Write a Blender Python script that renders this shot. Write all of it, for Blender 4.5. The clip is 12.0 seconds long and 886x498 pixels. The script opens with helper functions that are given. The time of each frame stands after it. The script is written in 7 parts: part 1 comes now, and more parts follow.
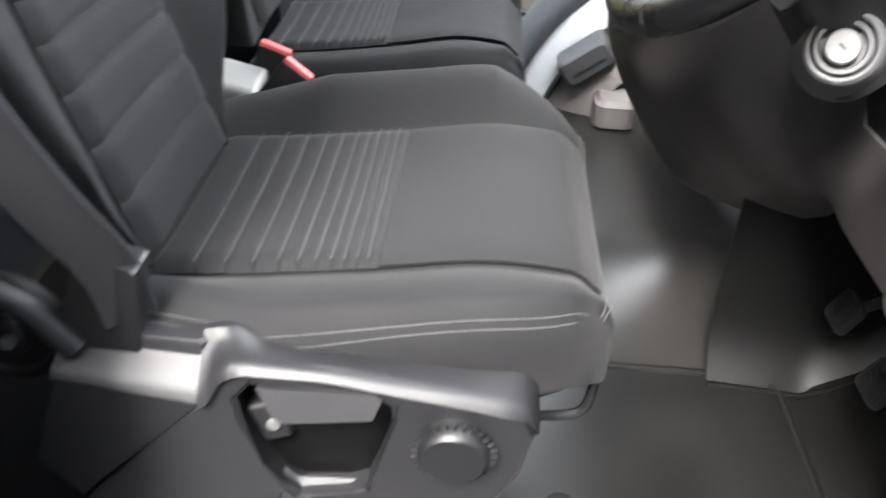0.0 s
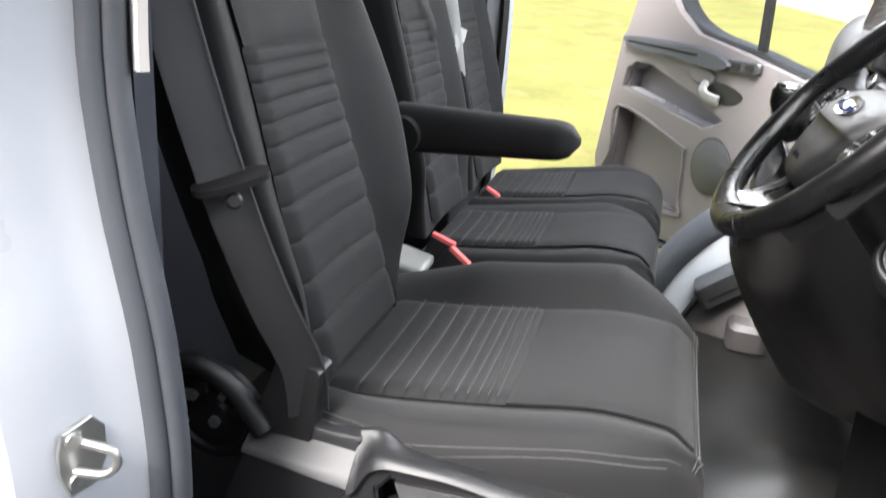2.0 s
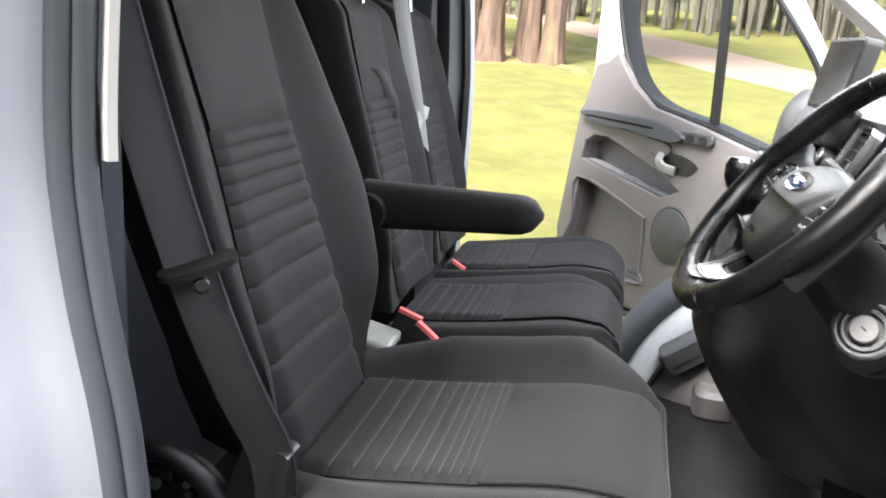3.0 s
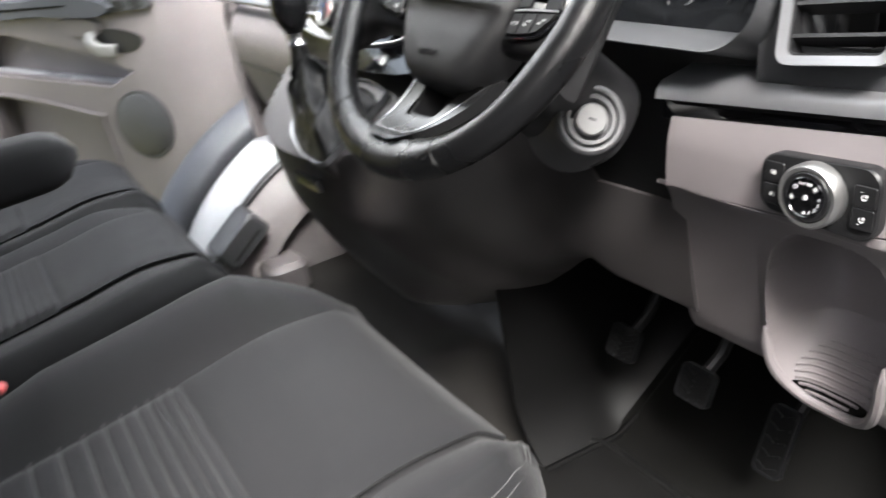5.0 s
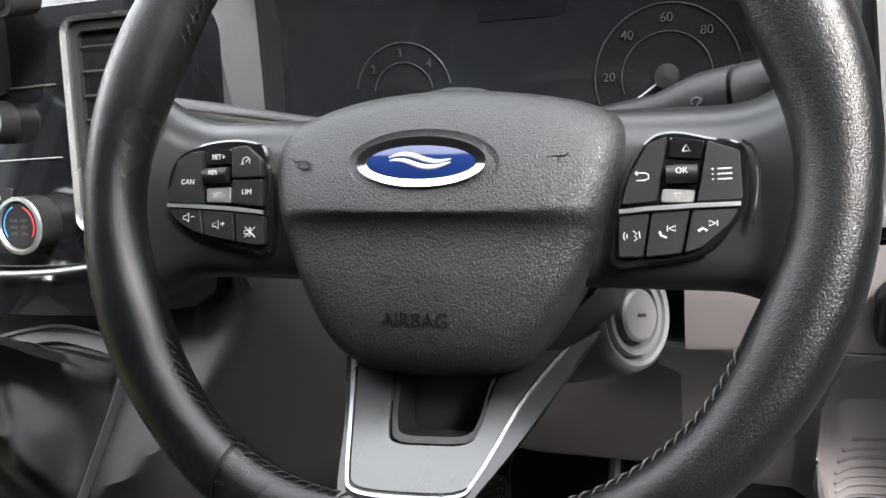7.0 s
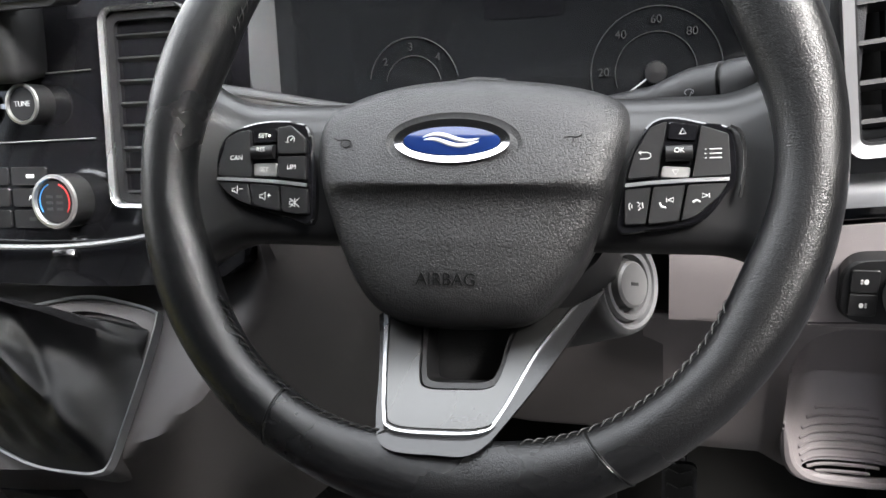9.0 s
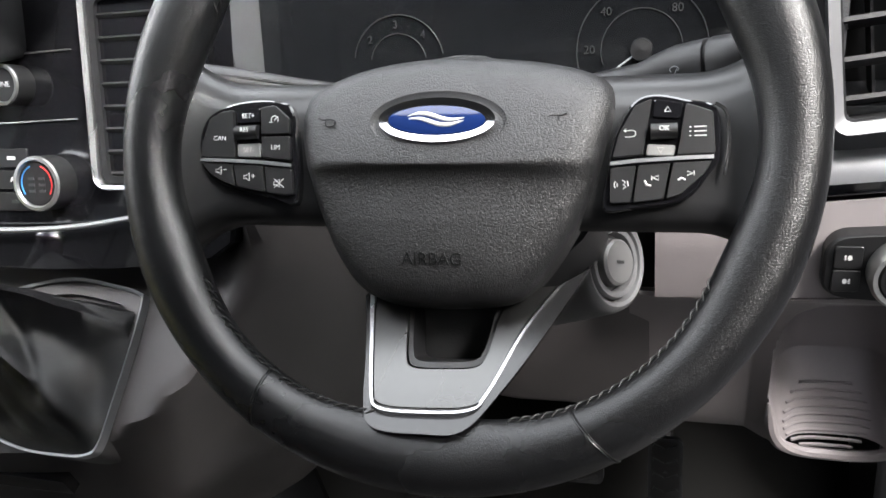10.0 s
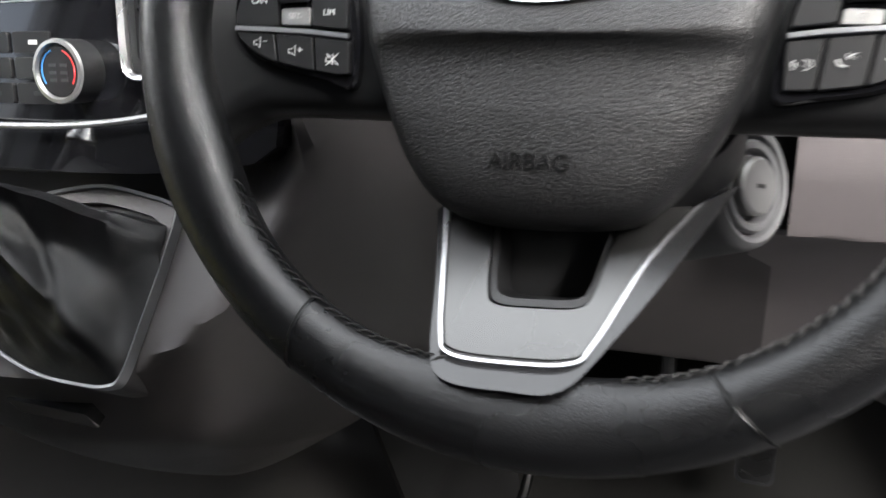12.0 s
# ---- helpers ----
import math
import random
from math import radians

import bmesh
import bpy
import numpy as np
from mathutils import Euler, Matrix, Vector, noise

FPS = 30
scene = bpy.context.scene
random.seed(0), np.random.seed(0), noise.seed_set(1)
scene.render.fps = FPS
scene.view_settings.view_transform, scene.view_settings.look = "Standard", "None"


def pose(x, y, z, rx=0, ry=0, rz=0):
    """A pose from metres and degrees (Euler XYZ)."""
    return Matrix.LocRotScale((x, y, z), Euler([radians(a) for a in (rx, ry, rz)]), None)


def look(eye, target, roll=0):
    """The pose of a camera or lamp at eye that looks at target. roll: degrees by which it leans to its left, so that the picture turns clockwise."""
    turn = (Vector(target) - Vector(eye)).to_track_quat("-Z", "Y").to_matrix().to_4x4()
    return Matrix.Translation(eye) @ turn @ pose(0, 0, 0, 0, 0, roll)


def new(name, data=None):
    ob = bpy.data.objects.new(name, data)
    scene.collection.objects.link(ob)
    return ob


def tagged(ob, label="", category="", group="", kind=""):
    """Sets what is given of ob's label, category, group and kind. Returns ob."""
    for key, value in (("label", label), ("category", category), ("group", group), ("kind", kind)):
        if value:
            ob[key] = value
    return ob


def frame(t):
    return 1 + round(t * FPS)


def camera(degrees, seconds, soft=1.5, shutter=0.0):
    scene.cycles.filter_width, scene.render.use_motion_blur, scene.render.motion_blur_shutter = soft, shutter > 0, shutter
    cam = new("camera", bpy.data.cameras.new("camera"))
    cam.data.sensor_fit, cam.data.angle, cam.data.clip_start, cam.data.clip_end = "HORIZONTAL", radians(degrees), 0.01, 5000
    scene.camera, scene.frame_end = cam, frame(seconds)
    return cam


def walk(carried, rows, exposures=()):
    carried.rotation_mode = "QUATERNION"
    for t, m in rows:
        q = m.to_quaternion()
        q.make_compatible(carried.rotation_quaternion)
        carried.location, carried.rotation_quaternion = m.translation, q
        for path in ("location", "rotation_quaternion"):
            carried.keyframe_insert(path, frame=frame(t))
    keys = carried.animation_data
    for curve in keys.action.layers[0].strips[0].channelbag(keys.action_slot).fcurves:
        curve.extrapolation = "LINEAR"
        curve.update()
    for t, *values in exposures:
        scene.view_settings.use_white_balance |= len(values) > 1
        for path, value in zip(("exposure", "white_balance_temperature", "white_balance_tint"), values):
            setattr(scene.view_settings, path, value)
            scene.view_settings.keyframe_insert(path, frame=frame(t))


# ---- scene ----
from mathutils.bvhtree import BVHTree

cam = camera(58.4, 12.0, soft=1.5, shutter=0.4)
EXPOSURES = [(0.0, 3.42), (1.0, 3.2), (2.0, 2.95), (2.7, 2.83), (4.5, 2.9), (5.2, 2.85), (6.2, 2.72), (7.2, 2.75), (9.0, 2.7), (10.5, 2.66), (12.0, 2.55)]
PATH = [
    (0, (0.036, 0.017, 1.576), (-0.013, 1.648, 0.42), 3.6),
    (0.5, (0.015, -0.119, 1.557), (-0.266, 1.509, 0.43), 2.6),
    (0.8, (0.045, -0.163, 1.564), (-0.317, 1.466, 0.462), 2.3),
    (1, (0.058, -0.184, 1.573), (-0.356, 1.471, 0.53), 2.3),
    (1.5, (0.07, -0.194, 1.585), (-0.386, 1.532, 0.683), 3.5),
    (2, (0.081, -0.196, 1.599), (-0.393, 1.624, 0.919), 4.3),
    (2.5, (0.078, -0.197, 1.61), (-0.388, 1.677, 1.088), 4.6),
    (2.7, (0.078, -0.201, 1.614), (-0.378, 1.685, 1.129), 4.5),
    (4.3, (-0.011, -0.091, 1.571), (0.19, 1.72, 0.746), -3.4),
    (4.5, (-0.055, -0.015, 1.565), (0.306, 1.76, 0.716), -5.3),
    (5, (-0.139, 0.16, 1.567), (0.736, 1.741, 0.709), -8.4),
    (5.5, (-0.074, 0.325, 1.557), (1.162, 1.636, 0.688), -11.7),
    (6, (-0.095, 0.509, 1.582), (1.352, 1.511, 0.631), -13.1),
    (6.5, (-0.059, 0.641, 1.605), (1.471, 1.453, 0.606), -13.1),
    (7, (-0.034, 0.686, 1.63), (1.554, 1.36, 0.616), -11.5),
    (9, (-0.095, 0.699, 1.649), (1.513, 1.293, 0.618), -9.6),
    (9.5, (-0.093, 0.699, 1.651), (1.509, 1.28, 0.604), -9.6),
    (10, (-0.094, 0.698, 1.649), (1.492, 1.262, 0.569), -9.7),
    (10.5, (-0.105, 0.681, 1.649), (1.458, 1.238, 0.533), -9.6),
    (11, (-0.12, 0.664, 1.643), (1.415, 1.245, 0.5), -9.6),
    (11.5, (-0.092, 0.676, 1.628), (1.394, 1.333, 0.462), -10.3),
    (12, (-0.025, 0.741, 1.579), (1.433, 1.446, 0.406), -10.7),
]
walk(cam, [(t, look(eye, target, roll)) for t, eye, target, roll in PATH], exposures=EXPOSURES)

# ---------------------------------------------------------------- light
world = bpy.data.worlds.new("sky")
scene.world = world
world.use_nodes = True
wt = world.node_tree
sky = wt.nodes.new("ShaderNodeTexSky")
sky.sky_type = "NISHITA"
sky.sun_disc = False
sky.sun_elevation, sky.sun_rotation = radians(50), radians(202)
sky.air_density, sky.dust_density, sky.ozone_density = 1.0, 4.0, 1.0
soft_sky = wt.nodes.new("ShaderNodeHueSaturation")
soft_sky.inputs["Saturation"].default_value = 0.5
wt.links.new(sky.outputs[0], soft_sky.inputs["Color"])
wt.links.new(soft_sky.outputs[0], wt.nodes["Background"].inputs[0])
wt.nodes["Background"].inputs[1].default_value = 0.11
sun = new("sun", bpy.data.lights.new("sun", "SUN"))
sun.data.energy, sun.data.angle, sun.data.color = 1.7, radians(18), (1.0, 0.98, 0.96)
sun.matrix_world = look((-3.0, -6.6, 10.5), (0, 0.8, 1.0))

# added area lamp inside the windscreen, brightens the cab beyond the sky's light
screen_light = new("windscreen_daylight", bpy.data.lights.new("windscreen_daylight", "AREA"))
screen_light.data.shape, screen_light.data.size, screen_light.data.size_y = "RECTANGLE", 1.6, 1.15
screen_light.data.energy, screen_light.data.color = 5.3, (0.96, 0.98, 1.0)
screen_light.matrix_world = look((0.625, 1.26, 1.735), (0.625 - 0.518, 1.26, 1.735 - 0.855), 0)


# added unseen area lamp high in the passenger doorway, brightens bench and floor
side_light = new("doorway_daylight", bpy.data.lights.new("doorway_daylight", "AREA"))
side_light.data.shape, side_light.data.size, side_light.data.size_y = "RECTANGLE", 0.6, 0.28
side_light.data.energy, side_light.data.color = 1.7, (0.97, 0.98, 1.0)
side_light.matrix_world = look((0.32, 2.16, 1.96), (0.1, 1.5, 0.95), 0)

# ---------------------------------------------------------------- materials
def material(name, color, rough=0.6, metal=0.0, grain=0.0, grain_scale=400.0, kind="noise", vary=0.12, vary_scale=9.0,
             spec=0.5, coat=0.0, sheen=0.0, spot=None, spot_scale=30.0, spot_at=0.62, rough_vary=0.08, stretch=(1, 1, 1)):
    """A node material with colour variation at two scales, uneven gloss and a fine relief."""
    m = bpy.data.materials.new(name)
    m.use_nodes = True
    t = m.node_tree
    b = t.nodes["Principled BSDF"]
    b.inputs["Metallic"].default_value = metal
    b.inputs["Specular IOR Level"].default_value = spec
    b.inputs["Coat Weight"].default_value = coat
    b.inputs["Sheen Weight"].default_value = sheen
    b.inputs["Sheen Roughness"].default_value = 0.5
    co = t.nodes.new("ShaderNodeTexCoord")
    mp = t.nodes.new("ShaderNodeMapping")
    mp.inputs["Scale"].default_value = stretch
    t.links.new(co.outputs["Object"], mp.inputs[0])
    big = t.nodes.new("ShaderNodeTexNoise")
    big.inputs["Scale"].default_value, big.inputs["Detail"].default_value = vary_scale, 5.0
    fine = t.nodes.new("ShaderNodeTexNoise")
    fine.inputs["Scale"].default_value, fine.inputs["Detail"].default_value = vary_scale * 14, 4.0
    for n in (big, fine):
        t.links.new(mp.outputs[0], n.inputs["Vector"])
    mix = t.nodes.new("ShaderNodeMath")
    mix.operation = "MULTIPLY_ADD"
    mix.inputs[1].default_value = 0.35
    t.links.new(fine.outputs[0], mix.inputs[0])
    t.links.new(big.outputs[0], mix.inputs[2])
    rmp = t.nodes.new("ShaderNodeValToRGB")
    c = Vector(color)
    rmp.color_ramp.elements[0].position, rmp.color_ramp.elements[1].position = 0.38, 0.98
    rmp.color_ramp.elements[0].color = (*(c * (1 - vary)), 1)
    rmp.color_ramp.elements[1].color = (*(c * (1 + vary)), 1)
    t.links.new(mix.outputs[0], rmp.inputs[0])
    out = rmp.outputs[0]
    if spot:
        sp = t.nodes.new("ShaderNodeTexNoise")
        sp.inputs["Scale"].default_value, sp.inputs["Detail"].default_value = spot_scale, 6.0
        t.links.new(mp.outputs[0], sp.inputs["Vector"])
        sr = t.nodes.new("ShaderNodeMapRange")
        sr.inputs[1].default_value, sr.inputs[2].default_value = spot_at, spot_at + 0.12
        t.links.new(sp.outputs[0], sr.inputs[0])
        mc = t.nodes.new("ShaderNodeMixRGB")
        mc.inputs[2].default_value = (*spot, 1)
        t.links.new(sr.outputs[0], mc.inputs[0])
        t.links.new(out, mc.inputs[1])
        out = mc.outputs[0]
    t.links.new(out, b.inputs["Base Color"])
    rr = t.nodes.new("ShaderNodeMapRange")
    rr.inputs[1].default_value, rr.inputs[2].default_value = 0.2, 0.8
    rr.inputs[3].default_value, rr.inputs[4].default_value = max(0.02, rough - rough_vary), min(1.0, rough + rough_vary)
    t.links.new(big.outputs[0], rr.inputs[0])
    t.links.new(rr.outputs[0], b.inputs["Roughness"])
    if grain:
        if kind == "cells":
            g = t.nodes.new("ShaderNodeTexVoronoi")
            g.feature = "DISTANCE_TO_EDGE"
            g.inputs["Scale"].default_value = grain_scale
            gv = g.outputs[0]
            clampn = t.nodes.new("ShaderNodeMapRange")
            clampn.inputs[2].default_value = 0.25
            t.links.new(gv, clampn.inputs[0])
            gv = clampn.outputs[0]
        elif kind == "hide":
            bend = t.nodes.new("ShaderNodeTexNoise")
            bend.inputs["Scale"].default_value, bend.inputs["Detail"].default_value = grain_scale * 0.55, 3.0
            t.links.new(mp.outputs[0], bend.inputs["Vector"])
            warp = t.nodes.new("ShaderNodeVectorMath")
            warp.operation = "MULTIPLY_ADD"
            warp.inputs[1].default_value = (2.4 / grain_scale,) * 3
            t.links.new(bend.outputs["Color"], warp.inputs[0])
            t.links.new(mp.outputs[0], warp.inputs[2])
            g = t.nodes.new("ShaderNodeTexVoronoi")
            g.feature = "DISTANCE_TO_EDGE"
            g.inputs["Scale"].default_value = grain_scale
            clampn = t.nodes.new("ShaderNodeMapRange")
            clampn.interpolation_type = "SMOOTHSTEP"
            clampn.inputs[2].default_value = 0.22
            t.links.new(g.outputs[0], clampn.inputs[0])
            small = t.nodes.new("ShaderNodeTexNoise")
            small.inputs["Scale"].default_value, small.inputs["Detail"].default_value = grain_scale * 2.2, 2.0
            t.links.new(mp.outputs[0], small.inputs["Vector"])
            both = t.nodes.new("ShaderNodeMath")
            both.operation = "MULTIPLY_ADD"
            both.inputs[1].default_value = 0.7
            t.links.new(small.outputs[0], both.inputs[0])
            t.links.new(clampn.outputs[0], both.inputs[2])
            gv = both.outputs[0]
        elif kind == "weave":
            g = t.nodes.new("ShaderNodeTexWave")
            g.bands_direction = "DIAGONAL"
            g.inputs["Scale"].default_value, g.inputs["Distortion"].default_value = grain_scale, 2.0
            gv = g.outputs["Fac"]
        else:
            g = t.nodes.new("ShaderNodeTexNoise")
            g.inputs["Scale"].default_value, g.inputs["Detail"].default_value = grain_scale, 3.0
            gv = g.outputs[0]
        t.links.new(warp.outputs[0] if kind == "hide" else mp.outputs[0], g.inputs["Vector"])
        bp = t.nodes.new("ShaderNodeBump")
        bp.inputs["Strength"].default_value, bp.inputs["Distance"].default_value = min(1.0, grain), 0.0005 if grain_scale > 250 else 0.0012
        t.links.new(gv, bp.inputs["Height"])
        t.links.new(bp.outputs[0], b.inputs["Normal"])
    return m


LEATHER = material("black_leather", (0.0045, 0.0046, 0.005), 0.28, grain=0.22, grain_scale=700, kind="hide", vary=0.2, rough_vary=0.06, spec=0.4)
HUB = material("grained_black_plastic", (0.0125, 0.0125, 0.013), 0.4, grain=0.38, grain_scale=560, kind="hide", vary=0.1)
# darker than the cover: shading of the raised marks put into their colour
HUBMARK = material("shaded_mark_plastic", (0.004, 0.004, 0.0042), 0.5, vary=0.1, spec=0.2)
SPOKE = material("satin_black_plastic", (0.01, 0.01, 0.0105), 0.36, grain=0.08, grain_scale=1200, vary=0.1)
SPOKELIP = material("graphite_gloss", (0.012, 0.012, 0.0125), 0.22, metal=0.0, vary=0.06)
SPOKEPLATE = material("satin_silver_plate", (0.085, 0.0845, 0.083), 0.3, metal=1.0, vary=0.05)
LOCKFACE = material("worn_lock_metal", (0.16, 0.16, 0.16), 0.4, metal=0.5, vary=0.15)
LOCKGREY = material("lock_surround_plastic", (0.075, 0.075, 0.078), 0.5, grain=0.3, grain_scale=900, kind="cells", vary=0.1)
DARK = material("dark_moulded_plastic", (0.008, 0.008, 0.0087), 0.48, grain=0.3, grain_scale=900, vary=0.15, rough_vary=0.1)
TRIM = material("charcoal_seat_plastic", (0.013, 0.013, 0.0145), 0.42, grain=0.2, grain_scale=900, kind="cells", vary=0.1, spec=0.55, rough_vary=0.04)
DASH = material("grained_dash_plastic", (0.052, 0.053, 0.056), 0.48, grain=0.4, grain_scale=600, kind="cells", vary=0.1)
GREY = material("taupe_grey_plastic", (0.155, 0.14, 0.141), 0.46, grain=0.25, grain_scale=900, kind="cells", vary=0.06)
# darker copy of the taupe plastic: shade under the dash put into its colour
GREY_SHADED = material("shaded_taupe_plastic", (0.05, 0.0452, 0.0456), 0.46, grain=0.25, grain_scale=900, kind="cells", vary=0.08)
BEAM = material("satin_silver_trim", (0.3, 0.303, 0.312), 0.36, metal=0.75, grain=0.1, vary=0.06)
GLOSS = material("piano_black", (0.006, 0.006, 0.007), 0.08, vary=0.1, rough_vary=0.04, coat=0.5)
BUTTON = material("button_black", (0.01, 0.01, 0.0105), 0.4, grain=0.1, grain_scale=1200, spec=0.35)
SCREEN = material("dark_display_glass", (0.008, 0.0085, 0.0095), 0.14, vary=0.1, coat=0.2)
CHROME = material("chrome", (0.75, 0.75, 0.76), 0.13, metal=1.0, vary=0.03, rough_vary=0.05)
SATIN = material("satin_metal", (0.4, 0.4, 0.39), 0.36, metal=0.9, vary=0.05)
VENTFRAME = material("satin_chrome", (0.55, 0.55, 0.56), 0.26, metal=0.95, vary=0.04)
STEEL = material("zinc_steel", (0.52, 0.52, 0.5), 0.35, metal=0.9, grain=0.2, grain_scale=300, vary=0.15)
FABRIC = material("black_seat_cloth", (0.0095, 0.0095, 0.0103), 0.75, grain=0.8, grain_scale=1100, vary=0.22, vary_scale=14, sheen=0.06, spec=0.25)
WEAVE = material("fluted_seat_cloth", (0.0092, 0.0091, 0.01), 0.75, grain=0.8, grain_scale=1100, vary=0.22, vary_scale=14, sheen=0.06, spec=0.25)
RIBTHREAD = material("grey_rib_thread", (0.048, 0.048, 0.048), 0.7, vary=0.15)
THREAD = material("grey_thread", (0.085, 0.085, 0.084), 0.8, vary=0.15)
DARKTHREAD = material("dark_thread", (0.008, 0.008, 0.008), 0.6, vary=0.15)
WEBBING = material("seat_belt_webbing", (0.019, 0.018, 0.02), 0.6, grain=0.6, grain_scale=900, kind="weave", vary=0.1)
PALEWEB = material("worn_grey_webbing", (0.4, 0.4, 0.4), 0.6, grain=0.5, grain_scale=900, kind="weave", vary=0.1)
RED = material("red_release_button", (0.72, 0.13, 0.13), 0.4, vary=0.08)
RUBBER = material("grey_black_rubber_floor", (0.021, 0.0195, 0.018), 0.33, vary=0.2, vary_scale=6, rough_vary=0.04)
DARKRUBBER = material("black_rubber", (0.008, 0.0079, 0.0077), 0.36, grain=0.06, grain_scale=300, vary=0.35, vary_scale=5, rough_vary=0.1, spec=0.5)
SEAL = material("grey_door_seal", (0.056, 0.06, 0.07), 0.55, grain=0.3, grain_scale=500, vary=0.12)
WHITE = material("white_body_paint", (0.43, 0.448, 0.48), 0.3, vary=0.05, vary_scale=3, coat=0.5, rough_vary=0.05)
# unseen roof lining, coloured dark so the wheel reflects less light
ROOFCLOTH = material("darkened_roof_cloth", (0.03, 0.03, 0.031), 0.9, grain=0.4, grain_scale=500, vary=0.05)
HEADLINER = material("pale_headliner", (0.45, 0.43, 0.41), 0.9, grain=0.4, grain_scale=500, vary=0.05)
BULK = material("dark_bulkhead_lining", (0.02, 0.023, 0.033), 0.8, grain=0.3, grain_scale=400, vary=0.15)
PRINT = material("white_print", (0.55, 0.55, 0.54), 0.5, vary=0.04)
GREYPRINT = material("grey_print", (0.3, 0.31, 0.32), 0.5, vary=0.05)
DIM = material("unlit_gauge_print", (0.026, 0.027, 0.028), 0.5, vary=0.05)
BLUE = material("blue_print", (0.05, 0.22, 0.5), 0.4, vary=0.05)
REDPRINT = material("red_print", (0.5, 0.03, 0.03), 0.4, vary=0.05)
BADGEBLUE = material("badge_blue_enamel", (0.008, 0.022, 0.1), 0.12, vary=0.08, coat=0.4)
STICKER = material("black_sticker", (0.03, 0.033, 0.036), 0.35, vary=0.08)
MATTRUBBER = material("dull_black_rubber", (0.004, 0.004, 0.004), 0.4, grain=0.06, grain_scale=300, vary=0.3, vary_scale=4, rough_vary=0.1, spec=0.14)
CARPET = material("black_footwell_carpet", (0.0065, 0.0064, 0.006), 0.9, grain=0.4, grain_scale=500, vary=0.3, vary_scale=8, spec=0.08)
GAITER = material("soft_creased_leather", (0.004, 0.004, 0.0043), 0.36, grain=0.3, grain_scale=800, kind="hide", vary=0.2, rough_vary=0.06, spec=0.2)
GREASE = material("pale_plastic", (0.28, 0.28, 0.27), 0.4, vary=0.08)
GRASS = material("short_grass", (0.125, 0.125, 0.037), 0.9, grain=0.8, grain_scale=25, vary=0.3, vary_scale=1.4, spot=(0.16, 0.128, 0.05), spot_scale=2.6, spot_at=0.54, spec=0.2)
PATHM = material("pinkish_gravel", (0.23, 0.165, 0.125), 0.9, grain=0.6, grain_scale=30, vary=0.14, vary_scale=1.5)
BARK = material("brown_bark", (0.13, 0.085, 0.062), 0.9, grain=1.0, grain_scale=22, vary=0.7, vary_scale=9, stretch=(1, 1, 0.14), spot=(0.17, 0.15, 0.07), spot_scale=1.8, spot_at=0.6)
FARBARK = material("far_bark", (0.1, 0.09, 0.07), 0.9, vary=0.4, vary_scale=1.0, stretch=(1, 1, 0.3))
FOLIAGE = material("spring_foliage", (0.085, 0.085, 0.045), 0.8, vary=0.45, vary_scale=0.8, spec=0.2)
LITTER = material("leaf_litter", (0.17, 0.14, 0.05), 0.9, grain=0.8, grain_scale=30, vary=0.4, vary_scale=1.2)

PANE = bpy.data.materials.new("clear_pane")
PANE.use_nodes = True
pb = PANE.node_tree.nodes["Principled BSDF"]
pb.inputs["Transmission Weight"].default_value, pb.inputs["Roughness"].default_value, pb.inputs["IOR"].default_value = 1.0, 0.0, 1.1
pb.inputs["Base Color"].default_value = (0.95, 0.97, 0.96, 1)


# ---------------------------------------------------------------- mesh tools
def link(name, bm, mat, parent=None, label="", sharp=38, bevel=0.0):
    me = bpy.data.meshes.new(name)
    if bevel:
        edges = [e for e in bm.edges if len(e.link_faces) == 2 and e.calc_face_angle(0) > 0.6]
        bmesh.ops.bevel(bm, geom=edges, offset=bevel, segments=3, profile=0.6, affect="EDGES", clamp_overlap=True)
    bmesh.ops.recalc_face_normals(bm, faces=bm.faces)
    bm.to_mesh(me)
    bm.free()
    me.shade_smooth()
    me.set_sharp_from_angle(angle=radians(sharp))
    me.materials.append(mat)
    ob = new(name, me)
    if bevel or name in ("film", "button", "panel", "fascia", "body", "switch_pod", "lower_lip"):
        wn = ob.modifiers.new("even_normals", "WEIGHTED_NORMAL")
        wn.keep_sharp = True
    if parent:
        ob.parent = parent
    if label:
        ob["label"] = label
    return ob


def part(name, bm, mat, parent, label="", **k):
    return link(name, bm, mat, parent, label, **k)


def thing(name, label, category, group="", m=None, kind=""):
    ob = new(name)
    ob.empty_display_size = 0.05
    if m is not None:
        ob.matrix_world = m
    return tagged(ob, label, category, group, kind)


def axes(o, ex, ey):
    """A frame at o with the given x and y directions."""
    ex, ey = Vector(ex).normalized(), Vector(ey)
    ez = ex.cross(ey).normalized()
    ey = ez.cross(ex)
    m = Matrix((ex, ey, ez)).transposed().to_4x4()
    m.translation = Vector(o)
    return m


def smooth_line(pts, n=8, closed=False):
    """A Catmull-Rom line through a few points."""
    p = [Vector(q) for q in pts]
    out = []
    k = len(p)
    for i in range(k if closed else k - 1):
        if closed:
            a, b, c, d = p[i - 1], p[i], p[(i + 1) % k], p[(i + 2) % k]
        else:
            a, b, c, d = p[max(i - 1, 0)], p[i], p[i + 1], p[min(i + 2, k - 1)]
        for j in range(n):
            s = j / n
            out.append(0.5 * ((2 * b) + (c - a) * s + (2 * a - 5 * b + 4 * c - d) * s * s + (3 * b - a - 3 * c + d) * s ** 3))
    if not closed:
        out.append(p[-1])
    return out


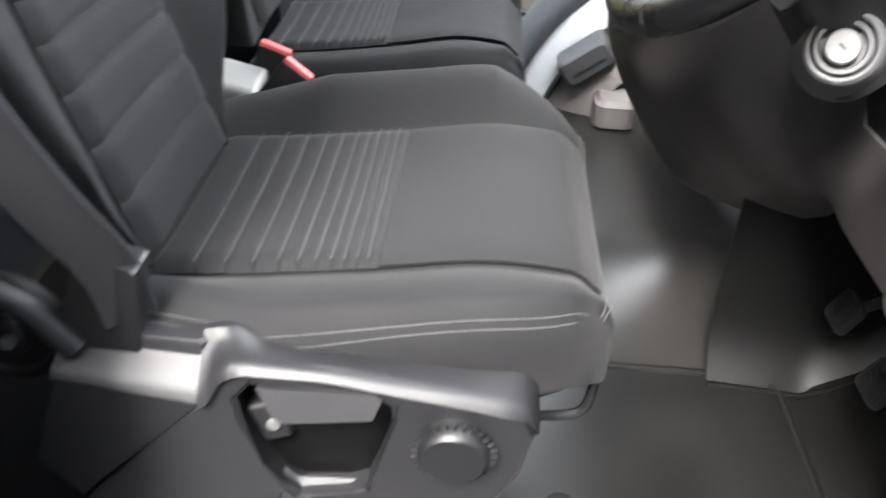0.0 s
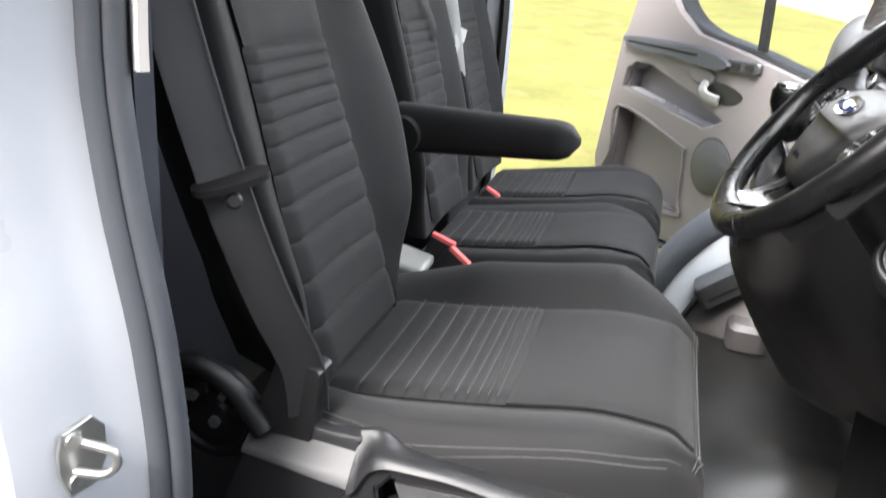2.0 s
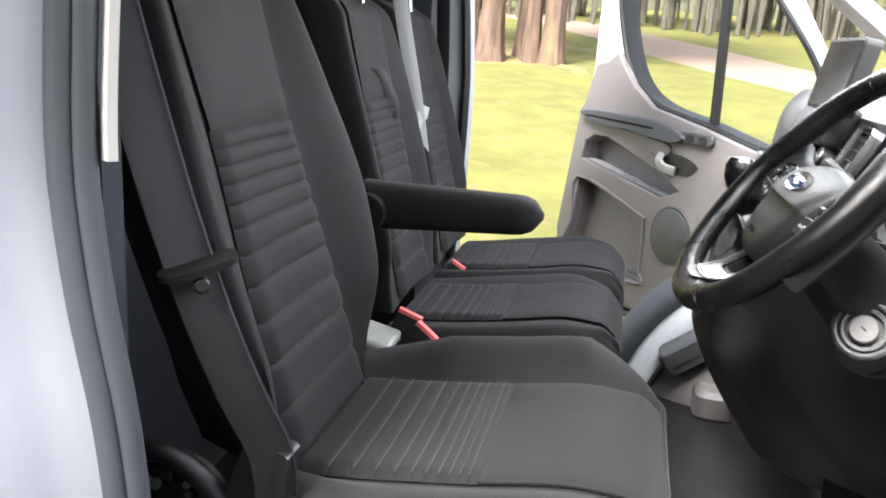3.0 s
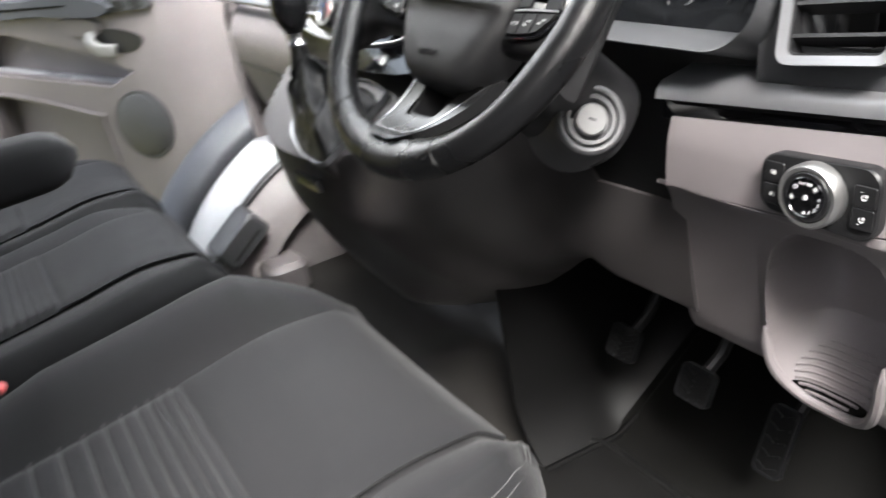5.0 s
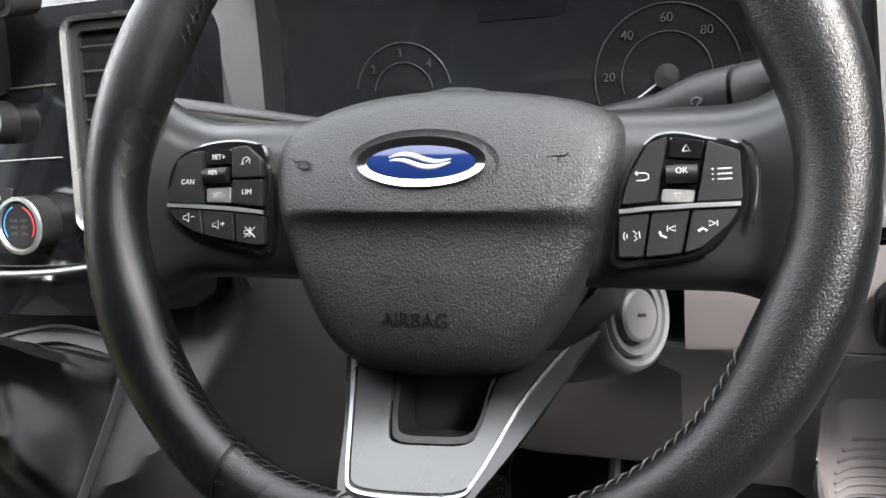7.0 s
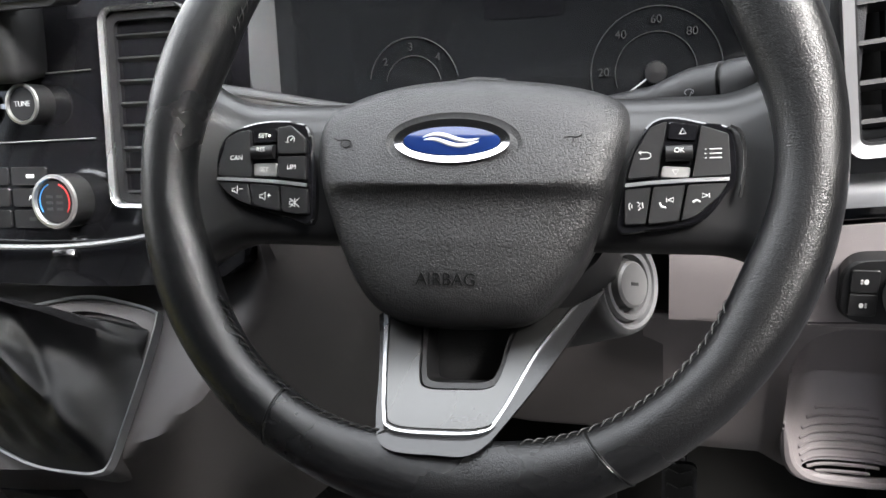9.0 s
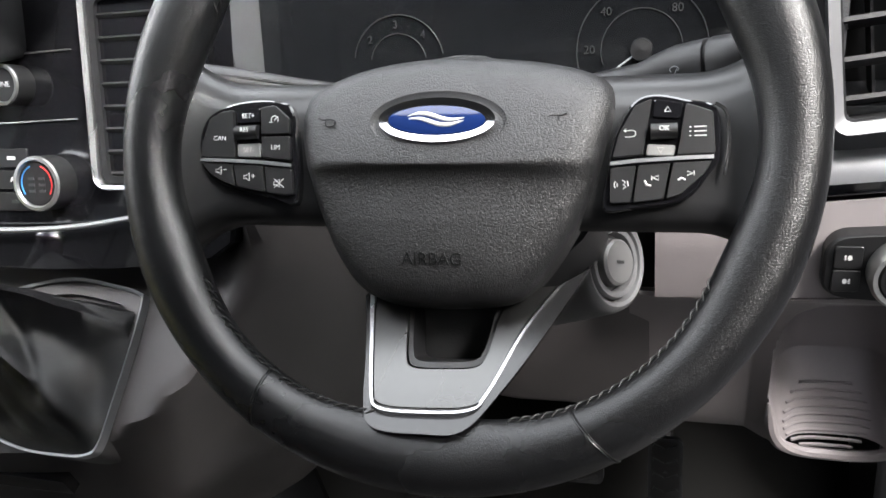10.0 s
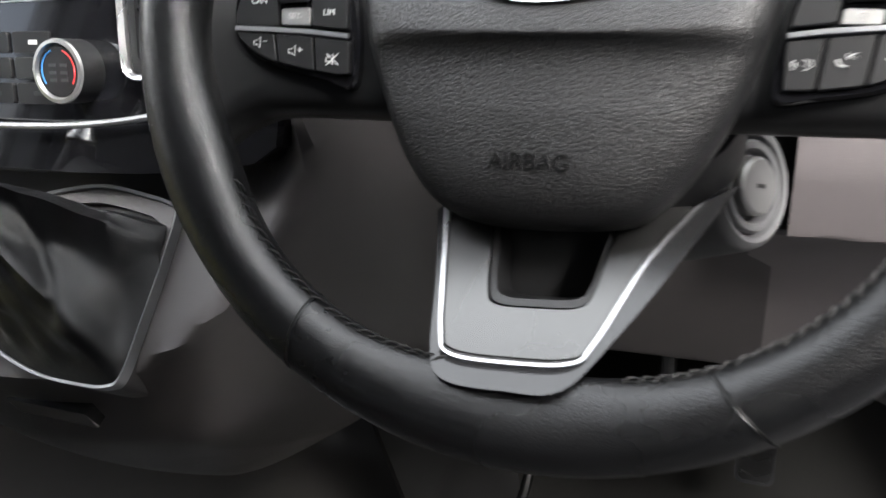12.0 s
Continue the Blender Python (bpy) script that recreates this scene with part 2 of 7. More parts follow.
def tab(v, rows):
    """A smooth reading of a short table of (v, value), with no overshoot."""
    k = len(rows)
    if v <= rows[0][0]:
        return rows[0][1]
    if v >= rows[-1][0]:
        return rows[-1][1]
    i = 0
    while rows[i + 1][0] < v:
        i += 1

    def rate(a):
        return (rows[a + 1][1] - rows[a][1]) / (rows[a + 1][0] - rows[a][0])

    def slope(a):
        if a == 0:
            return rate(0)
        if a == k - 1:
            return rate(k - 2)
        p, q = rate(a - 1), rate(a)
        return 0.0 if p * q <= 0 else 2 * p * q / (p + q)
    h = rows[i + 1][0] - rows[i][0]
    s = (v - rows[i][0]) / h
    return (rows[i][1] * (1 + 2 * s) * (1 - s) ** 2 + h * slope(i) * s * (1 - s) ** 2
            + rows[i + 1][1] * s * s * (3 - 2 * s) + h * slope(i + 1) * s * s * (s - 1))


def rings(loops, closed=True, caps=True):
    """A skin over equal rings of points."""
    bm = bmesh.new()
    vs = [[bm.verts.new(p) for p in ring] for ring in loops]
    n = len(loops[0])
    for a, b in zip(vs, vs[1:]):
        for i in range(n if closed else n - 1):
            j = (i + 1) % n
            bm.faces.new((a[i], a[j], b[j], b[i]))
    if caps and closed:
        bm.faces.new(vs[0])
        bm.faces.new(vs[-1][::-1])
    return bm


def tube(pts, r, n=10, closed=False, flat=1.0, up=(0, 0, 1), taper=None):
    """A round or flattened bar along a line."""
    pts = [Vector(p) for p in pts]
    k = len(pts)
    loops = []
    side0 = None
    for i, p in enumerate(pts):
        if closed:
            d = pts[(i + 1) % k] - pts[i - 1]
        else:
            d = pts[min(i + 1, k - 1)] - pts[max(i - 1, 0)]
        d.normalize()
        u = Vector(up)
        s = d.cross(u)
        if s.length < 1e-4:
            s = d.cross(Vector((1, 0.01, 0)))
        s.normalize()
        if side0 is not None and s.dot(side0) < 0:
            s = -s
        side0 = s
        w = s.cross(d)
        rr = r * (taper(i / (k - 1)) if taper else 1)
        loops.append([p + s * rr * math.cos(a) + w * rr * flat * math.sin(a) for a in (2 * math.pi * j / n for j in range(n))])
    if closed:
        loops.append(loops[0])
        bm = rings(loops, caps=False)
        bmesh.ops.remove_doubles(bm, verts=bm.verts, dist=1e-6)
        return bm
    return rings(loops)


def ribbon(pts, width, thick, across):
    """A flat strap along a line; across: its width direction, fixed or one per point."""
    loops = []
    pts = [Vector(p) for p in pts]
    k = len(pts)
    for i, p in enumerate(pts):
        d = (pts[min(i + 1, k - 1)] - pts[max(i - 1, 0)]).normalized()
        a = Vector(across[i] if isinstance(across, list) else across)
        a = (a - d * a.dot(d)).normalized()
        nrm = d.cross(a)
        h, t = a * width / 2, nrm * thick / 2
        e = 0.85
        loops.append([p + h + t * 0.2, p + h * e + t, p - h * e + t, p - h + t * 0.2, p - h - t * 0.2, p - h * e - t, p + h * e - t, p + h - t * 0.2])
    return rings(loops)


def box(size, at=(0, 0, 0), rot=(0, 0, 0)):
    bm = bmesh.new()
    bmesh.ops.create_cube(bm, size=1.0, matrix=pose(*at, *rot) @ Matrix.Diagonal((*size, 1)))
    return bm


def slab(outline, z0, z1, m=None, crown=0.0, inset=0.0):
    """An outline in the plane raised from z0 to z1; inset: a chamfer round the top; crown: the top swells."""
    bm = bmesh.new()
    pts = [Vector((p[0], p[1])) for p in outline]
    c = sum(pts, Vector((0, 0))) / len(pts)
    lo = [bm.verts.new((p.x, p.y, z0)) for p in pts]
    loops = [lo]
    if inset:
        loops.append([bm.verts.new((p.x, p.y, z1 - (inset if z1 > z0 else -inset))) for p in pts])
        q = [p - (p - c).normalized() * inset for p in pts]
    else:
        q = pts
    loops.append([bm.verts.new((p.x, p.y, z1)) for p in q])
    if crown:
        for s in (0.85, 0.6, 0.3):
            loops.append([bm.verts.new(((p - c).x * s + c.x, (p - c).y * s + c.y, z1 + crown * (1 - s * s))) for p in q])
    n = len(pts)
    for a, b in zip(loops, loops[1:]):
        for i in range(n):
            j = (i + 1) % n
            bm.faces.new((a[i], a[j], b[j], b[i]))
    bm.faces.new(lo[::-1])
    if crown:
        top = bm.verts.new((c.x, c.y, z1 + crown))
        for i in range(n):
            bm.faces.new((loops[-1][i], loops[-1][(i + 1) % n], top))
    else:
        bm.faces.new(loops[-1])
    if m is not None:
        bm.transform(m)
    return bm


def oval(cx, cy, rx, ry, n=32, power=2.0):
    out = []
    for i in range(n):
        a = 2 * math.pi * i / n
        c, s = math.cos(a), math.sin(a)
        out.append((cx + rx * math.copysign(abs(c) ** (2 / power), c), cy + ry * math.copysign(abs(s) ** (2 / power), s)))
    return out


def rounded(x0, y0, x1, y1, r, n=5):
    out = []
    for cx, cy, a0 in ((x1 - r, y1 - r, 0), (x0 + r, y1 - r, 90), (x0 + r, y0 + r, 180), (x1 - r, y0 + r, 270)):
        for i in range(n + 1):
            a = radians(a0 + 90 * i / n)
            out.append((cx + r * math.cos(a), cy + r * math.sin(a)))
    return out


def sheet(fn, nu, nv, thick=0.0):
    """A skin over fn(u, v), u and v from 0 to 1, with a thickness behind it."""
    bm = bmesh.new()
    g = [[bm.verts.new(fn(i / nu, j / nv)) for j in range(nv + 1)] for i in range(nu + 1)]
    for i in range(nu):
        for j in range(nv):
            bm.faces.new((g[i][j], g[i + 1][j], g[i + 1][j + 1], g[i][j + 1]))
    if thick:
        bm.normal_update()
        bmesh.ops.solidify(bm, geom=bm.faces[:], thickness=thick)
    return bm


def lathe(profile, n=32, m=None):
    """A turned body: profile of (radius, height)."""
    loops = [[(r * math.cos(2 * math.pi * i / n), r * math.sin(2 * math.pi * i / n), h) for i in range(n)] for r, h in profile]
    bm = rings(loops)
    if m is not None:
        bm.transform(m)
    return bm


def frame_ring(outer, inner, z0, z1, m=None, inner_z=None):
    """A flat frame between two equal outlines."""
    iz = z1 if inner_z is None else inner_z
    loops = [[(p[0], p[1], z0) for p in outer], [(p[0], p[1], z1) for p in outer], [(p[0], p[1], iz) for p in inner], [(p[0], p[1], z0) for p in inner]]
    loops.append(loops[0])
    bm = rings(loops, caps=False)
    bmesh.ops.remove_doubles(bm, verts=bm.verts, dist=1e-6)
    if m is not None:
        bm.transform(m)
    return bm


def letters(text, size, m, mat, parent, depth=0.0003, name="lettering"):
    c = bpy.data.curves.new(name, "FONT")
    c.body, c.size, c.extrude, c.align_x, c.align_y = text, size, depth, "CENTER", "CENTER"
    tmp = new(name, c)
    bpy.context.view_layer.update()
    me = bpy.data.meshes.new_from_object(tmp.evaluated_get(bpy.context.evaluated_depsgraph_get()))
    bpy.data.objects.remove(tmp)
    bpy.data.curves.remove(c)
    me.transform(m)
    me.materials.clear()
    me.materials.append(mat)
    ob = new(name, me)
    ob.parent = parent
    return ob


def merge(*bms):
    out = bmesh.new()
    for b in bms:
        me = bpy.data.meshes.new("tmp")
        b.to_mesh(me)
        b.free()
        out.from_mesh(me)
        bpy.data.meshes.remove(me)
    return out


def plate(outline, holes, z0, z1, m=None):
    """A flat plate with holes."""
    bm = bmesh.new()
    edges = []
    for loop in (outline, *holes):
        vs = [bm.verts.new((p[0], p[1], z1)) for p in loop]
        edges += [bm.edges.new((vs[i], vs[(i + 1) % len(vs)])) for i in range(len(vs))]
    bmesh.ops.triangle_fill(bm, edges=edges, use_beauty=True)
    ret = bmesh.ops.extrude_face_region(bm, geom=bm.faces[:])
    bmesh.ops.translate(bm, verts=[v for v in ret["geom"] if isinstance(v, bmesh.types.BMVert)], vec=(0, 0, z0 - z1))
    if m is not None:
        bm.transform(m)
    return bm


# ---------------------------------------------------------------- outdoors
def ground_z(x, y):
    far = max(0.0, y - 3.0)
    return 0.086 * min(far, 60) - 0.0006 * min(far, 60) ** 2 * 0.2


def place_grid(x0, x1, y0, y1, nx, ny, fn):
    return sheet(lambda u, v: (x0 + (x1 - x0) * u, y0 + (y1 - y0) * v, fn(x0 + (x1 - x0) * u, y0 + (y1 - y0) * v)), nx, ny)


def far_ground():
    bm = bmesh.new()
    xs = [-3000, -400, -90] + list(np.arange(-60, 61, 3.0)) + [90, 400, 3000]
    ys = [-3000, -400, -60, -20, -6, 0] + list(np.arange(3, 70, 2.0)) + [100, 400, 3000]
    g = [[bm.verts.new((x, y, ground_z(x, y) + 0.05 * noise.noise((x * 0.2, y * 0.2, 0)) * (1 if abs(x) < 100 and abs(y) < 100 else 0))) for y in ys] for x in xs]
    for i in range(len(xs) - 1):
        for j in range(len(ys) - 1):
            bm.faces.new((g[i][j], g[i + 1][j], g[i + 1][j + 1], g[i][j + 1]))
    return bm


tagged(link("ground", far_ground(), GRASS), "bright green meadow grass with drying patches", "grass", kind="structure")


def gravel_path():
    line = smooth_line([(40, -6, 0), (20, 1.5, 0), (8, 11, 0), (3.6, 17.8, 0), (0.6, 26, 0), (-4, 37, 0), (-14, 55, 0)], 10)
    bm = bmesh.new()
    rows = []
    for i, p in enumerate(line):
        d = (line[min(i + 1, len(line) - 1)] - line[max(i - 1, 0)]).normalized()
        s = Vector((-d.y, d.x, 0))
        rows.append([bm.verts.new((p.x + s.x * k, p.y + s.y * k, ground_z(p.x + s.x * k, p.y + s.y * k) + z)) for k, z in ((1.7, -0.08), (1.3, 0.045), (0.0, 0.075), (-1.3, 0.045), (-1.7, -0.08))])
    for a, b in zip(rows, rows[1:]):
        for k in range(4):
            bm.faces.new((a[k], a[k + 1], b[k + 1], b[k]))
    return bm


tagged(link("road", gravel_path(), PATHM), "pinkish gravel track across the meadow", "path", kind="structure")


def big_tree(x, y, r, h=12.0, seed=0):
    rnd = random.Random(seed)
    z = ground_z(x, y)
    tree = thing("tree", "tall brown rough-barked tree trunk with mossy side", "tree", "trees by the meadow")
    loops = []
    for k in range(29):
        s = k / 28
        rr = 0.72 * r * (1 + 0.6 * math.exp(-s * 22)) * (1 - 0.45 * s)
        lean = 0.15 * s * h * (rnd.random() * 0.05 + 0.1)
        ring = []
        for i in range(18):
            a = 2 * math.pi * i / 18
            q = rr * (1 + 0.13 * noise.noise((math.cos(a) * 2 + seed, math.sin(a) * 2, s * 5)) + 0.05 * math.sin(5 * a + seed))
            ring.append((x + lean + q * math.cos(a), y + q * math.sin(a), z - 0.1 + s * h))
        loops.append(ring)
    part("trunk", rings(loops), BARK, tree)
    limbs = []
    for k in range(6):
        a, zz = rnd.random() * 6.3, z + h * (0.35 + 0.1 * k)
        d = Vector((math.cos(a), math.sin(a), 0.5))
        p = Vector((x, y, zz))
        limbs.append(tube([p, p + d * 1.0, p + d * 2.2 + Vector((0, 0, 0.5)), p + d * 3.5 + Vector((0, 0, 0.4))], 0.09, 6, taper=lambda s: 1 - 0.8 * s))
    part("limbs", merge(*limbs), BARK, tree)
    part("crown", leaf_cloud([(x + rnd.uniform(-2.5, 2.5), y + rnd.uniform(-2.5, 2.5), z + h * rnd.uniform(0.42, 1.1), rnd.uniform(0.8, 1.8)) for _ in range(13)], 120, 0.2, seed), FOLIAGE, tree)
    return tree


def leaf_cloud(balls, per, size, seed):
    """Many small leaf blades spread through loose clumps."""
    rnd = np.random.default_rng(seed)
    verts, faces = [], []
    for bx, by, bz, br in balls:
        for _ in range(per):
            d = rnd.normal(size=3)
            d *= br * rnd.random() ** 0.4 / np.linalg.norm(d)
            c = np.array((bx, by, bz)) + d * (1, 1, 0.7)
            u = rnd.normal(size=3)
            v = np.cross(u, rnd.normal(size=3))
            u, v = u / np.linalg.norm(u) * size, v / np.linalg.norm(v) * size * 0.6
            k = len(verts)
            verts += [tuple(c - u), tuple(c + v), tuple(c + u), tuple(c - v)]
            faces.append((k, k + 1, k + 2, k + 3))
    me = bpy.data.meshes.new("tmp")
    me.from_pydata(verts, [], faces)
    bm = bmesh.new()
    bm.from_mesh(me)
    bpy.data.meshes.remove(me)
    return bm


for i, (tx, ty, tr) in enumerate(((-3.75, 18.6, 0.24), (-3.05, 17.6, 0.34), (-2.45, 18.4, 0.22), (-2.2, 18.0, 0.24), (-1.72, 17.8, 0.3), (-4.7, 19.5, 0.3), (-1.95, 21.5, 0.2), (-6.0, 20.0, 0.3))):
    big_tree(tx, ty, tr, seed=i + 3)


def litter_bed():
    return sheet(lambda u, v: (-8.5 + 7.9 * u + 0.5 * math.sin(v * 9), 15.6 + 9.0 * v + 0.5 * math.sin(u * 12), ground_z(0, 15.6 + 9.0 * v + 0.5 * math.sin(u * 12)) - 0.1 + 0.2 * max(0, math.sin(math.pi * u) * math.sin(math.pi * v)) ** 0.6 + 0.08 * noise.noise((u * 14, v * 14, 0))), 70, 60)


tagged(link("leaf_litter", litter_bed(), LITTER), "brown leaf litter and twigs under the trees", "leaf litter", kind="stuff")


def far_woods():
    rnd = random.Random(5)
    trunks = []
    for i in range(520):
        s = rnd.random()
        x = -26 + 70 * s
        y = 35 + rnd.random() * 14 - 0.42 * (x + 4) * (1 if x > -4 else 0.2)
        y = max(y, 15 + rnd.random() * 8)
        z = ground_z(x, y)
        r = rnd.uniform(0.05, 0.13)
        h = rnd.uniform(5, 9)
        l = rnd.uniform(-0.3, 0.3)
        trunks.append(rings([[(x + l * k + r * (1 - 0.25 * k) * math.cos(a), y + r * (1 - 0.25 * k) * math.sin(a), z + k * h / 2) for a in (0, 1.05, 2.1, 3.14, 4.2, 5.25)] for k in range(3)]))
    return merge(*trunks)


tagged(link("far_trunks", far_woods(), FARBARK), "rows of slim pale trunks at the wood's edge", "woods", kind="stuff")
rw = random.Random(8)
balls = []
for i in range(480):
    bx = -28 + 74 * rw.random()
    by = max(37 + rw.random() * 12 - 0.42 * (bx + 4) * (1 if bx > -4 else 0.2), 19 + rw.random() * 8)
    balls.append((bx, by, ground_z(bx, by) + rw.uniform(1.9, 7.5), rw.uniform(0.8, 2.0)))
tagged(link("far_foliage", leaf_cloud(balls, 120, 0.2, 4), FOLIAGE), "olive brown spring foliage of the woodland edge", "woods", kind="stuff")


def backdrop_hill():
    return sheet(lambda u, v: (-90 + 190 * u, 62 - 0.25 * (190 * u - 90) * (1 if u > 0.45 else 0.1) + 3 * math.sin(u * 30), 1.0 + 14 * v + 1.5 * noise.noise((u * 14, v * 3, 0)) * v), 60, 8, 0.5)


WOODWALL = material("far_wood_shade", (0.1, 0.095, 0.06), 0.95, vary=0.5, vary_scale=0.5, stretch=(1, 1, 0.4))
tagged(link("backdrop", backdrop_hill(), WOODWALL), "dense brown green woodland far off", "woods", kind="structure")

# unseen dark ground added under the van to cut green bounce light
DARKGROUND = material("dark_added_ground", (0.04, 0.04, 0.042), 0.85, grain=0.6, grain_scale=60, vary=0.2, vary_scale=2)
tagged(link("pavement", sheet(lambda u, v: (-30 + 60 * u, -9 + 9.9 * v, 0.03 + 0.004 * math.sin(u * 40)), 60, 10, 0.02), DARKGROUND), "unseen dark ground added to cut green light from the grass", "lane", kind="structure")


def sky_block_leaves():
    """Tall unseen foliage on the driver's side, added to block low sky light."""
    rnd = random.Random(21)
    clumps = [(-28 + 56 * rnd.random(), -11.5 - 3.0 * rnd.random(), rnd.uniform(0.2, 13.5), rnd.uniform(0.6, 1.3)) for _ in range(620)]
    return leaf_cloud(clumps, 80, 0.26, 31)


tagged(link("near_foliage", sky_block_leaves(), FOLIAGE), "unseen tall dark foliage added to block low sky light", "woods", kind="stuff")
# unseen wall behind the added foliage, closes off the low sky
tagged(link("backdrop_near", sheet(lambda u, v: (-32 + 64 * u, -15.6 + 0.6 * math.sin(u * 25), -0.1 + (12.5 + 1.5 * math.sin(u * 17) + 0.8 * math.sin(u * 61)) * v), 60, 8, 0.4), WOODWALL), "unseen dark wall added to block low sky light", "woods", kind="structure")

# ---------------------------------------------------------------- van body
FLOOR_Z = 0.62


def floor_z(x, y):
    z = FLOOR_Z
    if x > 0.62:
        z += (x - 0.62) * 0.75
    z += 0.045 * math.exp(-((y - 1.36) / 0.15) ** 2) * min(1, max(0, (x - 0.25) / 0.2))
    z += 0.0012 * noise.noise((x * 7, y * 7, 2))
    return z


floor = sheet(lambda u, v: (-0.76 + 1.9 * u, 0.45 + 1.74 * v, floor_z(-0.76 + 1.9 * u, 0.45 + 1.74 * v)), 76, 60, 0.03)
FLOOR = tagged(link("floor", floor, RUBBER), "dusty black rubber cab floor covering", "floor", kind="structure")
for fx, fy in ((0.205, 0.735), (0.1, 1.12)):
    s = thing("floor_fastener", "round black floor mat fastener", "fastener", "floor fasteners", pose(fx, fy, floor_z(fx, fy) + (0.014 if fy < 1.05 else 0)))
    part("flange", lathe([(0.0, -0.004), (0.024, -0.004), (0.024, 0.003), (0.02, 0.006), (0.0, 0.006)], 24), DARK, s)
    part("stud", lathe([(0.0, 0.005), (0.009, 0.005), (0.009, 0.012), (0.006, 0.014), (0.0, 0.014)], 16), TRIM, s)

mat_out = rounded(-0.74, 0.452, 0.6, 1.05, 0.05)
dm = slab(mat_out, 0.0, 0.012, inset=0.004)
for v in dm.verts:
    v.co.z += FLOOR_Z + 0.004
driver_mat = thing("floor_mat", "black rubber mat in the driver's footwell", "mat")
part("mat", dm, DARKRUBBER, driver_mat)
part("toe_mat", sheet(lambda u, v: Vector((0.6 + 0.5 * u, 0.452 + 0.618 * v, floor_z(0.6 + 0.5 * u, 0.452 + 0.618 * v) + 0.012)), 20, 12, 0.006), CARPET, driver_mat, "dull black carpet under the pedals")
ridge = [(p[0], p[1], FLOOR_Z + 0.016) for p in rounded(-0.725, 0.467, 0.585, 1.035, 0.045)]
part("edge_bead", tube(ridge, 0.006, 8, closed=True), DARKRUBBER, driver_mat, "raised rim of the mat")

# outlines drawn in (x, z) and set upright
SIDE = Matrix(((1, 0, 0, 0), (0, 0, 1, 0), (0, 1, 0, 0), (0, 0, 0, 1)))

# dark lining of the pillar foot beside the pedals
kick = slab([(0.615, 0.625), (0.6, 0.7), (0.635, 0.85), (0.66, 1.0), (0.66, 1.2), (1.12, 1.2), (1.12, 0.625)], 0.375, 0.462, SIDE, inset=0.008)
tagged(link("trim_kick_panel", kick, DARK), "black moulded lining beside the pedals", "trim", kind="structure")

# rear edge of the driver's door opening
EDGE = [(0.55, -0.39), (0.7, -0.375), (0.83, -0.353), (0.98, -0.338), (1.12, -0.336), (1.24, -0.345), (1.4, -0.371), (1.5, -0.379), (1.62, -0.372), (1.8, -0.35), (2.0, -0.31)]
zs = [0.5 + 1.5 * k / 40 for k in range(41)]
jamb_rings = []
for z in zs:
    e = tab(z, EDGE)
    jamb_rings.append([(e + 0.004, 0.365, z), (e - 0.012, 0.345, z), (e - 0.026, 0.315, z), (e - 0.036, 0.28, z), (e - 0.055, 0.25, z), (e - 0.09, 0.24, z), (-1.2, 0.24, z), (-1.2, 0.28, z), (e - 0.1, 0.38, z)])
tagged(link("pillar_driver", rings(jamb_rings), WHITE), "white painted door pillar of the van", "pillar", kind="structure")
seal_pts = [(tab(z, EDGE) + 0.012, 0.369, z) for z in zs]
SEALTHING = thing("door_seal", "grey rubber door seal round the driver's door opening", "seal", kind="structure")
lip = []
for z in zs:
    e = tab(z, EDGE)
    a, c = Vector((0.78, 0.62, 0)), Vector((0.62, -0.78, 0))
    o = Vector((e - 0.002, 0.356, z))
    prof = [(0, -0.01), (-0.001, 0.004), (0.004, 0.009), (0.010, 0.0105), (0.016, 0.009), (0.019, 0.0055), (0.022, 0.0085), (0.028, 0.0095), (0.034, 0.007), (0.038, 0.002), (0.04, -0.01)]
    lip.append([o + a * p + c * q for p, q in prof])
part("bulb", rings(lip), SEAL, SEALTHING)
PTRIM = []
for k in range(20):
    z = 1.495 + 0.5 * k / 19
    e = tab(z, EDGE)
    o = Vector((e + 0.03, 0.383, z))
    PTRIM.append([o, o + Vector((0.009, -0.004, 0)), o + Vector((0.014, 0.003, 0)), o + Vector((-0.02, 0.03, 0))])
tagged(link("trim_pillar", rings(PTRIM), HEADLINER), "pale beige upper pillar trim strip", "trim", kind="structure")
tagged(link("wall_side", box((0.44, 0.03, 1.5), (-0.6, 0.44, 1.3)), BULK), "dark inner lining behind the pillar", "lining", kind="structure")
tagged(link("wall_rear", box((0.04, 2.0, 1.7), (-0.82, 1.26, 1.3)), BULK), "dark bulkhead panel behind the seats", "bulkhead", kind="structure")
tagged(link("wall_passenger", box((0.3, 0.04, 1.7), (-0.68, 2.2, 1.3)), BULK), "dark lining behind the passenger door", "lining", kind="structure")
tagged(link("ceiling", box((0.93, 2.0, 0.04), (-0.385, 1.26, 2.06)), ROOFCLOTH), "unseen roof lining, darkened to dim reflections in the cab", "ceiling", kind="structure")
tagged(link("roof", box((0.96, 2.06, 0.03), (-0.385, 1.26, 2.1)), WHITE), "white van roof", "roof", kind="structure")

# passenger side pillar with its seal
pr = []
ps = []
for k in range(31):
    z = 0.55 + 1.45 * k / 30
    e = -0.45 + 0.03 * math.sin((z - 0.6) * 2.0) - 0.05 * max(0, z - 1.5)
    pr.append([(e, 2.2, z), (e + 0.03, 2.235, z), (e + 0.01, 2.275, z), (-1.2, 2.28, z), (-1.2, 2.22, z)])
    ps.append((e + 0.012, 2.195, z))
tagged(link("pillar_passenger", rings(pr), WHITE), "white painted pillar behind the passenger door", "pillar", kind="structure")
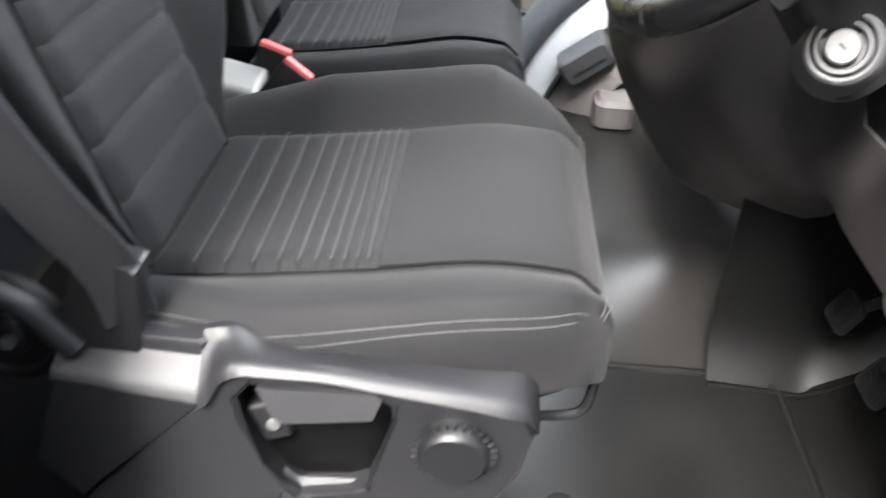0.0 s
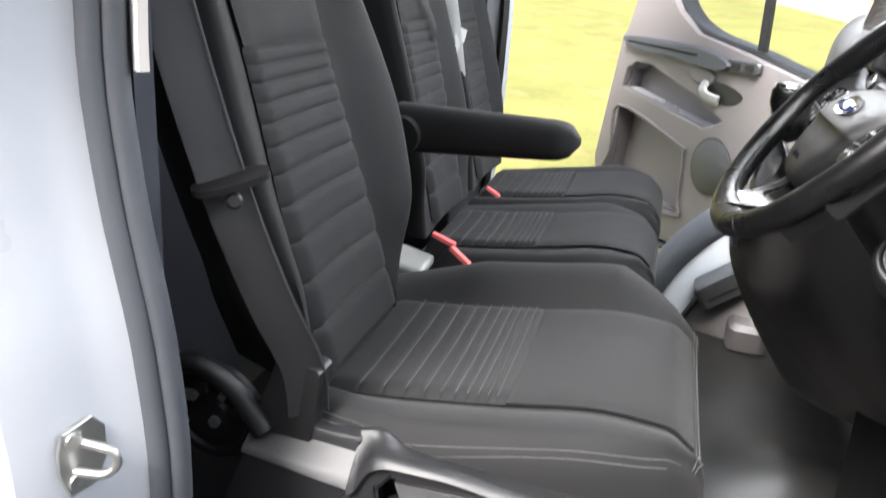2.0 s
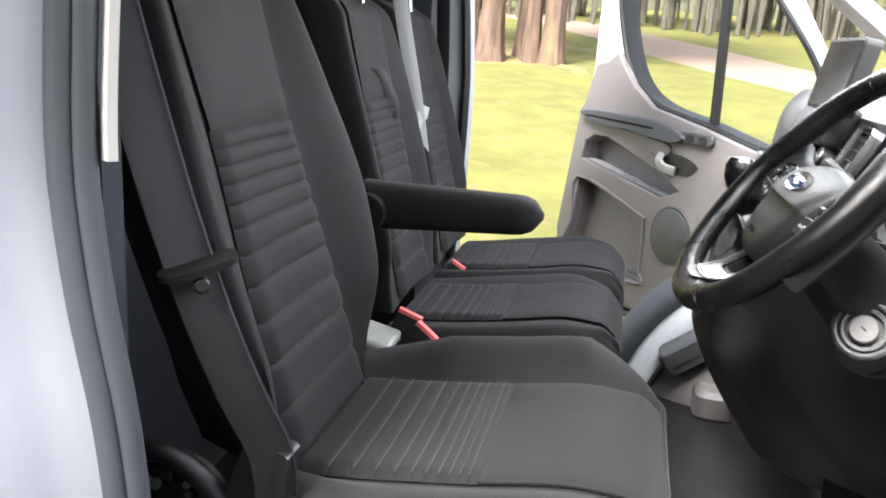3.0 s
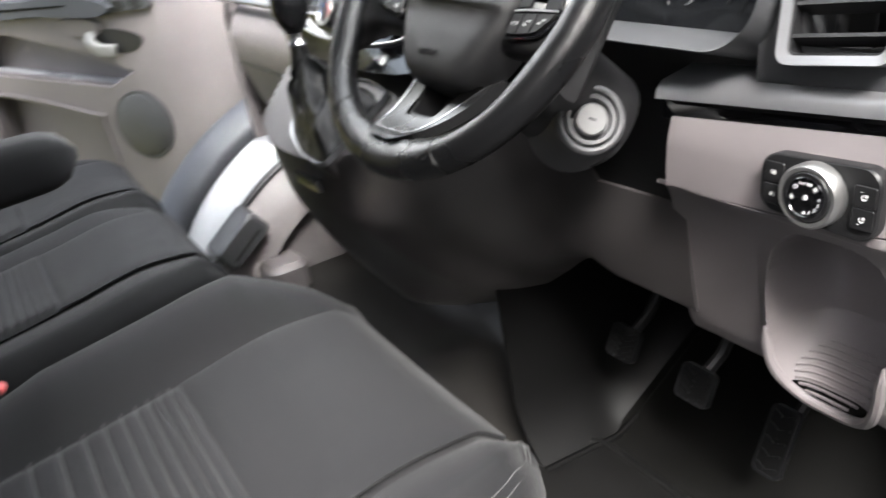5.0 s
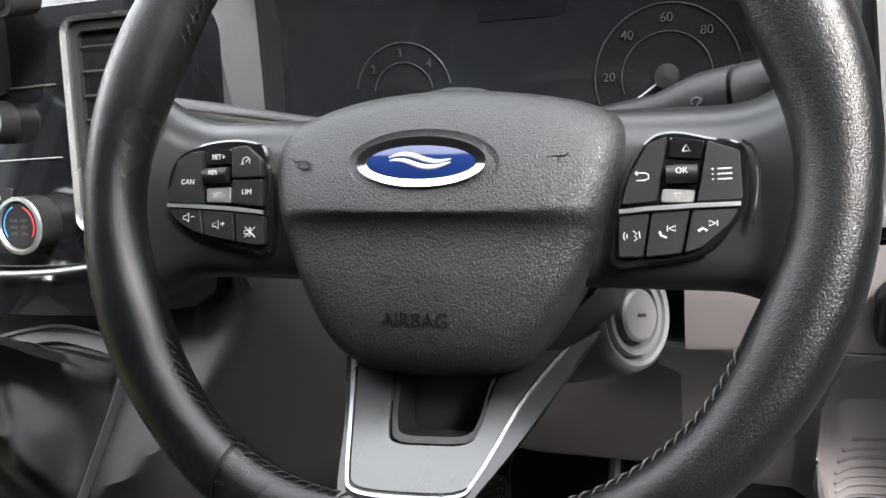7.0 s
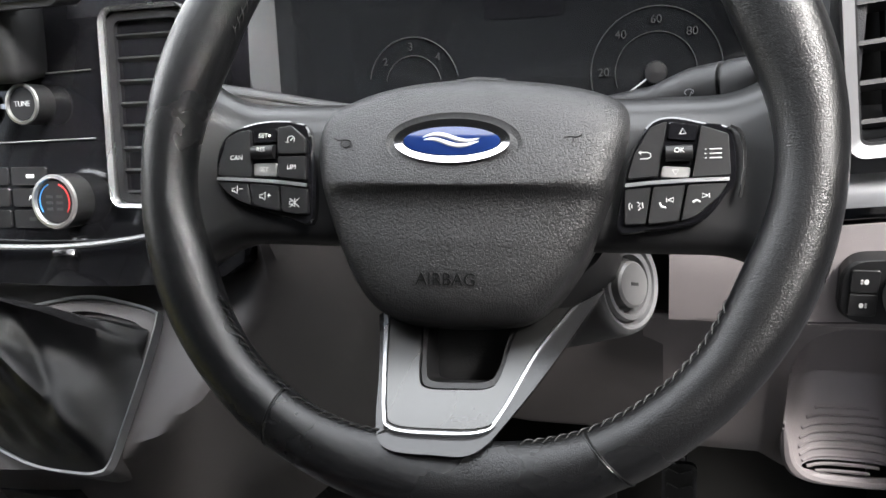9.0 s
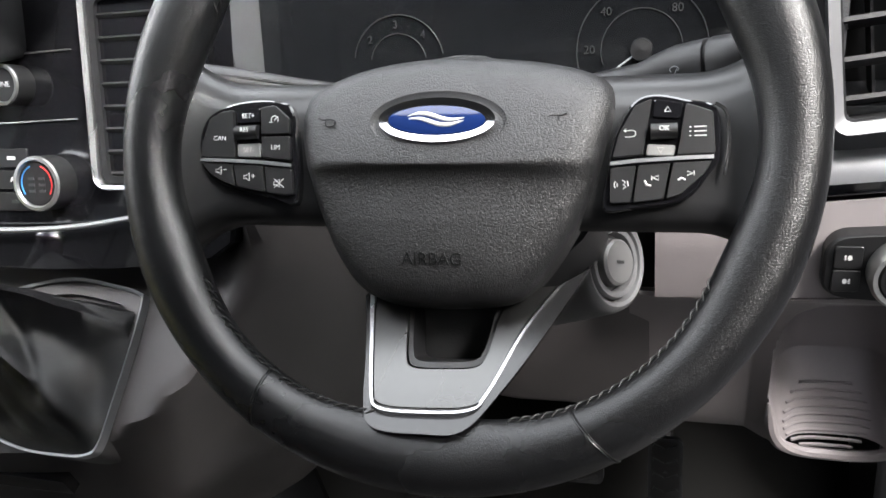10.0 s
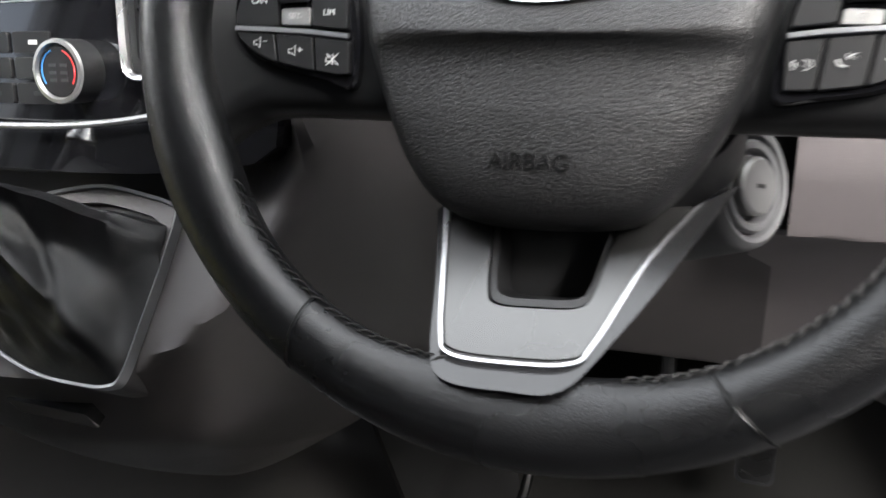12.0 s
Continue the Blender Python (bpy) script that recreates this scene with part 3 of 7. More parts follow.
tagged(link("trim_passenger_seal", tube(ps, 0.014, 8), DARK), "black rubber seal of the passenger door opening", "seal", kind="structure")

# front pillars, sills and screen
for name, y, s in (("pillar_front_passenger", 2.19, 1), ("pillar_front_driver", 0.36, -1)):
    a = tube(smooth_line([(1.15, y, 1.35), (0.8, y - 0.02 * s, 1.64), (0.4, y - 0.08 * s, 1.92), (0.14, y - 0.1 * s, 2.06)], 6), 0.05, 10, flat=0.7)
    tagged(link(name, a, HEADLINER), "grey lined windscreen pillar", "pillar", kind="structure")
def arch(s):
    """The lower front curve of the passenger door opening, from the sill up to the dash."""
    return Vector((tab(s, [(0, 0.13), (0.2, 0.18), (0.45, 0.27), (0.7, 0.4), (1.0, 0.62)]), 0, tab(s, [(0, 0.56), (0.2, 0.7), (0.45, 0.845), (0.7, 0.955), (1.0, 1.06)])))


def arch_band(a0, a1, y0, y1, bulge, thick):
    """A curved band that follows the arch between two offsets, swelling towards the cab."""
    loops_ = []
    for k in range(37):
        s = k / 36
        p = arch(s)
        d = (arch(min(1, s + 0.02)) - arch(max(0, s - 0.02))).normalized()
        n = Vector((d.z, 0, -d.x))
        ring = []
        for j in range(9):
            q = j / 8
            c = p + n * (a0 + (a1 - a0) * q)
            ring.append((c.x, y0 + (y1 - y0) * q - bulge * math.sin(math.pi * q), c.z))
        far = p + n * a1
        near_ = p + n * a0
        ring += [(far.x, y1 + thick, far.z), (near_.x, y0 + thick, near_.z)]
        loops_.append(ring)
    return rings(loops_)


tagged(link("trim_lower_arc", arch_band(-0.075, 0.0, 2.24, 2.19, 0.03, 0.03), SEAL), "broad dark grey rubber seal round the lower door opening", "seal", kind="structure")
tagged(link("pillar_lower_passenger", arch_band(0.002, 0.07, 2.185, 2.13, 0.015, 0.03), WHITE), "white painted lower front corner of the passenger door opening", "door frame", kind="structure")
tagged(link("trim_sill_seal", arch_band(0.071, 0.086, 2.126, 2.12, 0.006, 0.02), DARK), "black rubber seal along the lower door opening", "seal", kind="structure")
kick = thing("kick_panel", "pale grey moulded kick panel with a raised tray", "panel")
part("panel", arch_band(0.088, 0.2, 2.12, 2.06, 0.01, 0.03), GREY, kick)
tray = part("tray", slab(rounded(0.0, 0.0, 0.15, 0.075, 0.02), 0.0, 0.09, axes((0.29, 2.12, 0.705), (0.79, 0, 0.61), (-0.61, 0, 0.79)), inset=0.012), DASH, kick, "raised grey tray", bevel=0.006)
part("tray_line", slab(rounded(0.025, 0.022, 0.125, 0.03, 0.003), 0.0895, 0.0915, axes((0.29, 2.12, 0.705), (0.79, 0, 0.61), (-0.61, 0, 0.79))), DARK, tray)
part("foot_block", slab(rounded(0.36, 1.98, 0.47, 2.1, 0.03), 0.625, 0.7, inset=0.015), GREY, kick, "rounded grey block by the sill", bevel=0.006)
for name, y in (("sill_driver", 0.4), ("sill_passenger", 2.2)):
    tagged(link(name, box((1.5, 0.13, 0.1), (0.2, y, 0.57)), DARK, bevel=0.012), "black plastic step trim in the door opening", "sill", kind="structure")
tagged(link("wall_kick_passenger", slab([(0.3, 0.56), (0.36, 0.66), (0.48, 0.8), (0.62, 0.92), (0.8, 1.02), (1.15, 1.1), (1.15, 0.56)], 2.1, 2.14, Matrix(((1, 0, 0, 0), (0, 0, 1, 0), (0, 1, 0, 0), (0, 0, 0, 1)))), GREY), "grey lower side lining of the passenger footwell", "lining", kind="structure")
tagged(link("wall_front", box((0.05, 1.9, 0.9), (1.16, 1.26, 0.98)), BULK), "dark firewall lining", "firewall", kind="structure")
glass = box((0.006, 1.7, 1.3), (0.637, 1.26, 1.761), (0, -58.8, 0))
wind = tagged(link("windscreen", glass, PANE), "clear sloping windscreen", "windscreen", kind="structure")
wind.visible_shadow = False


# ---------------------------------------------------------------- seats
FLUTES = [0.0, 0.011, 0.023, 0.036, 0.05, 0.066, 0.085, 0.107, 0.133, 0.163, 0.197, 0.24]


def flute(d):
    """Depth of the stitched grooves, d metres behind the first one; the ribs swell between."""
    for a, b in zip(FLUTES, FLUTES[1:]):
        if a <= d <= b:
            s = (d - a) / (b - a)
            return 0.0085 * (1 - abs(2 * s - 1) ** (2.2 + 110 * (b - a))) * min(1.0, 0.62 + (b - a) * 12)
    return 0.0


class Cushion:
    """A bolstered seat cushion; y0, y1: insert edges; e0, e1: outer edges."""

    def __init__(self, y0, y1, e0, e1, x_rear, x_seam, x_front, z, b0, b1, taper0, taper1):
        self.y0, self.y1, self.e0, self.e1, self.xr, self.xs, self.xf = y0, y1, e0, e1, x_rear, x_seam, x_front
        self.z, self.b0, self.b1, self.t0, self.t1 = z, b0, b1, taper0, taper1

    def top(self, x):
        s = (x - self.xr) / (self.xf - self.xr)
        return tab(s, [(0, self.z - 0.035), (0.25, self.z - 0.022), (0.55, self.z), (0.8, self.z + 0.019), (0.93, self.z + 0.014), (1.0, self.z - 0.012)])

    def edge(self, x, side):
        """How far out the cushion reaches at x."""
        s = max(0.0, (x - self.xs + 0.02) / (self.xf + 0.012 - self.xs + 0.02))
        if side:
            return self.e1 - (self.e1 - self.y1 - 0.01 + self.t1) * s ** 3.2
        return self.e0 + (self.y0 - self.e0 - 0.01 + self.t0) * s ** 5

    def point(self, x, v):
        """v: -1..0 outer bolster from its edge, 0..1 insert, 1..2 inner bolster."""
        z = self.top(x)
        rear = max(0.0, 1 - (x - self.xr) / 0.16)
        if v < 0:
            e = self.edge(x, 0)
            y = self.y0 + (e - self.y0) * -v
            z += 0.035 * rear * (self.b1 > 0.03) * min(1.0, -v * 2) + self.b0 * math.sin(min(1, -v * 1.15) * math.pi * 0.62) - 0.03 * max(0, -v - 0.78) ** 2 * 8
        elif v > 1:
            e = self.edge(x, 1)
            w = v - 1
            y = self.y1 + (e - self.y1) * w
            fall = min(1.0, max(0.25, (self.xf - x) / 0.12)) * (1 - 0.75 * rear)
            z += self.b1 * fall * math.sin(min(1, w * 1.2) * math.pi * 0.66) - 0.06 * max(0, w - 0.75) ** 2 * 8
        else:
            y = self.y0 + (self.y1 - self.y0) * v
            z -= 0.004 * math.sin(math.pi * v)
        return Vector((x, y, z))


def seat_cushion(c, parent, skirt, seam=True):
    """Cushion with fluted insert, smooth front panel, two bolsters and a skirt."""
    def body(u, v):
        x = c.xr + (c.xf - c.xr) * u
        p = c.point(x, -1 + 3 * v)
        p.z -= 0.004
        return p
    nu, nv = 60, 48
    bm = bmesh.new()
    g = [[bm.verts.new(body(i / nu, j / nv)) for j in range(nv + 1)] for i in range(nu + 1)]
    for i in range(nu):
        for j in range(nv):
            bm.faces.new((g[i][j], g[i + 1][j], g[i + 1][j + 1], g[i][j + 1]))
    border = [g[i][0] for i in range(nu + 1)] + [g[nu][j] for j in range(1, nv + 1)] + [g[i][nv] for i in range(nu - 1, -1, -1)] + [g[0][j] for j in range(nv - 1, 0, -1)]
    cen = Vector(((c.xr + c.xf) / 2, (c.e0 + c.e1) / 2, 0))
    prev = border
    for k, (out, dn) in enumerate(((0.007, 0.008), (0.014, 0.022), (0.018, 0.05), (0.016, 0.09), (0.0, skirt))):
        nxt = []
        for v in border:
            d = Vector((v.co.x - cen.x, v.co.y - cen.y, 0))
            d.x = math.copysign(max(0.0, abs(d.x) - (c.xf - c.xr) / 2 + 0.07), d.x)
            d.y = math.copysign(max(0.0, abs(d.y) - (c.e1 - c.e0) / 2 + 0.07), d.y)
            d = d.normalized() if d.length > 1e-6 else Vector((0, 0, 0))
            nxt.append(bm.verts.new((v.co.x + d.x * out, v.co.y + d.y * out, v.co.z - dn if k < 4 else c.z - skirt)))
        for i in range(len(border)):
            j = (i + 1) % len(border)
            bm.faces.new((prev[i], prev[j], nxt[j], nxt[i]))
        prev = nxt
    bm.faces.new(prev)
    part("cushion", bm, FABRIC, parent, "black cloth seat cushion with raised bolsters", sharp=60)

    def insert(u, v):
        x = c.xr + 0.005 + (c.xs - c.xr - 0.005) * u
        p = c.point(x, 0.012 + 0.976 * v)
        e = min(v, 1 - v)
        p.z += 0.85 * flute(c.xs - x) * min(1, e / 0.05) + 0.001 - 0.004 * math.exp(-e * 90)
        return p
    pad_ = part("insert", sheet(insert, 170, 26, -0.004), WEAVE, parent, "dark fluted cloth insert", sharp=70)
    seams = []
    for before, f in zip(FLUTES, FLUTES[1:-1]):
        if c.xs - f > c.xr + 0.02:
            seams.append(tube([c.point(c.xs - f, 0.03 + 0.94 * k / 12) + Vector((0, 0, 0.0072 * min(1.0, 0.62 + 12 * (f - before)) + 0.0036)) for k in range(13)], 0.0009, 5))
    part("groove_seams", merge(*seams), RIBTHREAD, pad_, "grey seams in the grooves")

    def front(u, v):
        x = c.xs + 0.002 + (c.xf - 0.004 - c.xs) * u
        p = c.point(x, 0.012 + 0.976 * v)
        e = min(v, 1 - v, u)
        p.z += (0.0045 * (1 - math.exp(-e * 30)) - 0.001) * (1 - u ** 4) + 0.0004
        return p
    part("front_panel", sheet(front, 24, 30, -0.004), FABRIC, parent, sharp=70)
    if seam:
        for off in (0.0, 0.0075):
            line = []
            for i in range(61):
                x = c.xr + 0.02 + (c.xf - c.xr - 0.022) * i / 60
                p = c.point(x, -1.0)
                dip = tab(x, [(c.xr, 0.006), (-0.21, 0.004), (-0.177, -0.008), (-0.107, -0.006), (-0.02, -0.002), (0.12, 0.0)])
                gap = off * tab(x, [(c.xr, 1.0), (-0.22, 1.0), (-0.17, 1.5), (-0.1, 1.3), (0.0, 1.0), (0.12, 1.0)])
                line.append(p + Vector((0, -0.0035 - gap * 0.75 + min(0.0, dip) * 0.6, -0.006 - gap + dip)))
            for i in range(1, 61):
                p = c.point(c.xf, -1 + 3 * i / 60)
                turn = min(1.0, i / 6)
                line.append(p + Vector(((0.0045 + off * 0.75) * turn, (-0.0035 - off * 0.75) * (1 - turn), -0.006 - off)))
            line = smooth_line(line, 2)
            st = []
            for a, b in zip(line, line[1:]):
                st.append(tube([a.lerp(b, 0.05), a.lerp(b, 0.85)], 0.0006, 5))
            part("stitching", merge(*st), THREAD, parent, "pale grey top stitching")


class Back:
    """A leaning backrest. At height h: centre line x, half widths, and a bolster."""

    def __init__(self, x, z, yc, lean, height, rows, insert_rows, bolster, flute_from, flute_to):
        self.x, self.z, self.yc, self.tl, self.h = x, z, yc, math.tan(radians(lean)), height
        self.rows, self.ins, self.bol, self.f0, self.f1 = rows, insert_rows, bolster, flute_from, flute_to

    def point(self, h, v, lift=0.0):
        """v: -2..-1 outer bolster side, -1..1 insert, 1..2 inner bolster; h: metres up."""
        hw, iw = tab(h, self.rows), tab(h, self.ins)
        a = abs(v)
        if a <= 1:
            y = iw * v
            f = 0.006 * (1 - v * v) * -1
        else:
            w = a - 1
            y = math.copysign(iw + (hw - iw) * math.sin(w * math.pi / 2) ** 0.9, v)
            swell = tab(h / self.h, [(0, 0.1), (0.1, 0.35), (0.26, 0.95), (0.4, 1.0), (0.7, 0.75), (1.0, 0.3)])
            f = self.bol * swell * math.sin(min(1.0, w * 1.25) * math.pi * 0.62) - 0.09 * max(0, w - 0.72) ** 2 * 9
        top = max(0.0, (h - self.h + 0.05) / 0.05)
        f -= 0.05 * top ** 2
        return Vector((self.x - h * self.tl + f + lift, self.yc + y, self.z + h))


def seat_back(b, parent, thick=0.1, headpad=True):
    nu, nv = 44, 40
    bm = bmesh.new()
    loops = []
    for i in range(nu + 1):
        h = b.h * i / nu
        front = [b.point(h, -2 + 4 * j / nv, -0.004) for j in range(nv + 1)]
        hw = tab(h, b.rows)
        back = [Vector((front[0].x - 0.02 - thick * math.sin(math.pi * k / 8) ** 0.5, b.yc + hw * (1.0 - 2 * k / 8), b.z + h)) for k in range(0, 9)]
        loops.append(front + back)
    bm = rings(loops)
    part("backrest", bm, FABRIC, parent, "black cloth backrest with side bolsters", sharp=60)

    def ins(u, v):
        h = b.f0 + (b.f1 - b.f0) * u
        p = b.point(h, (-1 + 2 * v) * 0.975, 0.0)
        e = min(v, 1 - v)
        p.x += flute((b.f1 - h) * 0.24 / (b.f1 - b.f0 + 0.02)) * min(1, e / 0.06) * 1.15 - 0.004 * math.exp(-e * 80)
        return p
    pad_ = part("back_insert", sheet(ins, 190, 20, 0.004), WEAVE, parent, "dark fluted cloth back insert", sharp=70)
    seams = []
    for f in FLUTES[:-1]:
        h = b.f1 - f * (b.f1 - b.f0 + 0.02) / 0.24
        if h > b.f0 + 0.01:
            seams.append(tube([b.point(h, (-1 + 2 * (0.02 + 0.96 * k / 12)) * 0.975, 0.0006) for k in range(13)], 0.0009, 5, up=(1, 0, 0)))
    part("groove_seams", merge(*seams), DARKTHREAD, pad_, "dark seams in the grooves")

    def pad(u, v):
        h = b.f1 + 0.003 + (b.h - 0.03 - b.f1) * u
        p = b.point(h, (-1 + 2 * v) * 0.975, 0.0)
        e = min(v, 1 - v, u, 1 - u)
        p.x += 0.006 * (1 - math.exp(-e * 25)) - 0.002
        return p
    if headpad:
        part("upper_pad", sheet(pad, 24, 16, 0.004), FABRIC, parent, sharp=70)


DRIVER_SEAT = thing("driver_chair", "black cloth driver's seat with fluted insert and charcoal side trim", "seat")
dc = Cushion(0.668, 0.985, 0.588, 1.13, -0.335, -0.05, 0.182, 1.082, 0.014, 0.05, 0.0, -0.02)
seat_cushion(dc, DRIVER_SEAT, 0.1)
db = Back(-0.292, 1.05, 0.815, 17, 0.74, [(0, 0.135), (0.06, 0.165), (0.13, 0.205), (0.21, 0.238), (0.32, 0.252), (0.5, 0.222), (0.74, 0.165)], [(0, 0.14), (0.2, 0.135), (0.43, 0.12), (0.6, 0.125), (0.72, 0.12)], 0.055, 0.02, 0.43)
seat_back(db, DRIVER_SEAT, 0.12)

# side trim of the driver's seat, drawn in (x, z) and set upright
side_out = [(-0.2, 1.008), (-0.19, 1.013), (-0.169, 1.047), (-0.145, 1.054), (-0.094, 1.054), (-0.03, 1.047), (0.02, 1.04), (0.085, 1.028), (0.107, 1.02), (0.117, 1.0), (0.11, 0.95), (0.092, 0.905), (0.055, 0.868), (0.0, 0.858), (-0.121, 0.845), (-0.25, 0.822), (-0.322, 0.803), (-0.345, 0.842), (-0.327, 0.866)]
pocket = [(-0.17, 1.02), (-0.153, 1.042), (-0.06, 1.042), (-0.03, 1.036), (-0.014, 1.026), (-0.013, 1.008), (-0.03, 0.94), (-0.042, 0.9), (-0.062, 0.889), (-0.112, 0.882), (-0.132, 0.897), (-0.147, 0.93), (-0.167, 0.99)]
trim = part("side_trim", plate(side_out, [pocket], 0.535, 0.57, SIDE), TRIM, DRIVER_SEAT, "charcoal moulded plastic side trim", bevel=0.004)
part("pocket_floor", slab([(p[0] * 1.02, p[1]) for p in pocket], 0.562, 0.59, SIDE), MATTRUBBER, trim)
rear_out = [(-0.338, 1.028), (-0.205, 1.008), (-0.204, 1.0), (-0.33, 0.87), (-0.35, 0.845), (-0.388, 0.9)]
part("rear_cover", slab(rear_out, 0.585, 0.537, SIDE), TRIM, DRIVER_SEAT, "charcoal plastic recliner cover", bevel=0.003)


def ledge(u, v):
    """Upper face of the trim, from its front lip back under the cushion."""
    x = -0.202 + 0.32 * u
    zf = tab(x, [(-0.202, 1.012), (-0.192, 1.017), (-0.17, 1.051), (-0.148, 1.058), (-0.094, 1.058), (-0.015, 1.048), (0.085, 1.032), (0.108, 1.023), (0.118, 1.004)])
    zi = tab(x, [(-0.202, 1.06), (-0.183, 1.063), (-0.141, 1.047), (-0.08, 1.043), (0.085, 1.037), (0.108, 1.03), (0.118, 1.01)])
    y = 0.533 + 0.008 * max(0, (x - 0.08) / 0.038) ** 2
    round_ = (1 - min(1, v * 7)) ** 2
    return Vector((x, y + 0.075 * v, zf + (zi - zf) * min(1, v * 1.7) - 0.008 * round_ - 0.03 * max(0, v - 0.6)))


part("trim_ledge", sheet(ledge, 64, 24, -0.006), TRIM, DRIVER_SEAT, "shiny upper ledge of the trim")
part("rear_ledge", sheet(lambda u, v: Vector((-0.34 + 0.136 * u, 0.534 + (0.03 + 0.02 * u) * v, (1.03 - 0.018 * u) + (0.014 + 0.032 * u) * v - 0.004 * (1 - min(1, v * 6)) ** 2)), 24, 14, -0.006), TRIM, DRIVER_SEAT)
blk = slab(rounded(-0.28, 0.56, -0.198, 0.62, 0.008), 0.99, 1.062, inset=0.004)
part("ledge_block", blk, TRIM, DRIVER_SEAT)


def lower_ledge(u, v):
    x = -0.135 + 0.2 * u
    z = tab(x, [(-0.135, 0.898), (-0.115, 0.884), (-0.05, 0.887), (-0.03, 0.882), (0.065, 0.872)])
    return Vector((x, 0.558 - 0.024 * v, z - 0.026 * v))


part("lower_ledge", sheet(lower_ledge, 30, 8, 0.008), TRIM, DRIVER_SEAT)
lever_bm = slab([(-0.145, 1.036), (-0.033, 1.041), (-0.027, 1.034), (-0.034, 1.02), (-0.118, 1.006), (-0.128, 1.012)], 0.565, 0.518, SIDE)
for v in lever_bm.verts:
    if v.co.y < 0.54 and v.co.z > 1.03:
        v.co.y += 0.013
lever = part("height_lever", lever_bm, TRIM, DRIVER_SEAT, "grey seat height lever", bevel=0.004)
part("lever_arm", box((0.03, 0.03, 0.05), (-0.14, 0.56, 0.975), (0, -20, 0)), DARK, lever, bevel=0.006)
part("lever_bolt", lathe([(0, 0), (0.007, 0), (0.007, 0.003), (0.004, 0.004), (0, 0.004)], 12, pose(-0.136, 0.545, 0.975, 90, 0, 0)), STEEL, lever)
dial = part("adjuster_dial", lathe([(0, 0.024), (0.03, 0.024), (0.0335, 0.021), (0.035, 0.014), (0.036, 0.0), (0.0, 0.0)], 48, pose(0.043, 0.535, 0.98, 90, 0, 0)), DARK, DRIVER_SEAT, "round ribbed black lumbar adjuster dial")
ribs = [box((0.0025, 0.004, 0.012), (0.043 + 0.0355 * math.cos(a), 0.522, 0.98 + 0.0355 * math.sin(a)), (0, -math.degrees(a) + 90, 0)) for a in (2 * math.pi * i / 28 for i in range(28))]
part("dial_ribs", merge(*ribs), TRIM, dial)
part("dial_mark", merge(box((0.006, 0.001, 0.0016), (0.092, 0.5345, 0.985)), box((0.006, 0.001, 0.0016), (0.092, 0.5345, 0.979))), GREYPRINT, DRIVER_SEAT)
part("seat_pan", slab(rounded(-0.33, 0.61, 0.12, 1.1, 0.04), 0.875, 1.0), DARK, DRIVER_SEAT, "black steel seat pan", bevel=0.006)
part("slide_bar", tube(smooth_line([(0.1, 0.66, 0.895), (0.165, 0.66, 0.9), (0.19, 0.662, 0.915), (0.195, 0.665, 0.96)], 6), 0.006, 8), DARK, DRIVER_SEAT, "black steel seat slide bar")
part("seat_box", slab([(-0.36, 0.64), (-0.36, 0.86), (0.07, 0.875), (0.075, 0.8), (0.03, 0.64)], 0.6, 1.08, SIDE), MATTRUBBER, DRIVER_SEAT, "dark plastic seat base box", bevel=0.012)
part("base_step", slab([(-0.34, 0.64), (-0.34, 0.72), (-0.1, 0.735), (0.0, 0.71), (0.0, 0.64)], 0.56, 0.62, SIDE), MATTRUBBER, DRIVER_SEAT, bevel=0.01)
part("rail", box((0.36, 0.04, 0.03), (-0.12, 0.68, 0.875)), DARK, DRIVER_SEAT, bevel=0.004)

# armrest
loops = []
for i in range(21):
    s = i / 20
    x = -0.39 + 0.33 * s
    hz = (0.046 - 0.012 * s) * math.sqrt(max(0.03, 1 - max(0, (s - 0.86) / 0.14) ** 2.2))
    hy = 0.034 * (1 - max(0, (s - 0.85) / 0.15) ** 3 * 0.8)
    zc = 1.302 + 0.012 * s
    loops.append([(x + 0.012 * s, 1.215 + p, zc + q) for p, q in oval(0, 0, hy, hz, 20, 3.2)])
part("armrest", rings(loops), FABRIC, DRIVER_SEAT, "black cloth folding armrest", sharp=60)
part("armrest_pivot", lathe([(0, 0), (0.035, 0), (0.035, 0.03), (0, 0.03)], 20, pose(-0.37, 1.19, 1.295, 90, 0, 0)), DARK, DRIVER_SEAT)


def buckle(rear, front, lean=0.0):
    """A buckle whose red button runs from rear to front."""
    p, q = Vector(rear), Vector(front)
    ex = (q - p).normalized()
    up = Vector((-ex.z, lean, ex.x))
    m = axes((p + q) / 2, ex, up.cross(ex))
    w = (q - p).length / 2
    b = thing("seat_belt_buckle", "black seat belt buckle with red release button", "buckle", "belt buckles", m)
    part("housing", slab(rounded(-w - 0.001, -0.012, w + 0.001, 0.01, 0.005), -0.085, -0.001, inset=0.003), DARK, b)
    part("release_button", slab(rounded(-w, -0.0085, w, 0.0065, 0.003), -0.012, 0.006, inset=0.0015), RED, b, "red release button")
    part("slot", box((w * 1.3, 0.0024, 0.002), (0, 0.0088, 0.0)), GLOSS, b)
    part("stalk", tube([(0, 0, -0.08), (-0.005, 0, -0.13), (-0.02, 0, -0.2)], 0.01, 8, flat=0.5), DARK, b)
    return b


buckle((-0.32, 1.25, 1.086), (-0.271, 1.25, 1.069))
buckle((-0.261, 1.17, 1.094), (-0.221, 1.17, 1.063))
buckle((-0.331, 1.79, 1.047), (-0.294, 1.79, 1.026))

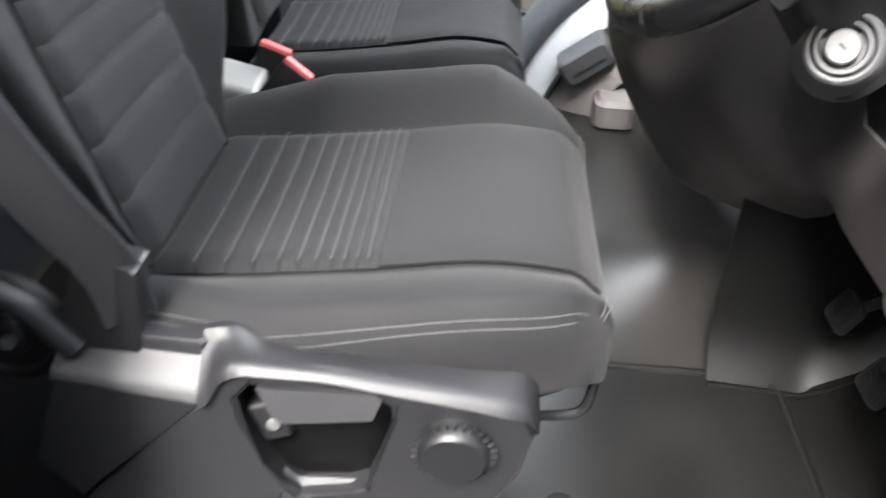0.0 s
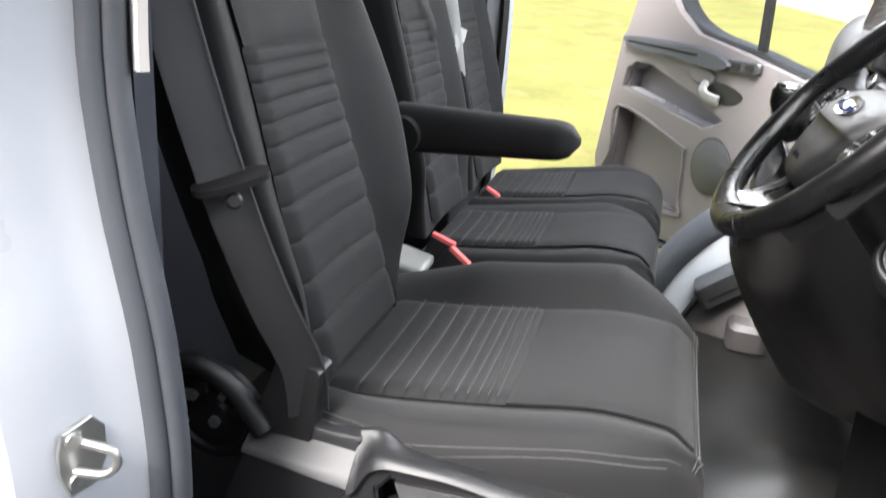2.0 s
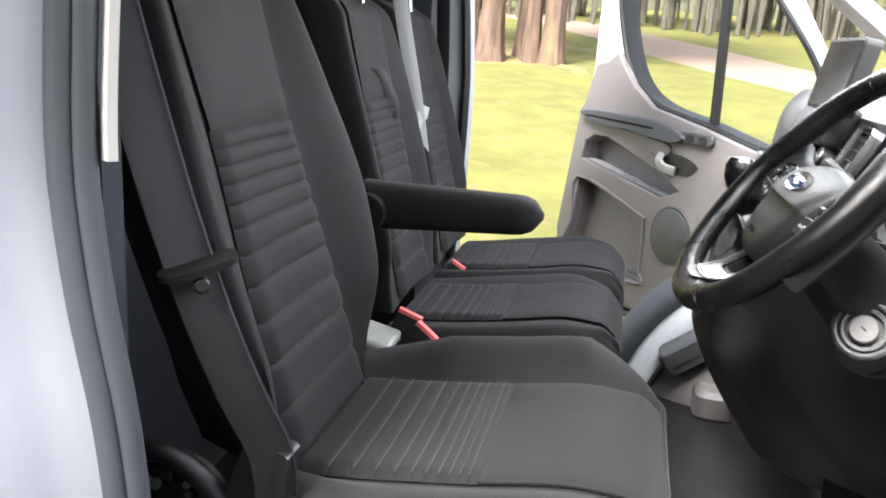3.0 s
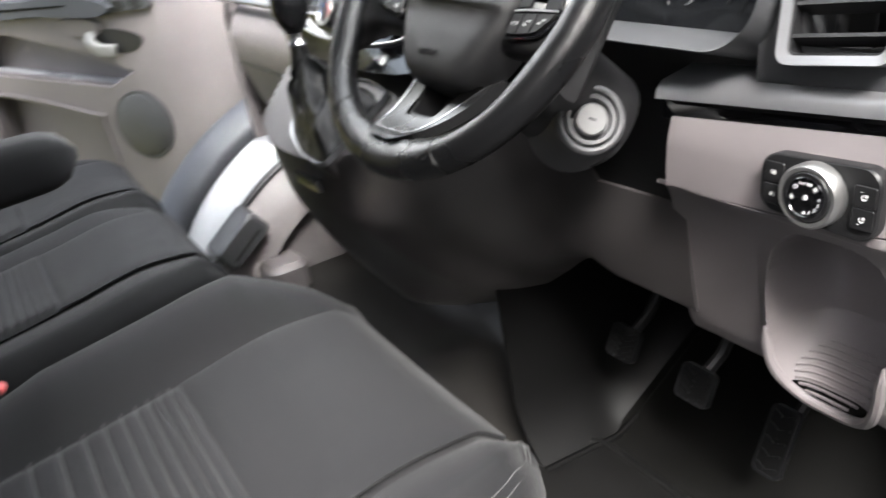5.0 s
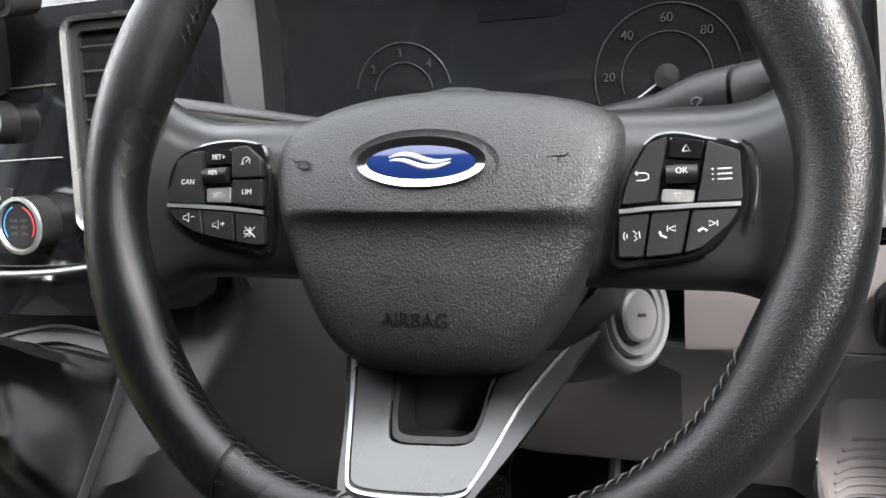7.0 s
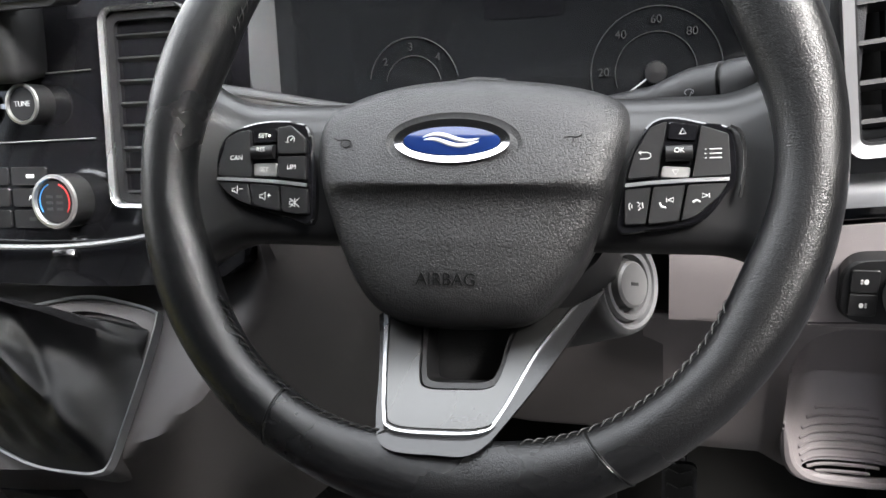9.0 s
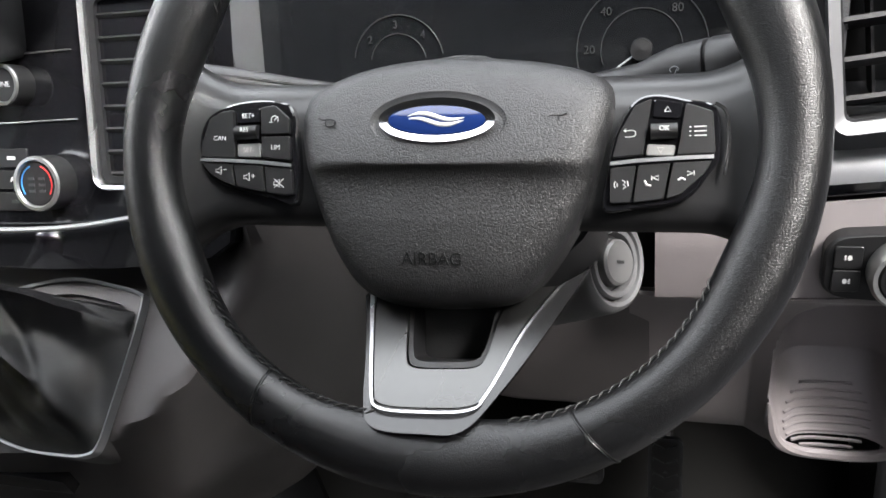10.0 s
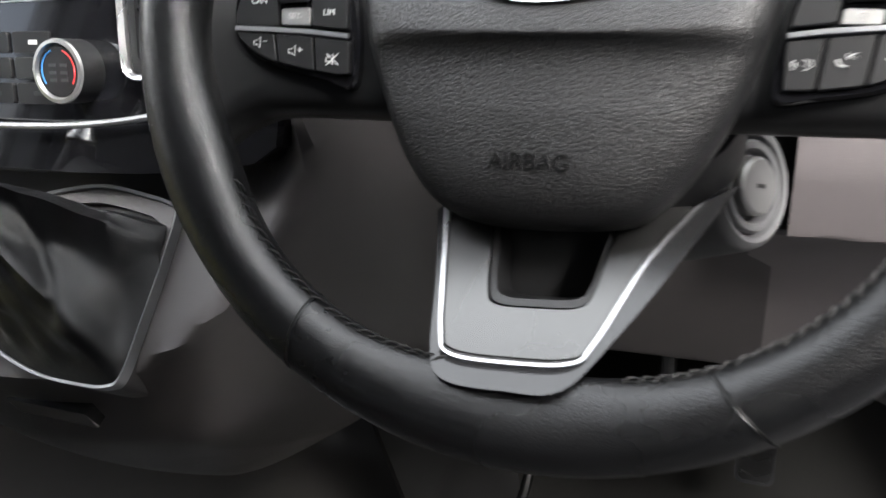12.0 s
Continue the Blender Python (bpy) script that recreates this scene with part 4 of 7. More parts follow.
# driver's belt with guide and anchor cover
belt = thing("driver_seat_belt", "black seat belt hanging beside the driver's backrest", "seat belt")
bp = smooth_line([(-0.46, 0.47, 1.95), (-0.42, 0.47, 1.72), (-0.37, 0.478, 1.52), (-0.325, 0.49, 1.36), (-0.295, 0.52, 1.24), (-0.272, 0.553, 1.15), (-0.268, 0.566, 1.08)], 8)
part("webbing", ribbon(bp, 0.05, 0.003, (0.75, 0.66, 0)), WEBBING, belt)
edge_pts = [p + Vector((0.75, 0.66, 0)).normalized() * 0.0245 + Vector((0.0012, -0.0022, 0)) for p in bp]
part("selvedge", tube(edge_pts, 0.0008, 5), SEAL, belt, "pale woven edge of the belt")
guide = part("belt_guide", slab(oval(0, 0, 0.04, 0.015, 28, 2.6), -0.004, 0.004, pose(-0.32, 0.487, 1.378, 12, -14, 40)), DARK, belt, "black plastic belt guide", bevel=0.003)
part("guide_bolt", lathe([(0, 0), (0.009, 0), (0.009, 0.003), (0.006, 0.006), (0, 0.006)], 16, look((-0.315, 0.482, 1.36), (-0.5, 0.7, 1.3))), DARK, guide)
cover = [(-0.332, 1.0), (-0.326, 1.09), (-0.306, 1.146), (-0.298, 1.151), (-0.256, 1.143), (-0.251, 1.138), (-0.263, 1.043), (-0.272, 1.0)]
part("anchor_cover", slab(cover, 0.556, 0.592, SIDE), DARK, belt, "black plastic lower belt anchor cover", bevel=0.004)
rc = part("recliner", lathe([(0, 0), (0.07, 0), (0.062, 0.012), (0.05, 0.014), (0.047, 0.008), (0.03, 0.009), (0.026, 0.02), (0, 0.02)], 36, pose(-0.405, 0.585, 1.04, 90, 0, 0)), DARK, DRIVER_SEAT, "black round seat recliner")
part("cover", tube(smooth_line([(-0.47, 0.56, 1.04), (-0.455, 0.55, 1.1), (-0.41, 0.548, 1.125), (-0.36, 0.55, 1.1), (-0.32, 0.552, 1.05)], 6), 0.014, 10), DARK, rc)
for k in range(5):
    a = radians(20 + 40 * k)
    part("ratchet", box((0.012, 0.008, 0.009), (-0.405 + 0.04 * math.cos(a), 0.568, 1.04 + 0.04 * math.sin(a)), (0, -math.degrees(a), 0)), STEEL if k in (1, 3) else DARK, rc, bevel=0.001)
for dx, dz in ((-0.02, 0.02), (0.01, -0.012), (-0.035, -0.02)):
    part("bolt", lathe([(0, 0), (0.008, 0), (0.008, 0.006), (0, 0.006)], 6, pose(-0.405 + dx, 0.565, 1.05 + dz, 90, 0, 0)), STEEL, rc)

# passenger bench
BENCH = thing("passenger_bench", "black cloth double passenger seat with fluted inserts", "seat")
for y0, y1, e0, e1 in ((1.385, 1.648, 1.3, 1.742), (1.815, 2.085, 1.748, 2.17)):
    pc = Cushion(y0, y1, e0, e1, -0.36, -0.13, 0.108, 1.05, 0.012, 0.012, 0.0, 0.0)
    seat_cushion(pc, BENCH, 0.15, seam=False)
    line = [pc.point(pc.xf - 0.004, -0.6 + 2.2 * i / 40) + Vector((0.004, 0, -0.01)) for i in range(41)]
    for o in (0.0, 0.008):
        part("stitching", merge(*[tube([a + Vector((0, 0, -o)), a.lerp(b, 0.75) + Vector((0, 0, -o))], 0.0009, 5) for a, b in zip(line, line[1:])]), THREAD, BENCH, "pale top stitching")
for yc, hw in ((1.53, 0.2), (1.945, 0.195)):
    pb_ = Back(-0.36, 1.04, yc, 14, 0.66, [(0, hw * 0.95), (0.2, hw), (0.5, hw * 0.95), (0.66, hw * 0.8)], [(0, hw * 0.6), (0.4, hw * 0.56), (0.66, hw * 0.54)], 0.035, 0.02, 0.43)
    seat_back(pb_, BENCH, 0.09)
    hr = lathe([(0, 0), (0.05, 0), (0.06, 0.02), (0.06, 0.12), (0.045, 0.15), (0, 0.155)], 20, pose(-0.56, yc, 1.75) @ Matrix.Diagonal((0.7, 2.0, 1, 1)))
    hd = part("headrest", hr, FABRIC, BENCH, "black cloth headrest")
    for s in (-0.06, 0.06):
        part("post", tube([(-0.54, yc + s, 1.68), (-0.55, yc + s, 1.77)], 0.006, 8), CHROME, hd, "chrome headrest post")
part("bench_base", slab([(-0.4, 0.62), (-0.4, 0.9), (0.04, 0.9), (0.02, 0.8), (-0.02, 0.62)], 1.31, 2.14, SIDE), DARK, BENCH, "dark seat base", bevel=0.015)
part("pull_strap", ribbon(smooth_line([(-0.485, 1.5, 1.535), (-0.47, 1.55, 1.53), (-0.445, 1.59, 1.46), (-0.45, 1.6, 1.42)], 6), 0.018, 0.002, (0.3, 0.8, 0.2)), WEBBING, BENCH, "black cloth pull strap")
mb = thing("middle_seat_belt", "worn grey webbing belt with steel tongue over the bench back", "seat belt")
part("webbing", ribbon(smooth_line([(-0.52, 1.7, 1.95), (-0.49, 1.715, 1.72), (-0.44, 1.745, 1.45), (-0.4, 1.765, 1.2), (-0.38, 1.77, 1.05)], 8), 0.036, 0.003, (0.96, 0.26, 0)), PALEWEB, mb)
part("tongue", slab([(-0.011, 0.03), (0.011, 0.03), (0.014, 0.0), (0.006, -0.004), (0.007, -0.045), (-0.007, -0.045), (-0.006, -0.004), (-0.014, 0.0)], -0.001, 0.001, look((-0.425, 1.75, 1.42), (0.1, 0.9, 1.5), 18)), PRINT, mb, "pale belt tongue", bevel=0.0006)
ob_ = thing("outer_seat_belt", "black seat belt with steel tongue on the door pillar", "seat belt")
part("webbing", ribbon(smooth_line([(-0.5, 2.16, 1.95), (-0.48, 2.165, 1.6), (-0.47, 2.17, 1.25), (-0.46, 2.17, 0.95)], 6), 0.045, 0.003, (0.9, -0.3, 0)), WEBBING, ob_)
part("stop", box((0.02, 0.03, 0.03), (-0.45, 2.155, 1.37)), DARK, ob_, bevel=0.004)
part("tongue", tube([(-0.455, 2.14, 1.35), (-0.44, 2.14, 1.34), (-0.435, 2.14, 1.3), (-0.455, 2.14, 1.295), (-0.46, 2.14, 1.33)], 0.003, 6, closed=True), CHROME, ob_)
part("tunnel_bracket", box((0.1, 0.08, 0.05), (-0.36, 1.2, 1.03), (10, 12, 0)), GREASE, DRIVER_SEAT, "pale grey steel buckle bracket", bevel=0.012)


# ---------------------------------------------------------------- dashboard
RIGHT = (0, -1, 0)
DASHB = thing("dashboard", "grey and black van dashboard with silver trim strip", "dashboard")


def dash_top(u, v):
    y = 0.45 + 1.72 * u
    hump = math.exp(-(abs(y - 0.83) / 0.24) ** 6)
    rows = [(0, (0.51, 1.345)), (0.15, (0.487, 1.36)), (0.45, (0.5, 1.47)), (0.6, (0.56, 1.54 + 0.02 * hump)), (1.0, (1.1, 1.5))]
    a = tab(v, [(k, p[0]) for k, p in rows])
    b = tab(v, [(k, p[1]) for k, p in rows])
    if 0.625 < y < 1.065:
        a = max(a, 0.58)
    if abs(y - 0.552) < 0.043 and 1.38 < b < 1.485:
        a += 0.09
    return Vector((a, y, b))


part("upper_dash", sheet(dash_top, 172, 80, 0.012), DASH, DASHB, "grained dark grey upper dash")
# instrument binnacle
CL = axes((0.53, 0.845, 1.47), RIGHT, (0.32, 0, 0.95))
part("cluster_surround", frame_ring(rounded(-0.235, -0.11, 0.23, 0.12, 0.05, 8), rounded(-0.21, -0.085, 0.205, 0.1, 0.04, 8), -0.06, 0.062, CL, inner_z=-0.01), DASH, DASHB, "grained dark binnacle hood")
cluster = part("cluster_glass", slab(rounded(-0.215, -0.09, 0.21, 0.105, 0.04, 8), -0.02, -0.006, CL), SCREEN, DASHB, "dark unlit instrument display")
part("centre_display", slab(rounded(-0.018, 0.0, 0.048, 0.055, 0.004), -0.006, -0.0052, CL), GLOSS, cluster, "blank black centre display")
for cx, cy, r, a0, a1, nums in ((-0.082, -0.05, 0.04, 10, 170, ("2", "3", "4")), (0.118, -0.048, 0.05, -25, 200, ("20", "40", "60", "80"))):
    arc = [CL @ Vector((cx + r * math.cos(radians(a)), cy + r * math.sin(radians(a)), -0.0052)) for a in np.linspace(a0, a1, 40)]
    dialp = part("gauge_ring", tube(arc, 0.0005, 5), DIM, cluster)
    inner = [CL @ Vector((cx + r * 0.62 * math.cos(radians(a)), cy + r * 0.62 * math.sin(radians(a)), -0.0052)) for a in np.linspace(a0, a1, 40)]
    part("gauge_inner_ring", tube(inner, 0.0004, 5), DIM, cluster)
    for i, s in enumerate(nums):
        a = radians((140, 92, 45)[i] if len(nums) == 3 else (178, 132, 90, 48)[i])
        letters(s, 0.009, CL @ pose(cx + r * 0.8 * math.cos(a), cy + r * 0.8 * math.sin(a), -0.005), DIM, cluster)
    if len(nums) == 4:
        part("needle", tube([CL @ Vector((cx, cy, -0.004)), CL @ Vector((cx - 0.022, cy - 0.016, -0.004))], 0.0008, 5), GREYPRINT, cluster, "white gauge needle")
        part("needle_hub", lathe([(0, 0), (0.009, 0), (0.008, 0.004), (0, 0.005)], 20, CL @ pose(cx, cy, -0.006)), DARK, cluster)


def air_vent(name, o, ex, ey, w, h, slats, m_slat, tilt=25, uprights=2, fw=0.008, frame_mat=None):
    """A framed air vent with slats, centred on o."""
    v = thing(name, "black slatted air vent in a satin silver frame", "air vent", "dash vents", axes(o, ex, ey))
    part("vent_frame", frame_ring(rounded(-w / 2, -h / 2, w / 2, h / 2, 0.012), rounded(-w / 2 + fw, -h / 2 + fw, w / 2 - fw, h / 2 - fw, 0.007), -0.012, 0.004, inner_z=0.001), frame_mat or VENTFRAME, v, "satin silver frame")
    part("vent_box", frame_ring(rounded(-w / 2 + 0.004, -h / 2 + 0.004, w / 2 - 0.004, h / 2 - 0.004, 0.008), rounded(-w / 2 + 0.01, -h / 2 + 0.01, w / 2 - 0.01, h / 2 - 0.01, 0.006), -0.06, -0.002), DARK, v)
    part("vent_back", box((w - 0.01, h - 0.01, 0.004), (0, 0, -0.058)), MATTRUBBER, v)
    for i in range(slats):
        yy = -h / 2 + 0.008 + (h - 0.016) * (i + 0.5) / slats
        part("slat", box((w - 0.018, 0.0032, 0.02), (0, yy, -0.0125), (tilt, 0, 0)), m_slat, v)
    for i in range(uprights):
        part("upright", box((0.002, h - 0.02, 0.016), (-w / 2 + w * (i + 1) / (uprights + 1), 0, -0.036)), DARK, v)
    return v


air_vent("driver_air_vent", (0.474, 0.552, 1.44), (0.06, -1, 0.09), (0.3, 0.02, 1), 0.1, 0.122, 4, DARK, -20, frame_mat=BEAM)

# silver trim beam and the grey driver-side panel below it


def beam(z0, z1, x, mat, name, label):
    loops = []
    for i in range(15):
        y = 0.457 + 0.28 * i / 14
        rise = 0.019 * (0.73 - y) / 0.26
        xx = x + 0.006 * (0.73 - y) / 0.26
        loops.append([(xx - 0.01, y, z0 + rise), (xx - 0.008, y, (z0 + z1) / 2 + rise), (xx, y, z1 + rise), (xx + 0.05, y, z1 + rise + 0.008), (xx + 0.05, y, z0 + rise)])
    return part(name, rings(loops), mat, DASHB, label)


beam(1.3265, 1.3435, 0.464, BEAM, "trim_strip", "satin silver trim strip")
beam(1.303, 1.3265, 0.474, GLOSS, "shadow_strip", "black strip under the silver trim")


def cubby(y, z):
    """0 at the middle of the driver's cubby, 1 at its rim."""
    dy = (y - 0.548) / 0.066
    dz = (z - 1.115) / (0.105 if z < 1.115 else 0.1)
    dy *= 1 + 0.12 * max(0, -dz)
    return (abs(dy) ** 3.2 + abs(dz) ** 3.2) ** (1 / 3.2)


def lower_panel(u, v):
    y = 0.43 + 0.307 * u
    rise = 0.022 * (0.73 - y) / 0.26
    z = 1.31 + rise * (1 - v) - 0.285 * v
    x = tab(z, [(1.0, 0.53), (1.05, 0.505), (1.12, 0.492), (1.2, 0.478), (1.226, 0.468), (1.24, 0.444), (1.28, 0.446), (1.33, 0.46)])
    if y < 0.63 and z < 1.225:
        x += -0.03 * tab(y, [(0.46, 1), (0.6, 1), (0.63, 0)]) * tab(z, [(0.99, 1.0), (1.1, 1.0), (1.2, 0.0)]) * 0.6
    d = cubby(y, z)
    if d < 1:
        x += 0.09 * (1 - d ** 5) ** 0.6 * min(1.0, 0.12 + max(0.0, (z - 1.018) / 0.085) ** 0.8)
    if y < 0.485:
        x += 0.06 * ((0.485 - y) / 0.028) ** 2 * 0.5
    return Vector((x, y, z))


VS = 0.262
part("driver_upper_panel", sheet(lambda u, v: lower_panel(u * 0.925, VS * v), 60, 30, 0.004), GREY, DASHB, "stone grey panel round the light switch")
part("driver_lower_panel", sheet(lambda u, v: lower_panel(u, VS + 0.006 + (1 - VS - 0.006) * v), 180, 120, 0.004), GREY, DASHB, "taupe lower panel with a storage cubby")
rim_pts = []
for i in range(40):
    a = radians(200 + 150 * i / 39)
    c, s = math.cos(a), math.sin(a)
    lo, hi = 0.0, 0.3
    for _ in range(30):
        mid = (lo + hi) / 2
        if cubby(0.548 - c * mid, 1.115 + s * mid) < 1.02:
            lo = mid
        else:
            hi = mid
    yy, zz = 0.548 - c * lo, 1.115 + s * lo
    rim_pts.append(lower_panel((yy - 0.43) / 0.307, (1.31 - zz) / 0.285) + Vector((-0.004, 0, 0)))
part("cubby_lip", tube(rim_pts, 0.0058, 8, taper=lambda q: tab(q, [(0, 0.2), (0.12, 1.0), (0.88, 1.0), (1, 0.2)])), GREY, DASHB, "raised pale lip of the cubby")
well = []
for k in range(9):
    zz = 1.017 + 0.0055 * k
    hw = 0.04 * math.sqrt(max(0.05, 1 - ((k - 4) / 5) ** 2))
    well.append(tube([lower_panel((0.554 + q - 0.43) / 0.307, (1.31 - zz) / 0.285) + Vector((-0.001, 0, 0.0005)) for q in np.linspace(-hw, hw, 9)], 0.0018, 5))
part("cubby_ribs", merge(*well), GREY, DASHB, "ribbed rubber pad")

# headlight switch panel
SW = axes((0.437, 0.536, 1.279), RIGHT, (0.08, 0, 1))
lp = thing("light_switch_panel", "black headlight switch panel with silver ringed dial", "switch panel", m=SW)
part("panel", slab([(p[0] * (1 if p[0] < 0 else 1.0), p[1] * (1 + 0.12 * p[0] / 0.06)) for p in rounded(-0.057, -0.03, 0.055, 0.029, 0.017, 6)], -0.012, 0.002, inset=0.002), BUTTON, lp, "black switch panel")
ring_d = part("dial", lathe([(0, 0.018), (0.021, 0.018), (0.0225, 0.0165), (0.0225, 0.003), (0, 0.003)], 40), BUTTON, lp, "black headlight dial")
part("dial_ring", lathe([(0.0225, 0.003), (0.0285, 0.003), (0.0285, 0.014), (0.026, 0.0175), (0.0228, 0.0172), (0.0225, 0.003)], 48), SATIN, ring_d, "satin silver dial ring")
part("dial_step", lathe([(0.0165, 0.018), (0.017, 0.0187), (0.0178, 0.018)], 40), GLOSS, ring_d)


def on_dial(a, r=0.0125):
    return (r * math.cos(radians(a)), r * math.sin(radians(a)), 0.0184)


for i, txt in enumerate("0.1.2.3.4"):
    a = -88 + 11.5 * i
    letters(txt, 0.0042, pose(*on_dial(a, 0.0132), 0, 0, 0), PRINT, ring_d)
part("symbol", tube([Vector(on_dial(140)) + Vector((0.0017 * math.cos(q), 0.0017 * math.sin(q), 0)) for q in np.linspace(0, 5.7, 10)], 0.0003, 4, closed=True), PRINT, ring_d)
part("symbol", merge(box((0.0045, 0.0005, 0.0003), on_dial(108)), *[box((0.0012, 0.0005, 0.0003), Vector(on_dial(108)) + Vector((d * 0.0021, e * 0.001, 0)), (0, 0, d * e * 25)) for d in (-1, 1) for e in (-1, 1)]), PRINT, ring_d)
part("symbol", merge(slab(oval(on_dial(75)[0] + 0.001, on_dial(75)[1], 0.0014, 0.0014, 10), 0.0182, 0.0186), *[box((0.0022, 0.0004, 0.0003), Vector(on_dial(75)) + Vector((-0.0017, 0.0011 * d, 0))) for d in (-1, 0, 1)]), PRINT, ring_d)
for a in (45, 188):
    c = Vector(on_dial(a))
    part("symbol", merge(slab(oval(c.x, c.y, 0.0011, 0.0011, 10), 0.0182, 0.0186), *[box((0.0011, 0.0004, 0.0003), c + Vector((0.0019 * math.cos(q), 0.0019 * math.sin(q), 0)), (0, 0, math.degrees(q))) for q in np.linspace(0, 5.5, 8)]), PRINT, ring_d)
part("symbol", merge(slab([(0.0, -0.002), (0.0018, -0.0018), (0.0028, 0.0004), (0.0015, 0.0026), (0.0, 0.0026)], 0.0182, 0.0186), *[box((0.0012, 0.0005, 0.0003), (-0.0012, 0.0016 - 0.0012 * d, 0.0184), (0, 0, 20)) for d in range(4)]), PRINT, ring_d)
for sx, rows in ((-0.041, (0.01, -0.01)), (0.043, (0.008, -0.011))):
    for yy in rows:
        b = part("button", slab(rounded(sx - 0.0095, yy - 0.0092, sx + 0.0095, yy + 0.0092, 0.002), 0.003, 0.0046, inset=0.0005), BUTTON, lp)
        if sx < 0:
            dd_ = -1 if yy < 0 else 1
            part("symbol", merge(slab(oval(sx + 0.0008 * dd_, yy, 0.0016, 0.0021, 12), 0.0045, 0.0049), *[box((0.0018, 0.0004, 0.0003), (sx - 0.0022 * dd_, yy + 0.0014 * e, 0.0047)) for e in (-1, 0, 1)], box((0.0004, 0.0042, 0.0003), (sx - 0.0022 * dd_, yy, 0.0047))), PRINT, b)
        else:
            part("symbol", merge(tube([(sx + 0.0022 * math.cos(q), yy - 0.0002 + 0.0022 * math.sin(q), 0.0047) for q in np.linspace(2.2, 6.0, 10)], 0.0005, 4), slab(oval(sx + 0.0014, yy + 0.0012, 0.0014, 0.0014, 8), 0.0045, 0.0049), box((0.0022, 0.0005, 0.0003), (sx - 0.0025, yy + (0.0042 if yy > 0 else -0.0045), 0.0047))), PRINT, b)

# console and knee panel
CX = {1.3: [(0.72, 0.47), (0.9, 0.45), (0.97, 0.41), (1.03, 0.32), (1.08, 0.245), (1.15, 0.222), (1.3, 0.215), (1.4, 0.235), (1.47, 0.33)],
      1.15: [(0.72, 0.485), (0.9, 0.475), (0.97, 0.445), (1.05, 0.335), (1.12, 0.256), (1.25, 0.237), (1.4, 0.27), (1.47, 0.37)],
      0.95: [(0.72, 0.52), (0.9, 0.54), (0.97, 0.57), (1.05, 0.545), (1.12, 0.44), (1.25, 0.35), (1.4, 0.39), (1.47, 0.46)]}
CB = [(0.72, 1.045), (0.9, 1.04), (0.97, 1.02), (1.05, 0.962), (1.15, 0.89), (1.25, 0.873), (1.38, 0.92), (1.47, 1.0)]
CT = [(0.72, 1.2), (0.85, 1.2), (0.88, 1.28), (0.905, 1.39), (1.02, 1.39), (1.06, 1.335), (1.47, 1.335)]


def knee(u, v):
    y = 0.72 + 0.75 * u
    zb, zt = tab(y, CB), tab(y, CT)
    z = zt + (zb - zt) * v
    a, b, c = tab(y, CX[1.3]), tab(y, CX[1.15]), tab(y, CX[0.95])
    if z > 1.15:
        x = b + (a - b) * (z - 1.15) / 0.15
    else:
        s = (1.15 - z) / 0.2
        x = b + (c - b) * s ** 1.3
    x += 0.05 * max(0, (v - 0.9) / 0.1) ** 2
    lean = 0.29 + (z - 1.2675) * 1.544
    if z > 1.22 and lean > x:
        x += (lean - x) * tab(y, [(1.0, 0.0), (1.06, 1.0), (1.47, 1.0)])
    return Vector((x, y, z))


# same plastic as the driver's panels, coloured darker for the shade
part("knee_panel", sheet(knee, 80, 50, 0.005), GREY_SHADED, DASHB, "taupe knee panel and console, shade put into the colour")
part("column_gap", box((0.04, 0.34, 0.26), (0.53, 0.83, 1.24)), DARK, DASHB)
part("console_slot", box((0.02, 0.075, 0.018), (0.24, 1.2, 1.19), (0, -10, 0)), GLOSS, DASHB)

# gear lever
GF = axes((0.278, 1.24, 1.2675), RIGHT, (0.105, 0, 0.068))
gear = thing("gear_lever", "black leather gear lever gaiter in a silver surround", "gear lever", m=GF)
gout = smooth_line([(0.131, 0.064), (0.126, 0.0705), (0.105, 0.0755), (0.06, 0.081), (0.02, 0.0745), (-0.014, 0.063), (-0.038, 0.048), (-0.048, 0.015), (-0.045, -0.018), (-0.02, -0.038), (0.02, -0.052), (0.06, -0.0615), (0.1, -0.063), (0.119, -0.061), (0.1275, -0.053), (0.13, -0.02), (0.132, 0.03)], 5, True)
GC = Vector((0.045, 0.008, 0))


def toward(p, k):
    return (GC.x + (p[0] - GC.x) * k, GC.y + (p[1] - GC.y) * k)


part("surround", frame_ring([(p.x, p.y) for p in gout], [toward(p, 0.972) for p in gout], -0.006, 0.003, inner_z=0.0015), BEAM, gear, "satin silver surround")
# skirt and plate take the shaded copy of the taupe plastic too
part("surround_skirt", frame_ring([toward(p, 0.998) for p in gout], [toward(p, 0.9) for p in gout], -0.05, -0.003), GREY_SHADED, gear)
part("surround_plate", frame_ring([toward(p, 0.968) for p in gout], [toward(p, 0.82) for p in gout], -0.03, -0.001), GREY_SHADED, gear, "taupe plate inside the surround")
gin = [toward(p, 0.93 if p.y > 0.03 else 0.965) for p in gout]
gin = [(p[0], p[1] - 0.012 * max(0.0, (p[1] - 0.02) / 0.05)) for p in gin]
corners = (0.47, 2.5, -0.72, -2.6)
gl = []
